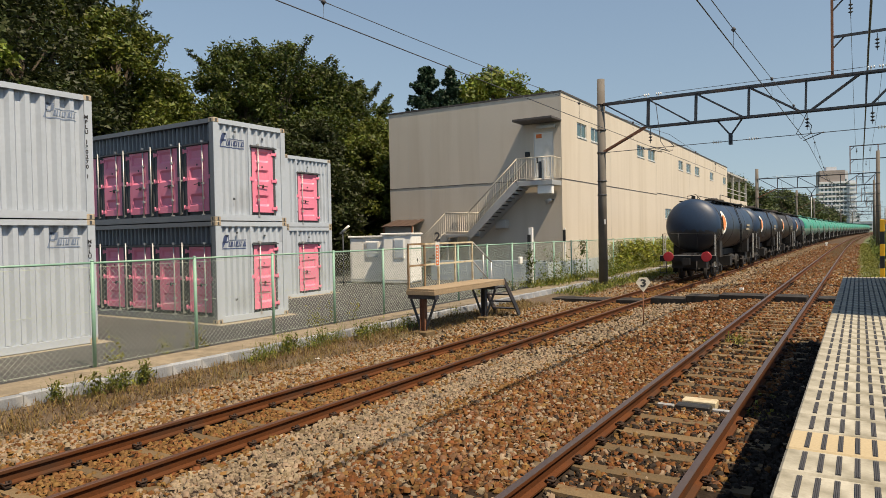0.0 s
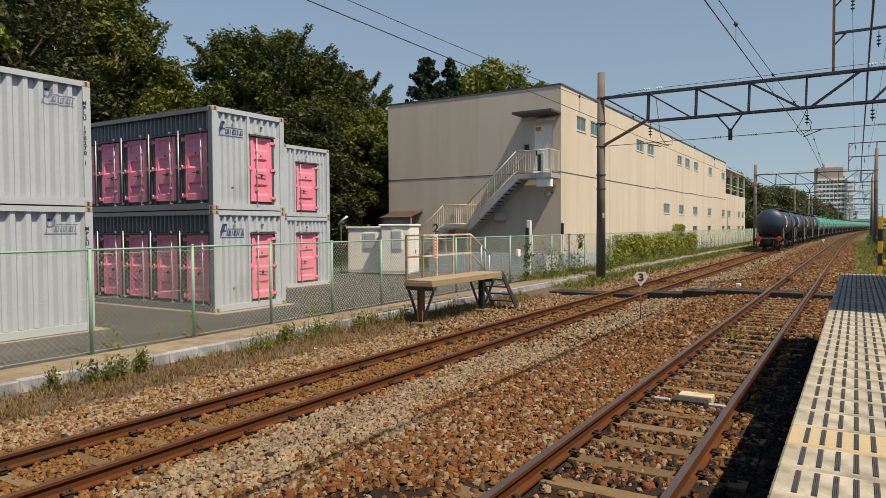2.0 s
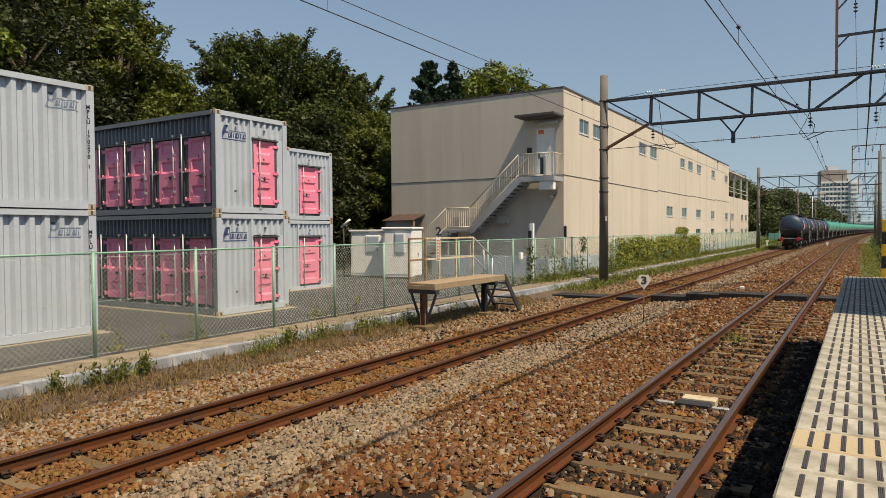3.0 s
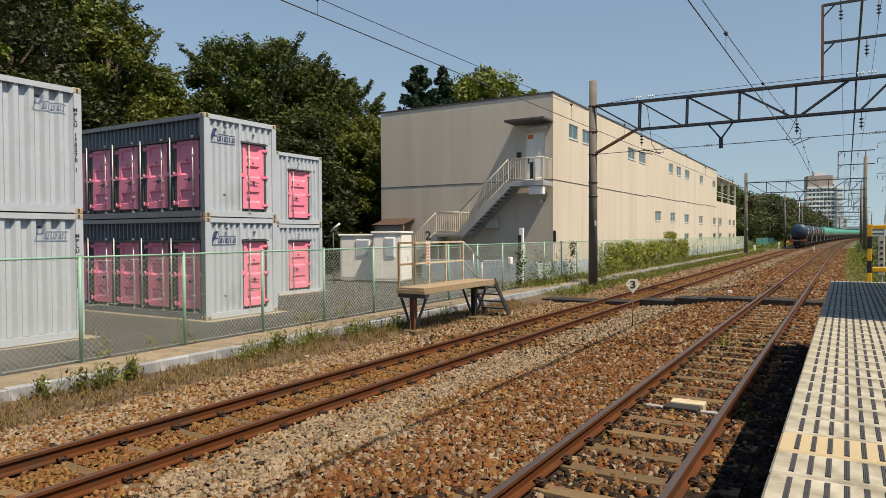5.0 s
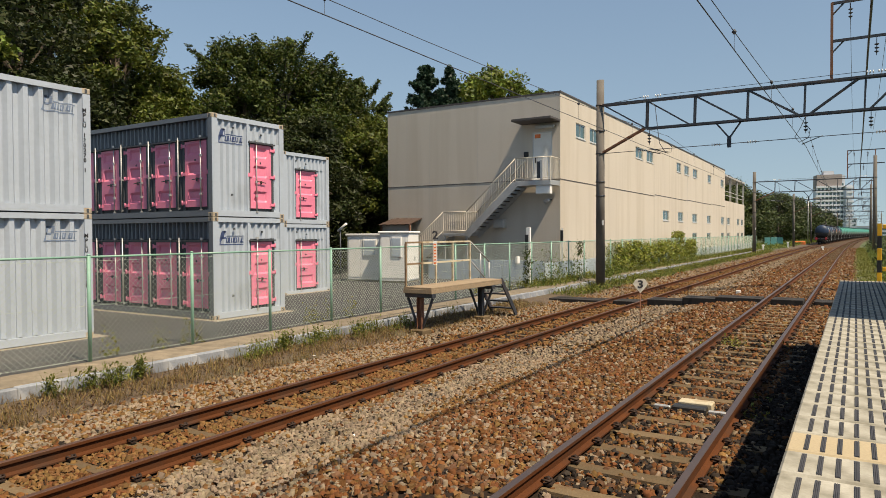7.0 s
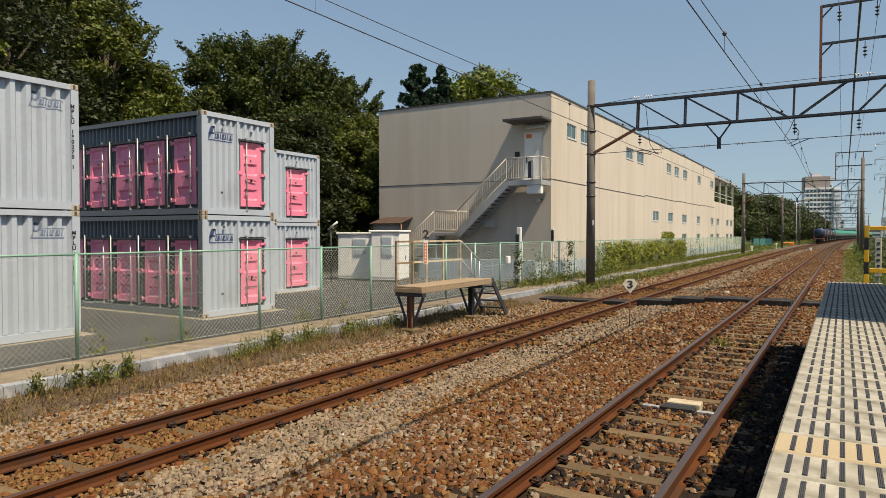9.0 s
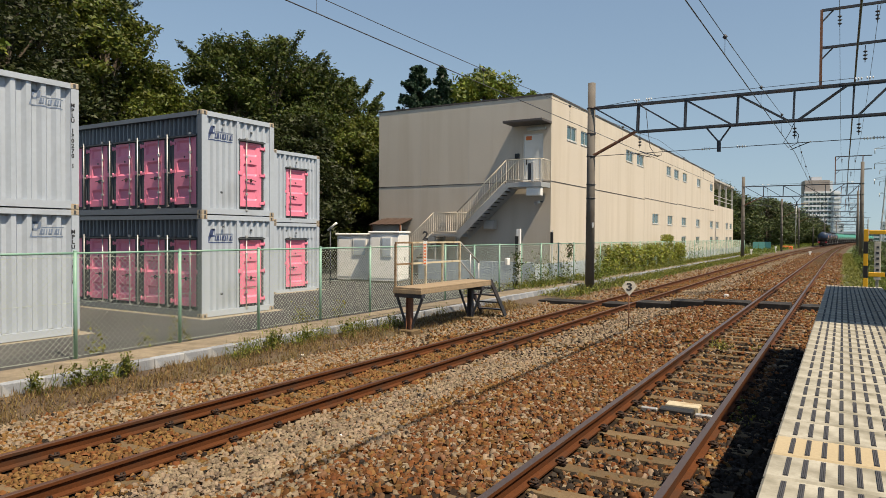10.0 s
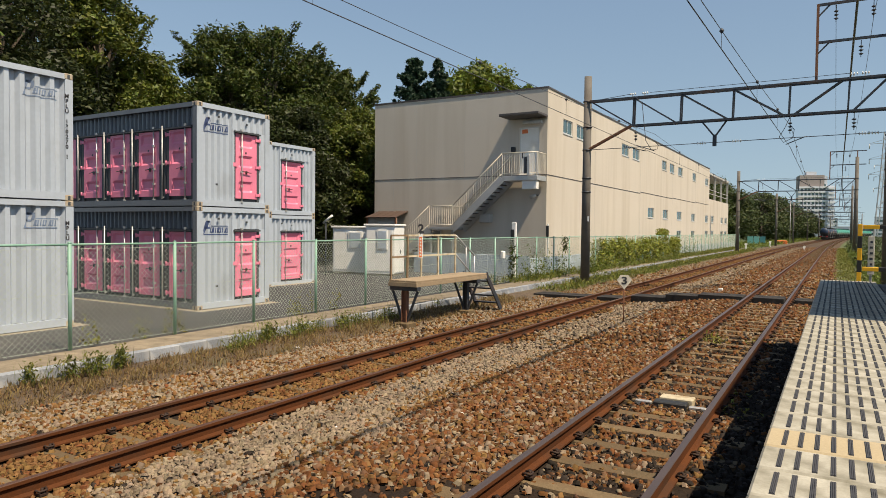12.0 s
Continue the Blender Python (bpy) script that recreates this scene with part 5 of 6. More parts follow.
def conifer(x, y, z, h, spread, seed, label):
    rg = np.random.default_rng(seed)
    t = thing("conifer_tree", pose(x, y, z), label, "tree", "trees")
    bm = bmesh.new()
    rod(bm, (0, 0, -0.2), (0, 0, h * 0.97), h * 0.018, 8, 0.02)
    cs, rs = [], []
    for i in range(190):
        k = 0.3 + 0.7 * rg.random() ** 0.9
        a = rg.uniform(0, 2 * math.pi)
        r = spread * (1.03 - k) ** 0.7 * rg.uniform(0.45, 1.05)
        rise = rg.uniform(0.1, 0.55)
        tip = Vector((r * math.cos(a), r * math.sin(a), h * k + r * rise))
        rod(bm, (0, 0, h * k), tip, 0.05, 3, 0.012)
        for q in (0.35, 0.6, 0.8, 1.0):
            cs.append((tip.x * q, tip.y * q, h * k + (tip.z - h * k) * q))
            rs.append(0.13 + 0.22 * (1.15 - q) + 0.1 * (1 - k))
    part("trunk", bm, M["bark"], t)
    v, f = leaf_cloud(cs, rs, 26, 0.19, rg, 1.6)
    quads("crown", v, f, M["leaf_conifer"], t)
    return t



# ---- inspection deck beside the far track ----
deck = thing("inspection_deck", pose(0, 0, 0), "weathered plank deck on steel legs with railing and steps", "platform deck")
DX0, DX1, DY0, DY1, DZ = -9.35, -8.55, 13.35, 17.05, 0.71
GRD = -0.41
n = 5
w = (DX1 - DX0) / n
plank = mesh_of(soft_box(0.004, w - 0.004, 0, DY1 - DY0, -0.045, 0, 0.006), "plank", M["wood_deck"])
for i in range(n):
    piece("plank", plank, deck, pose(DX0 + i * w, DY0, DZ + 0.002 * (i % 2)))
for y in (DY0, DY1 - 0.05):
    part("end_board", soft_box(DX0 - 0.01, DX1 + 0.01, y - 0.012, y + 0.04, DZ - 0.15, DZ - 0.047, 0.006), M["wood_deck"], deck)
for x in (DX0 + 0.05, DX1 - 0.05):
    part("joist", soft_box(x - 0.05, x + 0.05, DY0 + 0.04, DY1 - 0.06, DZ - 0.15, DZ - 0.047, 0.006), M["wood_deck"], deck)
for y in (DY0 + 0.12, 16.55):
    xm = (DX0 + DX1) / 2
    part("cross_beam", soft_box(DX0, DX1, y - 0.08, y + 0.08, DZ - 0.25, DZ - 0.152, 0.008), M["steel_dark"], deck)
    bm = bmesh.new()
    for dx in (-0.07, 0.055):
        box(bm, xm + dx, xm + dx + 0.015, y - 0.06, y + 0.06, GRD, DZ - 0.25)
    box(bm, xm - 0.055, xm + 0.055, y - 0.006, y + 0.006, GRD, DZ - 0.25)
    part("leg", bm, M["steel_rusty"] if y < 15 else M["steel_dark"], deck, "rusty steel leg")
    for s in (-1, 1):
        bm = bmesh.new()
        beam(bm, (xm + s * 0.36, y, DZ - 0.26), (xm + s * 0.06, y, GRD + 0.12), 0.045, 0.05)
        part("strut", bm, M["steel_dark"], deck)
    part("footing", soft_box(xm - 0.2, xm + 0.2, y - 0.2, y + 0.2, GRD - 0.15, GRD + 0.10, 0.02), M["sleeper"], deck)
RX = DX0 + 0.04
for y in (DY0 + 0.03, 14.1, 14.75, 15.6, 16.55):
    part("rail_post", bmbox(RX - 0.022, RX + 0.022, y - 0.022, y + 0.022, DZ - 0.12, DZ + 1.05), M["tan_steel"] if y < 14.2 else M["yellowish"], deck)
for z in (0.52, 1.05):
    for a, b, m in ((DY0, 14.1, "tan_steel"), (14.1, 16.57, "yellowish")):
        part("rail", bmbox(RX - 0.02, RX + 0.02, a + 0.02, b - 0.002, DZ + z, DZ + z + 0.045), M[m], deck)
bm = bmesh.new()
rod(bm, (RX, 16.57, DZ + 1.07), (RX, 17.75, DZ + 0.45), 0.022, 6)
rod(bm, (RX, 16.57, DZ + 0.54), (RX, 17.6, DZ - 0.1), 0.02, 6)
part("stair_rail", bm, M["zinc"], deck)
for y, z0, z1 in ((17.2, 0.5, 1.45), (17.72, 0.0, 1.17)):
    bm = bmesh.new()
    rod(bm, (RX, y, z0), (RX, y, z1), 0.02, 6)
    part("stair_post", bm, M["zinc"], deck)
for x in (DX0 + 0.02, DX1 - 0.02):
    bm = bmesh.new()
    beam(bm, (x, DY1, DZ - 0.02), (x, 18.05, GRD), 0.035, 0.14)
    part("stringer", bm, M["steel_dark"], deck)
for i in range(1, 5):
    k = i / 5
    part("step", soft_box(DX0 + 0.04, DX1 - 0.04, DY1 + (18.05 - DY1) * k - 0.11, DY1 + (18.05 - DY1) * k + 0.09, DZ + (GRD - DZ) * k - 0.035, DZ + (GRD - DZ) * k, 0.005), M["steel_dark"], deck)
s2 = thing("stop_sign_post", pose(RX + 0.06, 14.62, DZ + 0.48, 0, 0, 25), "black number on a white and orange upright board", "sign")
part("board", soft_box(-0.055, 0.055, -0.012, 0.012, 0.0, 0.62, 0.004), M["white_paint"], s2)
part("stripe", bmbox(-0.035, 0.035, -0.0165, -0.0125, 0.03, 0.55), M["orange_sign"], s2, "orange panel with unreadable writing")
for i in range(6):
    part("writing_bar", bmbox(-0.02, 0.02, -0.0195, -0.017, 0.07 + i * 0.08, 0.115 + i * 0.08), M["white_paint"], s2)
lettering(s2, "2", 0.30, pose(0.01, -0.02, 0.76, 90, 0, 8), M["ink"], "digit", 0.010)
bm = bmesh.new()
rod(bm, (0.0, 0.0, 0.55), (0.0, 0.0, 0.70), 0.012, 5)
part("stem", bm, M["ink"], s2)

s3 = thing("stop_marker", pose(-4.43, 16.29, -0.36), "small pale diamond plate with a black 3 on a thin post", "sign")
bm = bmesh.new()
rod(bm, (0, 0, -0.1), (0, 0, 0.98), 0.014, 6)
part("post", bm, M["steel_rusty"], s3)
bm = bmesh.new()
vs = [(-0.19, 1.12), (-0.10, 1.24), (0.10, 1.24), (0.19, 1.12), (0.0, 0.89)]
fr = [bm.verts.new((x, -0.018, z)) for x, z in vs]
bk = [bm.verts.new((x, -0.014 + 0.004, z)) for x, z in vs]
bm.faces.new(fr)
bm.faces.new(bk[::-1])
for i in range(5):
    bm.faces.new((fr[i], bk[i], bk[(i + 1) % 5], fr[(i + 1) % 5]))
pl = part("plate", bm, M["plate"], s3)
pl.matrix_basis = pose(0, 0, 0, 0, 0, 38)
lettering(s3, "3", 0.25, pose(0.012, -0.022, 1.1, 90, 0, 38) @ Matrix.Diagonal((1.3, 1, 1, 1)), M["ink"], "digit", 0.008)

# ---- beacon and small markers ----
bc = thing("track_beacon", pose(-1.70, 8.5, -0.155), "black track beacon with pale cover plates between the rails", "beacon")
part("body", soft_box(-0.20, 0.20, -0.12, 0.05, -0.06, 0.03, 0.015), M["black_paint"], bc)
part("cover", soft_box(-0.16, 0.24, 0.06, 0.26, -0.05, 0.05, 0.01), M["yellowish"], bc, "pale yellow cover board")
for x in (-0.32, 0.32):
    part("clamp", soft_box(x - 0.1, x + 0.1, -0.1, -0.04, -0.05, 0.012, 0.01), M["zinc"], bc, "bright worn clamp")
for x, y, z, s, lab in ((-3.53, 25.7, -0.2, 0.14, "small white painted marker block in the ballast"), (-4.96, 6.05, -0.385, 0.035, "white painted stone in the ballast"), (-9.09, 9.87, -0.46, 0.07, "white painted stone in the ballast"), (-3.73, 6.85, -0.24, 0.05, "white painted stone in the ballast")):
    o = tagged(part("marker_block", soft_box(x - s / 2, x + s / 2, y - s / 2, y + s / 2, z - 0.1, z + s, 0.01), M["white_paint"]), lab, "marker", "markers")
for x, y, h in ((-9.9, 92.0, 0.75), (-9.4, 118.0, 0.8), (-3.6, 96.0, 0.5)):
    mk = thing("marker_post", pose(x + shift(y), y, -0.42), "short white marker post beside the track", "post", "marker posts")
    part("post", soft_box(-0.09, 0.09, -0.09, 0.09, 0, h, 0.015), M["white_paint"], mk)
    part("head", soft_box(-0.16, 0.16, -0.05, 0.05, h, h + 0.2, 0.015), M["white_paint"], mk)

# ---- platform end ----
gate = thing("end_barrier", pose(0.37, PEND + 0.12, 0), "yellow and black striped steel barrier frame at the platform end", "barrier")
z = -0.27
for i in range(11):
    part("post_band", soft_box(-0.036, 0.036, -0.036, 0.036, z, z + 0.217, 0.006), M["yellow" if i % 2 == 0 else "black_paint"], gate)
    z += 0.218
for zz in (z - 0.09, 1.28):
    for i in range(6):
        part("bar_band", soft_box(0.047 + i * 0.25, 0.295 + i * 0.25, -0.035, 0.035, zz, zz + 0.075, 0.006), M["yellow" if i % 2 == 0 else "black_paint"], gate)
ws = thing("notice_post", pose(0.60, 15.6, 0), "narrow white notice board with unreadable writing on a post", "sign")
part("board", soft_box(-0.055, 0.055, -0.012, 0.012, 1.15, 1.9, 0.006), M["plate"], ws)
part("post", soft_box(-0.025, 0.025, 0.013, 0.05, -0.3, 1.85, 0.006), M["zinc"], ws)
for i in range(6):
    part("writing_bar", bmbox(-0.028 + 0.008 * (i % 2), 0.026, -0.016, -0.0125, 1.22 + i * 0.11, 1.265 + i * 0.11), M["steel_dark"], ws)
# Unseen block, added and sized to cast the shadow across the far slabs.
shade_block = thing("platform_shelter", pose(0, 0, 0), "plain unseen block that shades the end of the platform", "shelter")
part("wall", bmbox(1.0, 3.4, 7.75, 13.55, PTOP - 0.02, PTOP + 2.36), M["zinc"], shade_block)
part("roof", bmbox(0.95, 3.5, 7.7, 13.6, PTOP + 2.36, PTOP + 2.42), M["steel_dark"], shade_block)

# ---- plants ----
def plant_stuff(name, spots, mat, size, per, height, rad, seed, label, category, stems=True):
    """Low weeds: upright blades and leaves in tufts at (x, y, z) spots."""
    rg = np.random.default_rng(seed)
    P = np.repeat(np.asarray(spots, float), per, 0)
    n = len(P)
    a = rg.uniform(0, 2 * np.pi, n)
    r = rad * np.sqrt(rg.random(n))
    base = P + np.stack([r * np.cos(a), r * np.sin(a), np.zeros(n)], 1)
    lean = rg.normal(0, 0.28, (n, 3))
    lean[:, 2] = 1
    hh = height * rg.uniform(0.35, 1.15, n)
    if not stems:
        base[:, 2] += hh * rg.random(n)
        hh = np.full(n, size * 2.2)
        lean = rg.normal(0, 1, (n, 3))
    tip = base + lean * hh[:, None]
    b = rg.uniform(0, 2 * np.pi, n)
    wv = np.stack([np.cos(b), np.sin(b), rg.normal(0, 0.2, n)], 1) * (size * rg.uniform(0.6, 1.3, n))[:, None]
    mid = base * 0.45 + tip * 0.55 + rg.normal(0, 0.02, (n, 3))
    v = np.stack([base, mid + wv, tip, mid - wv], 1).reshape(-1, 3)
    o = quads(name, v, np.arange(4 * n).reshape(-1, 4), mat)
    return tagged(o, label, category, kind="stuff")


rg = np.random.default_rng(5)
kerb_z = lambda x: float(bed_height(x)) - 0.02
tufts = [(-9.75, 5.16), (-9.72, 5.62), (-9.7, 6.0), (-9.65, 6.15), (-9.8, 6.56), (-9.6, 8.75), (-9.7, 9.1), (-9.85, 9.84), (-9.65, 10.3), (-9.75, 10.7), (-9.8, 11.2), (-9.85, 12.1), (-9.85, 12.7), (-9.75, 14.0), (-9.85, 16.5)]
tufts += [(rg.uniform(-9.85, -9.5), y) for y in np.arange(8.6, 14, 0.35)]
spots = [(x, y, kerb_z(x)) for x, y in tufts]
plant_stuff("weeds", spots, M["weed"], 0.018, 60, 0.36, 0.17, 11, "green weeds along the foot of the kerb", "weeds", False)
plant_stuff("weed_blades", spots, M["straw_green"], 0.005, 20, 0.45, 0.2, 12, "green weed stalks along the kerb", "weeds")
leafy = [(-9.78, 5.16), (-9.74, 5.74), (-9.7, 5.98), (-9.66, 6.14), (-9.8, 6.56), (-9.82, 6.62), (-9.8, 9.75), (-9.8, 9.95), (-9.75, 10.7), (-9.8, 12.2)]
plant_stuff("leafy_weeds", [(x, y, kerb_z(x) + 0.1) for x, y in leafy], M["weed_dark"], 0.017, 110, 0.30, 0.075, 41, "dark green leafy weeds against the kerb", "weeds", False)
dry = [(rg.uniform(-9.85, -8.9), y, 0) for y in np.arange(2.5, 21, 0.03)]
plant_stuff("dry_grass", [(x, y, kerb_z(x)) for x, y, _ in dry], M["straw"], 0.006, 16, 0.17, 0.16, 13, "dry straw-coloured grass beside the ballast", "grass")
plant_stuff("dry_litter", [(x, y, kerb_z(x) + 0.01) for x, y, _ in dry], M["litter"], 0.012, 14, 0.05, 0.2, 14, "dead brown stalks lying beside the kerb", "litter", False)
yard_w = [(-11.1, y, YARD) for y in (6.9, 7.9, 8.5, 8.7, 11.9, 12.1, 12.6, 13.4, 20, 22.3, 22.8, 23.6, 24.5, 25.2, 26, 27, 27.5)]
plant_stuff("yard_weeds", yard_w, M["weed"], 0.02, 70, 0.5, 0.16, 15, "weeds growing at the foot of the fence", "weeds", False)
strip_w = [(rg.uniform(-11.4, -10.3), y, YARD) for y in np.arange(24, 95, 0.16)] + [(rg.uniform(-9.9, -8.9), y, kerb_z(-9.4)) for y in np.arange(24, 95, 0.13)]
plant_stuff("verge_weeds", strip_w, M["weed"], 0.03, 26, 0.30, 0.3, 16, "tangled weeds along the kerb and fence", "weeds", False)
plant_stuff("verge_grass", strip_w, M["straw_green"], 0.012, 14, 0.30, 0.35, 17, "tall grass along the kerb and fence", "grass")
tall = [(-10.2, y, -0.3) for y in (31.0, 31.4, 31.8, 32.4, 33.2, 34.0)] + [(-10.75, y, -0.2) for y in (25.3, 26.1, 27.0, 28.3, 29.4)] + [(-10.9, y, -0.2) for y in (37, 39, 41, 43.5, 46, 48, 50, 52.5, 55, 58, 60, 63)]
plant_stuff("tall_weeds", tall, M["leaf_light"], 0.03, 170, 1.5, 0.34, 18, "tall bright green weeds by the fence", "weeds", False)
low = [(rg.uniform(0.15, 1.4) + shift(y), y, -0.24) for y in np.arange(14.6, 110, 0.10)]
right = [(rg.uniform(1.3, 3.6) + shift(y), y, -0.2) for y in np.arange(16, 130, 0.09)]
plant_stuff("verge_weeds", low, M["weed"], 0.022, 26, 0.13, 0.3, 24, "low weeds at the edge of the ballast", "weeds", False)
plant_stuff("verge_weeds", right, M["leaf_light"], 0.03, 40, 0.42, 0.34, 19, "weeds on the verge beyond the platform end", "weeds", False)
plant_stuff("verge_grass", right, M["straw_green"], 0.013, 24, 0.42, 0.4, 20, "tall grass on the verge beyond the platform end", "grass")
far_r = [(rg.uniform(1.5, 14) + shift(y), y, 0.0) for y in np.arange(30, 300, 0.18)]
plant_stuff("verge_scrub", far_r, M["leaf_far"], 0.09, 26, 0.8, 0.8, 21, "scrub beyond the verge", "scrub", False)
far_l = [(rg.uniform(-16, -9.6) + shift(y), y, -0.3) for y in np.arange(96, 300, 0.2)]
plant_stuff("verge_scrub", far_l, M["leaf_light"], 0.07, 26, 0.5, 0.7, 22, "bright green scrub beside the far track", "scrub", False)
plant_stuff("track_weeds", [(rg.uniform(-2.6, -0.6), y, -0.2) for y in (13.6, 13.8, 14.0, 14.1, 14.3, 14.4)] + [(-0.95, 9.4, -0.2), (-0.9, 8.4, -0.2), (-0.7, 21, -0.2), (-0.4, 19, -0.2), (-0.3, 17.5, -0.2)], M["weed"], 0.016, 60, 0.12, 0.22, 23, "low green weeds between the sleepers", "weeds", False)
hedge = thing("hedge", pose(0, 0, 0), "clipped green hedge between fence and warehouse", "hedge")
rh = np.random.default_rng(31)
cs = [(rh.uniform(-11.45, -11.1), rh.uniform(35.5, 57), YARD + rh.uniform(0.3, 1.5)) for _ in range(380)] + [(-11.3, rh.uniform(50.5, 53), YARD + rh.uniform(1.7, 2.1)) for _ in range(14)]
v, f = leaf_cloud(cs, [0.36] * len(cs), 60, 0.085, rh)
quads("foliage", v, f, M["leaf_hedge"], hedge)
for y in np.arange(37, 56.4, 0.8):
    bm = bmesh.new()
    rod(bm, (-11.3, y, YARD - 0.05), (-11.3, y + 0.1, YARD + 1.2), 0.03, 5, 0.01)
    part("stem", bm, M["bark"], hedge)
vine = [(-11.05, y, YARD + z) for y, z in ((24.2, 0.2), (24.25, 0.6), (24.3, 0.9), (24.2, 1.2), (30.2, 1.5), (30.3, 1.2))]
plant_stuff("fence_vine", vine, M["leaf_mid"], 0.04, 60, 0.3, 0.16, 33, "leafy vine climbing the fence", "vine", False)

lw = thing("low_wall", pose(0, 0, 0), "low pale blue-grey panel wall behind the fence", "wall", kind="structure")
for i in range(17):
    part("panel", soft_box(-11.62, -11.52, 27.2 + i * 4.0, 31.19 + i * 4.0, YARD - 0.1, YARD + 0.85, 0.01), M["pale_blue"], lw)
for i in range(3):
    part("panel", soft_box(-17.6 + i * 2.0, -15.61 + i * 2.0, 27.2, 27.3, YARD - 0.1, YARD + 0.95, 0.01), M["pale_blue"], lw)
cp = thing("service_post", pose(-12.12, 30.72, YARD), "thin white pipe with a black box at the wall corner", "post", "service posts")
part("pipe", bmbox(-0.03, 0.03, -0.03, 0.03, 0, 2.4), M["white_paint"], cp)
part("box", soft_box(-0.07, 0.07, -0.09, -0.032, 1.75, 2.3, 0.01), M["black_paint"], cp)
tl = thing("yard_lamp", pose(-19.2, 22.6, YARD), "slanted white lamp on a thin pole in the yard", "lamp")
bm = bmesh.new()
rod(bm, (0, 0, 0), (0, 0, 2.35), 0.03, 6)
part("pole", bm, M["steel_dark"], tl)
bm = bmesh.new()
rod(bm, (-0.15, 0, 2.3), (0.35, 0, 2.62), 0.05, 8)
part("lamp_tube", bm, M["white_paint"], tl)

mb = tagged(part("meter_box", soft_box(-11.07, -10.95, 23.2, 23.42, 0.85, 1.12, 0.02), M["white_paint"]), "small white box fixed to the fence", "box")

# ---- distance ----
tp = thing("sheet_hoarding", pose(0, 0, 0), "teal sheet-metal hoarding beyond the warehouse", "hoarding")
for i in range(3):
    part("sheet", soft_box(-13.4 + i * 0.95, -12.5 + i * 0.95, 128 + i * 0.3, 128.06 + i * 0.3, -0.4, 1.2, 0.01), M["teal"], tp)
ob = thing("orange_barrier", pose(-9.3, 150, -0.4), "orange plastic barrier beside the track", "barrier")
part("body", soft_box(-1.0, 0.9, -0.25, 0.25, 0, 0.75, 0.1), M["orange_sign"], ob)
part("foot", soft_box(-1.1, 1.0, -0.3, 0.3, -0.05, 0.02, 0.02), M["black_paint"], ob)
lp = thing("street_lamp", pose(-8.4, 158, -0.4), "street lamp with a pale head above the trees", "lamp")
bm = bmesh.new()
rod(bm, (0, 0, 0), (0, 0, 9.0), 0.09, 8, 0.06)
tube(bm, [(0, 0, 8.9), (0.5, 0, 9.3), (1.1, 0, 9.4)], 0.05, 6)
part("pole", bm, M["zinc"], lp)
part("head", soft_box(0.9, 2.2, -0.25, 0.25, 9.3, 9.6, 0.08), M["concrete"], lp)

tw = thing("apartment_tower", pose(-12.5, 500, -0.5, 0, 0, 12) @ Matrix.Diagonal((0.84, 0.84, 1, 1)), "tall pale apartment tower with white balconies", "building")
part("core", bmbox(-11, 8, 0, 16, 0, 39.5), M["tower_wall_haze"], tw)
part("upper_block", bmbox(-11.1, 6, -0.15, 15, 31.5, 40.0), M["tower_brown"], tw, "brown upper storeys")
part("wing", bmbox(8, 12.5, -2, 14, 0, 33), M["tower_wall_haze"], tw)
for i in range(11):
    z = 2 + i * 2.95
    part("balcony", bmbox(-12, 8.4, -1.3, 0.0, z, z + 1.15), M["tower_pale"], tw)
    part("balcony", bmbox(8.4, 13.2, -3.3, -2.0, z - 0.8, z + 0.35), M["tower_pale"], tw)
    for j in range(7):
        part("window", bmbox(-10.2 + j * 2.6, -8.6 + j * 2.6, -0.06, -0.01, z + 1.2, z + 2.8), M["window"], tw)
part("roof_hut", bmbox(-6, 1, 3, 11, 40.0, 42.5), M["tower_wall_haze"], tw)
rb = random.Random(9)
for i in range(9):
    x, y, w, h = -4 + i * 9 + rb.uniform(-3, 3), 560 + rb.uniform(0, 160), rb.uniform(9, 16), rb.uniform(7, 15)
    b = thing("city_block", pose(x, y, -0.7), "distant grey city building", "building", "city blocks")
    part("wall", bmbox(-w / 2, w / 2, 0, 14, 0, h), M["tower_wall_haze"], b)
    for k in range(int(h // 3.2)):
        part("window_band", bmbox(-w / 2 + 0.8, w / 2 - 0.8, -0.08, -0.01, 1.4 + k * 3.2, 2.9 + k * 3.2), M["window"], b)
    part("roof", bmbox(-w / 2 - 0.2, w / 2 + 0.2, -0.2, 14.2, h, h + 0.4), M["wall_grey"], b)


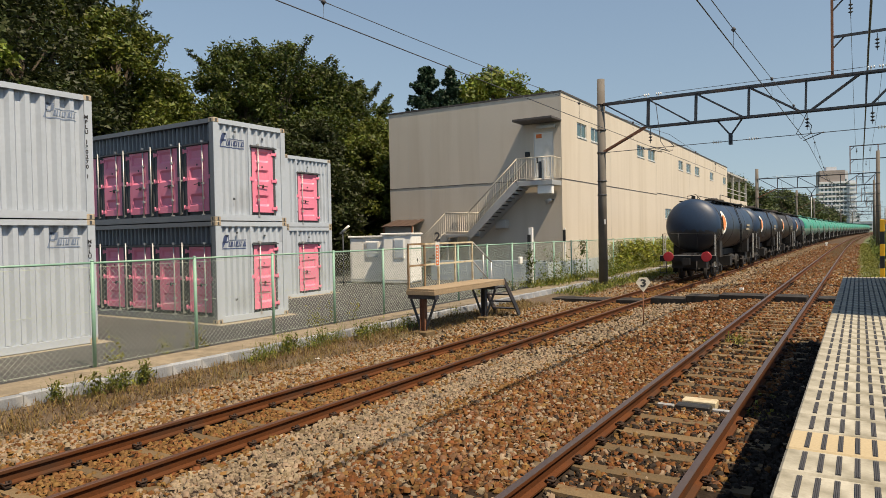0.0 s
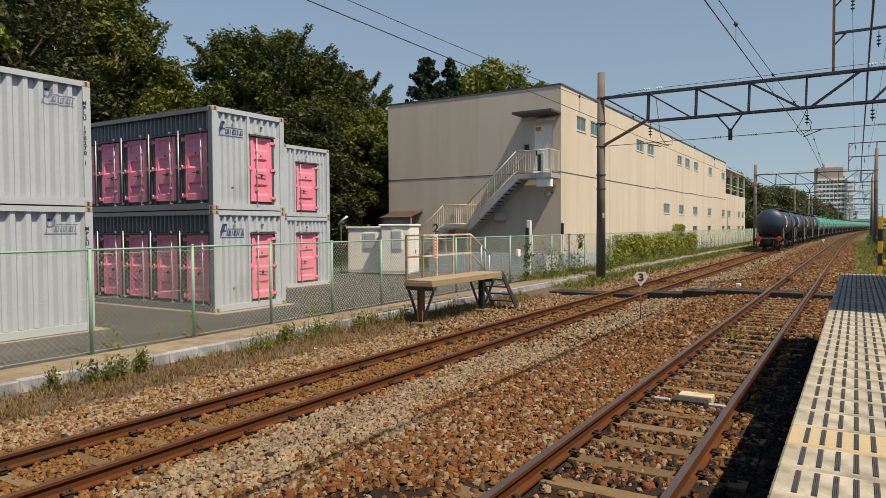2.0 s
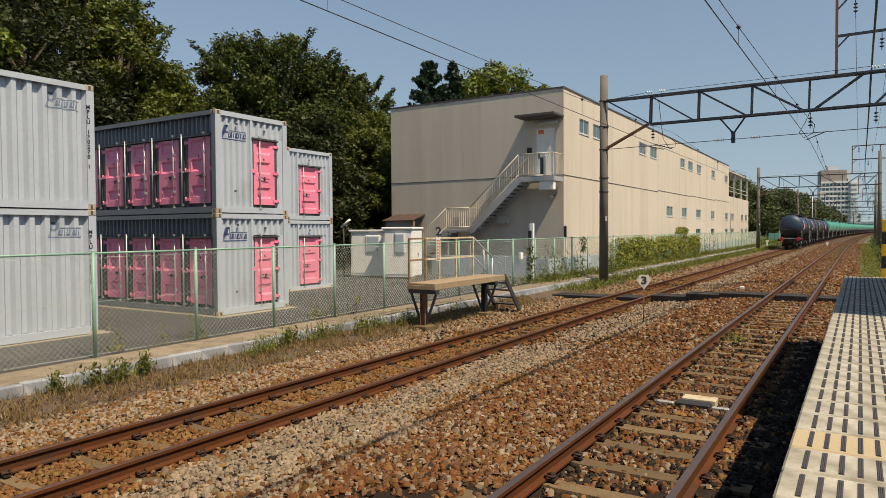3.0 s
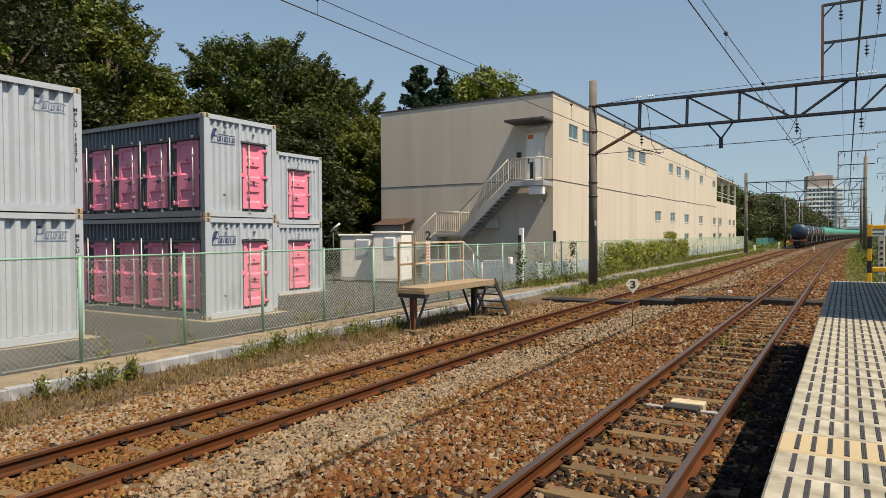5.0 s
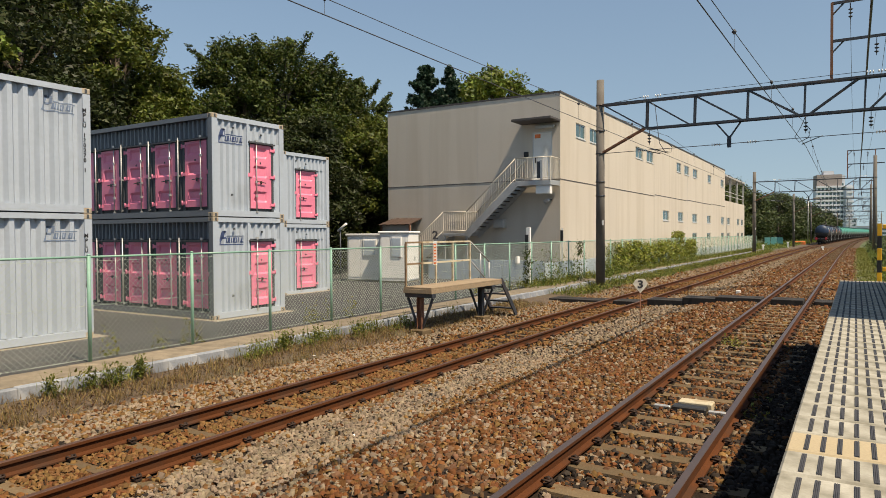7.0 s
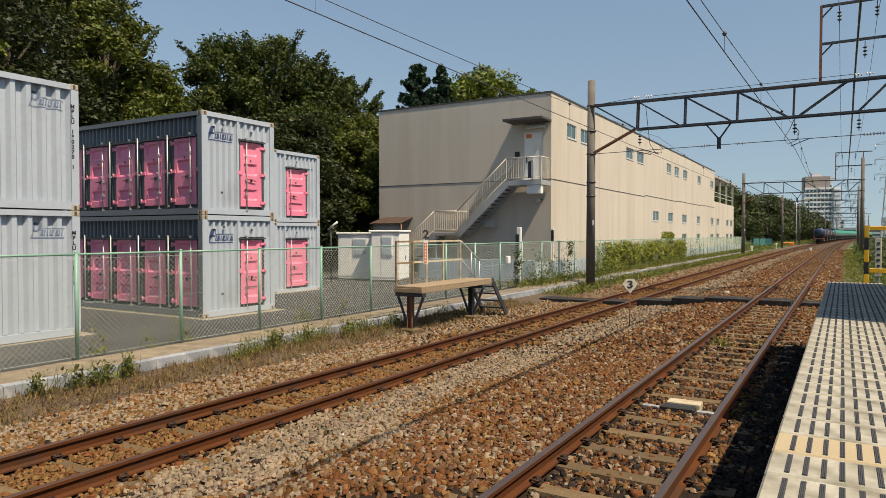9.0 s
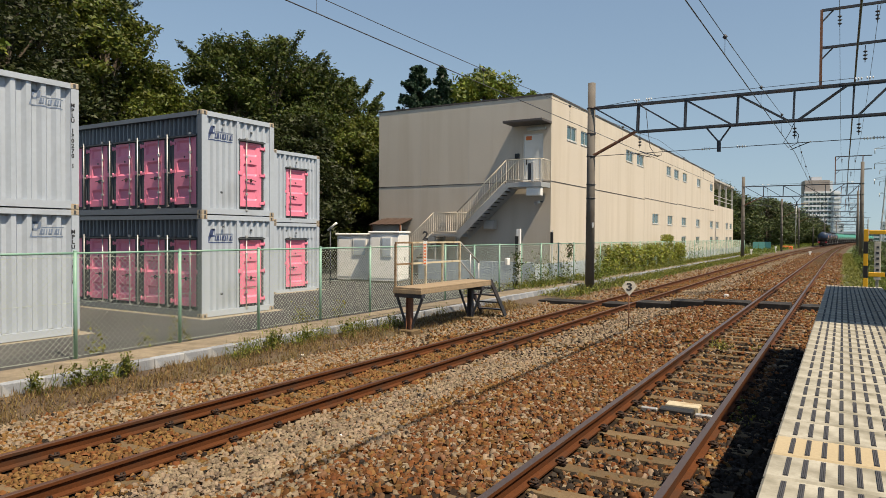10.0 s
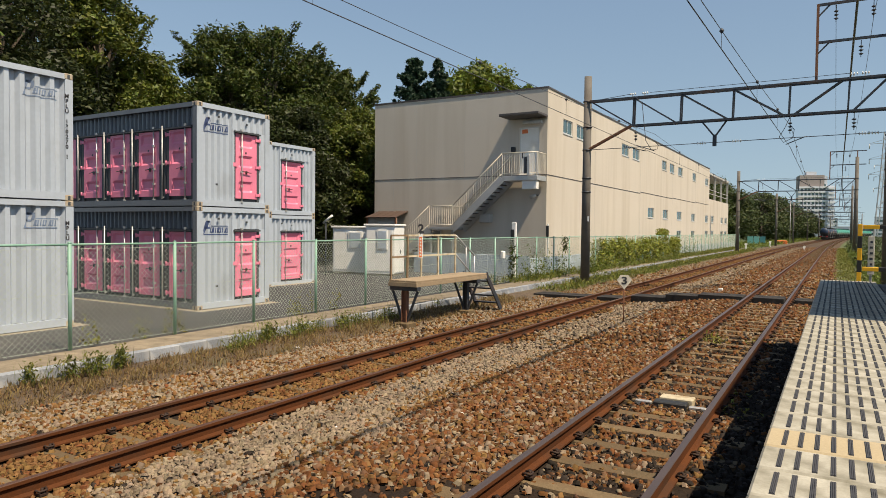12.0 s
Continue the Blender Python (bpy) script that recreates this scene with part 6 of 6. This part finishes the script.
def pylon(x, y, h, w):
    p = thing("power_pylon", pose(x, y, -0.5), "grey steel lattice power pylon", "pylon", "pylons")
    lv = [0, 0.16, 0.31, 0.45, 0.57, 0.68, 0.78, 0.87, 0.94, 1.0]
    wid = lambda k: w * (1 - k) ** 1.1 * 0.7 + w * 0.3
    for sx in (-1, 1):
        for sy in (-1, 1):
            bm = bmesh.new()
            for a, b in zip(lv, lv[1:]):
                beam(bm, (sx * wid(a) / 2, sy * wid(a) / 2, h * a), (sx * wid(b) / 2, sy * wid(b) / 2, h * b), 0.16, 0.16)
            part("leg", bm, M["zinc"], p)
    for sy in (-1, 1):
        for a, b in zip(lv, lv[1:]):
            bm = bmesh.new()
            for s in (-1, 1):
                beam(bm, (s * wid(a) / 2, sy * wid(a) / 2, h * a), (-s * wid(b) / 2, sy * wid(b) / 2, h * b), 0.09, 0.09)
                beam(bm, (sy * wid(a) / 2, s * wid(a) / 2, h * a), (sy * wid(b) / 2, -s * wid(b) / 2, h * b), 0.09, 0.09)
            beam(bm, (-wid(b) / 2, sy * wid(b) / 2, h * b), (wid(b) / 2, sy * wid(b) / 2, h * b), 0.09, 0.09)
            part("lattice", bm, M["zinc"], p)
    for k in (0.62, 0.76, 0.90):
        bm = bmesh.new()
        for s in (-1, 1):
            beam(bm, (0, 0, h * k), (s * w * 0.8, 0, h * k - 0.1), 0.14, 0.14)
            beam(bm, (0, 0, h * (k + 0.04)), (s * w * 0.8, 0, h * k), 0.1, 0.1)
            rod(bm, (s * w * 0.78, 0, h * k - 0.1), (s * w * 0.78, 0, h * k - 1.6), 0.12, 6)
        part("cross_arm", bm, M["zinc"], p)
    return p


pylon(13.0, 250, 34, 6.0)
pylon(17.5, 330, 34, 6.0)

# ---- tank train ----
def wheelset(parent, y):
    w = thing("wheelset", pose(0, y, 0.43), "", "")
    for k in ("label", "category"):
        if k in w:
            del w[k]
    w.parent = parent
    bm = bmesh.new()
    lathe(bm, [(0.07, -0.75), (0.07, 0.75)], "X", 10)
    part("axle", bm, M["underframe"], w)
    for s in (-1, 1):
        bm = bmesh.new()
        prof = [(0.10, s * 0.50), (0.46, s * 0.495), (0.46, s * 0.53), (0.43, s * 0.54), (0.425, s * 0.62), (0.34, s * 0.62), (0.30, s * 0.58), (0.10, s * 0.60)]
        lathe(bm, prof if s > 0 else prof, "X", 20)
        for i in range(4):
            a = i * math.pi / 2
            rod(bm, (s * 0.58, 0.12 * math.cos(a), 0.12 * math.sin(a)), (s * 0.60, 0.30 * math.cos(a), 0.30 * math.sin(a)), 0.03, 4)
        part("wheel", bm, M["underframe"], w)
    return w


def tank_wagon(paint, lower, label, markers=False, big=1.0):
    """Bogie tank wagon, local y along the track, z from the rail head, tail at y = 0."""
    car = thing("tank_wagon", pose(0, 0, 0), label, "tank wagon", "train wagons")
    L, R, zc = 13.6, 1.22 * big, 2.50
    y0, y1 = 0.65, L - 0.65
    bm = bmesh.new()
    prof = []
    for i in range(9):
        a = i / 8 * math.pi / 2
        prof.append((max(0.02, R * math.sin(a)), y0 + 0.62 * (1 - math.cos(a))))
    prof += [(R, y0 + 3.0), (R * 1.03, (y0 + y1) / 2), (R, y1 - 3.0)]
    prof += [(r, y1 + y0 - a) for r, a in prof[8::-1]]
    lathe(bm, prof, "Y", 40, (0, 0, zc))
    for f in bm.faces:
        f.material_index = 1 if f.calc_center_median().z < zc - 0.25 else 0
    part("tank", bm, [paint, lower], car)
    for y in (y0 + 0.75, y0 + 4.2, y1 - 4.2, y1 - 0.75):
        bm = bmesh.new()
        lathe(bm, [(R + 0.005, y - 0.05), (R + 0.022, y - 0.04), (R + 0.022, y + 0.04), (R + 0.005, y + 0.05)], "Y", 40, (0, 0, zc))
        part("band", bm, M["tank_black"] if lower is not M["tank_lower"] else lower, car)
    # top walkway, domes and rails
    bm = bmesh.new()
    for y in (L / 2 - 0.9, L / 2 + 0.9):
        lathe(bm, [(0.34, zc + R - 0.05), (0.34, zc + R + 0.14), (0.30, zc + R + 0.2), (0.05, zc + R + 0.22)], "Z", 16, (0, y, 0))
    part("manhole", bm, M["underframe"] if lower is not M["tank_lower"] else M["green_dark"], car)
    bm = bmesh.new()
    for x in (-0.62, 0.62):
        box(bm, x - 0.2, x + 0.2, 2.2, L - 2.2, zc + R - 0.06, zc + R - 0.02)
        for i in range(9):
            y = 2.3 + i * (L - 4.6) / 8
            beam(bm, (x * 0.9, y, zc + R - 0.3), (x * 1.2, y, zc + R - 0.03), 0.05, 0.05)
    part("walkway", bm, M["underframe"] if lower is not M["tank_lower"] else M["green_dark"], car)
    bm = bmesh.new()
    for x in (-0.55, 0.55):
        tube(bm, [(x, L / 2 - 1.6, zc + R), (x, L / 2 - 1.6, zc + R + 0.34), (x, L / 2 + 1.6, zc + R + 0.34), (x, L / 2 + 1.6, zc + R)], 0.018, 5)
    part("top_rail", bm, M["underframe"], car)
    bm = bmesh.new()
    tube(bm, [(-0.3, y0 + 0.9, zc + R - 0.1), (-0.3, y0 + 0.9, zc + R + 0.16), (0.1, y0 + 0.9, zc + R + 0.22), (0.35, y0 + 0.9, zc + R - 0.1)], 0.018, 5)
    box(bm, -0.1, 0.06, y0 + 0.85, y0 + 0.95, zc + R, zc + R + 0.16)
    part("safety_valve", bm, M["underframe"], car)
    # underframe
    bm = bmesh.new()
    box(bm, -0.28, 0.28, 0.05, L - 0.05, 0.92, 1.22)
    for y in (0.0, L - 0.22):
        box(bm, -1.22, 1.22, y, y + 0.22, 0.86, 1.12)
    for y in (2.3, L - 2.3):
        box(bm, -1.05, 1.05, y - 0.35, y + 0.35, 0.98, 1.75)
    part("underframe", bm, M["underframe"], car)
    for y in (2.0, 2.9, L - 2.9, L - 2.0):
        for x in (-1, 1):
            bm = bmesh.new()
            beam(bm, (x * 0.6, y, 1.2), (x * 1.12, y, 2.1), 0.07, 0.10)
            part("saddle", bm, M["underframe"], car)
    # ladders
    for y, x in ((0.45, 1.1), (L - 0.45, 1.1), (0.45, -1.1), (L - 0.45, -1.1)):
        bm = bmesh.new()
        for dy in (-0.17, 0.17):
            rod(bm, (x, y + dy, 0.55), (x, y + dy, 2.05), 0.022, 5)
        for i in range(5):
            rod(bm, (x, y - 0.17, 0.62 + i * 0.26), (x, y + 0.17, 0.62 + i * 0.26), 0.014, 4)
        part("ladder", bm, M["zinc"], car, "pale grab ladder at a corner")
    # middle ladder and piping
    bm = bmesh.new()
    for dy in (-0.2, 0.2):
        tube(bm, [(1.28, L / 2 + dy, 0.75), (1.32, L / 2 + dy, zc), (1.0, L / 2 + dy, zc + 0.95), (0.6, L / 2 + dy, zc + R)], 0.02, 5)
    for i in range(9):
        rod(bm, (1.29, L / 2 - 0.2, 0.9 + i * 0.22), (1.29, L / 2 + 0.2, 0.9 + i * 0.22), 0.014, 4)
    part("ladder", bm, M["underframe"], car)
    # end rails
    for y in (0.12, L - 0.12):
        bm = bmesh.new()
        tube(bm, [(-1.12, y, 1.1), (-1.12, y, 2.12), (-0.4, y, 2.12), (-0.4, y, 1.1)], 0.02, 5)
        tube(bm, [(1.12, y, 1.1), (1.12, y, 2.12), (0.4, y, 2.12), (0.4, y, 1.1)], 0.02, 5)
        rod(bm, (-0.4, y, 2.12), (0.4, y, 2.12), 0.014, 5)
        part("end_rail", bm, M["underframe"], car)
    for y, s in ((0.0, -1), (L, 1)):
        bm = bmesh.new()
        box(bm, -0.1, 0.1, min(y, y + s * 0.28), max(y, y + s * 0.28), 0.78, 0.98)
        box(bm, -0.15, 0.17, min(y + s * 0.2, y + s * 0.34), max(y + s * 0.2, y + s * 0.34), 0.72, 1.02)
        part("coupler", bm, M["underframe"], car)
        bm = bmesh.new()
        tube(bm, [(0.4, y, 0.86), (0.42, y + s * 0.15, 0.6), (0.38, y + s * 0.2, 0.38)], 0.03, 6)
        part("brake_hose", bm, M["underframe"], car)
    for y, s in ((0.0, 1), (L, -1)):
        bm = bmesh.new()
        box(bm, -0.75, 0.75, min(y + s * 0.3, y + s * 0.75), max(y + s * 0.3, y + s * 0.75), 0.55, 0.9)
        part("brake_box", bm, M["underframe"], car)
        for x in (-1.12, 1.12):
            bm = bmesh.new()
            for z in (0.3, 0.58):
                box(bm, x - 0.16, x + 0.16, min(y + s * 0.12, y + s * 0.4), max(y + s * 0.12, y + s * 0.4), z, z + 0.03)
            for k in (-0.15, 0.15):
                box(bm, x + k - 0.015, x + k + 0.015, min(y + s * 0.2, y + s * 0.25), max(y + s * 0.2, y + s * 0.25), 0.3, 0.9)
            part("corner_step", bm, M["underframe"], car)
    # bogies
    for y in (2.3, L - 2.3):
        bg = thing("bogie", pose(0, y, 0), "", "")
        for k in ("label", "category"):
            if k in bg:
                del bg[k]
        bg.parent = car
        bm = bmesh.new()
        for x in (-0.82, 0.82):
            for a, b in (((x, -1.1, 0.5), (x, -0.35, 0.66)), ((x, -0.35, 0.66), (x, 0.35, 0.66)), ((x, 0.35, 0.66), (x, 1.1, 0.5))):
                beam(bm, a, b, 0.12, 0.16)
            beam(bm, (x, -0.35, 0.32), (x, 0.35, 0.32), 0.12, 0.12)
            for yy in (-0.35, 0.35):
                beam(bm, (x, yy, 0.3), (x, yy, 0.62), 0.1, 0.1)
            for yy in (-0.9, 0.9):
                box(bm, x - 0.1, x + 0.1, yy - 0.14, yy + 0.14, 0.3, 0.56)
            for k in (-0.13, 0.13):
                lathe(bm, [(0.08, 0.36), (0.08, 0.6)], "Z", 8, (x, k, 0))
        box(bm, -0.9, 0.9, -0.22, 0.22, 0.62, 0.97)
        part("side_frame", bm, M["underframe"], bg)
    for y in (1.4, 3.2, L - 3.2, L - 1.4):
        wheelset(car, y)
    # gear under the tank
    bm = bmesh.new()
    lathe(bm, [(0.16, L / 2 + 0.9), (0.2, L / 2 + 0.95), (0.2, L / 2 + 1.75), (0.16, L / 2 + 1.8)], "Y", 12, (0.55, 0, 0.75))
    box(bm, 0.4, 1.0, L / 2 - 1.6, L / 2 - 0.9, 0.45, 0.95)
    rod(bm, (-1.0, L / 2, 0.7), (1.0, L / 2, 0.7), 0.06, 8)
    part("brake_gear", bm, M["underframe"], car)
    # side marks
    for s in (-1, 1):
        bm = bmesh.new()
        n = 18
        for ring, (r0, mi) in enumerate(((0.5, 0), (0.33, 1))):
            vs = []
            for i in range(n):
                a = 2 * math.pi * i / n
                dy, dz = r0 * 1.1 * math.cos(a), 0.1 + r0 * 1.1 * math.sin(a)
                vs.append(bm.verts.new((s * (math.sqrt((R * 1.02) ** 2 - dz * dz) + 0.012 + 0.006 * ring), 2.1 + dy, zc + dz)))
            f = bm.faces.new(vs)
            f.material_index = mi
        if lower is not M["tank_lower"]:
            part("emblem", bm, [M["white_paint"], M["orange_mark"]], car, "round pale and orange mark")
        else:
            bm.free()
        bm = bmesh.new()
        for i in range(2):
            dz = -0.05 - i * 0.2
            x = s * (math.sqrt((R * 1.03) ** 2 - dz * dz) + 0.012)
            box(bm, min(x, x + s * 0.004), max(x, x + s * 0.004), L - 4.4, L - 3.2, zc + dz, zc + dz + 0.11)
        part("marking", bm, M["concrete"], car, "pale lettering bars")
    if markers:
        for x in (-0.82, 0.82):
            bm = bmesh.new()
            lathe(bm, [(0.05, -0.09), (0.21, -0.085), (0.225, -0.07), (0.225, -0.05), (0.05, -0.045)], "Y", 24, (x, 0, 1.08), False)
            beam(bm, (x, -0.06, 0.9), (x, -0.06, 1.0), 0.04, 0.02)
            part("tail_disc", bm, M["red_marker"], car, "round red tail disc")
        bm = bmesh.new()
        rod(bm, (-1.2, -0.02, 1.14), (1.2, -0.02, 1.14), 0.018, 5)
        part("end_bar", bm, M["zinc"], car)
    return car


PITCH, SPEED, TAIL = 14.25, 17.0, 31.5
BLUE = tank_wagon(M["tank_blue"], M["tank_shade"], "dark blue tank wagon, dusty flanks darkened as shade, last of the train", True)
blue2 = tank_wagon(M["tank_blue"], M["tank_shade"], "dark blue tank wagon with a round side mark")
black = tank_wagon(M["tank_black"], M["tank_black"], "black tank wagon with a round side mark")
green = tank_wagon(M["tank_green"], M["tank_lower"], "green tank wagon with faded lower flanks", big=1.03)
TRAIN = [BLUE, blue2, black, copy_thing(blue2, pose(0, 0, 0)), green] + [copy_thing(green, pose(0, 0, 0)) for _ in range(18)]


def wagon_pose(i, t):
    y = TAIL + i * PITCH + SPEED * t
    mid = y + PITCH / 2
    return pose(TRACK_L + shift(y), y, HEAD_L, 0, 0, heading(mid))


def motions():
    for i, car in enumerate(TRAIN):
        walk(car, [(t / 2, wagon_pose(i, t / 2)) for t in range(25)])
    # the wheels of the last two wagons roll
    for car in TRAIN[:2]:
        for w in [c for c in car.children if c.name.startswith("wheelset")]:
            y = w.matrix_basis.translation.y
            walk(w, [(k / 30, pose(0, y, 0.43, -math.degrees(SPEED * k / 30 / 0.43), 0, 0)) for k in range(361)])

BROAD = "dense broadleaf tree with dark green leaves"
# wood behind the containers
YAW = radians(31.7)


def spot(u, d):
    """A place d metres ahead along the view from the platform, u times d to the right."""
    return d * (u * math.cos(YAW) - math.sin(YAW)), d * (math.cos(YAW) + u * math.sin(YAW))


WOOD = [(-0.63, 29, 13.6, 4.3, "leaf_dark", 4), (-0.56, 34, 16.0, 4.6, "leaf_dark", 8), (-0.485, 32, 13.6, 2.9, "leaf_olive", 10), (-0.42, 34, 10.6, 2.8, "leaf_olive", 4),
        (-0.305, 38, 13.3, 3.1, "leaf_mid", 16), (-0.24, 40, 13.9, 3.6, "leaf_mid", 16), (-0.18, 43, 13.2, 3.4, "leaf_mid", 12), (-0.12, 46, 12.9, 2.4, "leaf_mid", 16), (-0.105, 44, 10.2, 2.5, "leaf_olive", 6),
        (-0.58, 27, 9.0, 3.2, "leaf_dark", 0), (-0.40, 33, 8.0, 3.0, "leaf_olive", 0), (-0.28, 35, 8.2, 3.0, "leaf_dark", 0), (-0.20, 37, 8.6, 3.0, "leaf_dark", 0), (-0.125, 41, 8.4, 2.7, "leaf_olive", 0),
        (-0.38, 50, 12.0, 4.5, "leaf_dark", 0), (-0.50, 52, 15.5, 5.0, "leaf_dark", 0), (-0.27, 54, 13.5, 5.0, "leaf_dark", 0), (-0.15, 56, 11.0, 4.5, "leaf_dark", 0), (-0.68, 38, 17.0, 5.0, "leaf_dark", 0), (-0.52, 42, 13.0, 4.2, "leaf_dark", 0)]
for i, (u, d, h, s, m, tw_) in enumerate(WOOD):
    x, y = spot(u, d)
    tree(x, y, YARD, h, s, M[m], 100 + i, BROAD, clumps=140, per=245 if d < 47 else 90, leaf=0.112 if d < 47 else 0.28, low=0.06, sprays=tw_)
x, y = spot(-0.665, 24)
tree(x, y, YARD, 9.4, 1.7, M["leaf_light"], 140, "young tree with bright yellow-green leaves", clumps=40, per=150, leaf=0.16)
# behind the warehouse
conifer(*spot(-0.023, 70), YARD, 19.4, 6.4, 150, "broad dark conifer behind the warehouse")
conifer(*spot(0.011, 70), YARD, 19.4, 4.2, 151, "narrow dark conifer behind the warehouse")
tree(*spot(0.075, 72), YARD, 20.4, 4.8, M["leaf_light"], 152, "round-crowned tree with yellow-green leaves", clumps=110, per=130, leaf=0.24, low=0.45)
tree(*spot(0.132, 74), YARD, 18.6, 3.0, M["leaf_light"], 153, "round-crowned tree with yellow-green leaves", clumps=50, per=120, leaf=0.24, low=0.4)
# distant trees along the line
for i, (x, y, h, s) in enumerate([(-22, 125, 14, 6), (-20, 150, 15, 7), (-15.5, 175, 15.5, 7), (-26, 160, 19, 9), (-14, 205, 15, 7), (-12, 235, 13, 6), (-18, 225, 18, 8), (-10, 265, 13, 6), (-15, 290, 15, 8), (-34, 135, 16, 8)]):
    tree(x, y, -0.4, h * 0.74, s, M["leaf_far" if i % 3 else "leaf_mid"], 200 + i, "distant leafy tree beside the line", clumps=90, per=150, leaf=0.27, low=0.12)

motions()
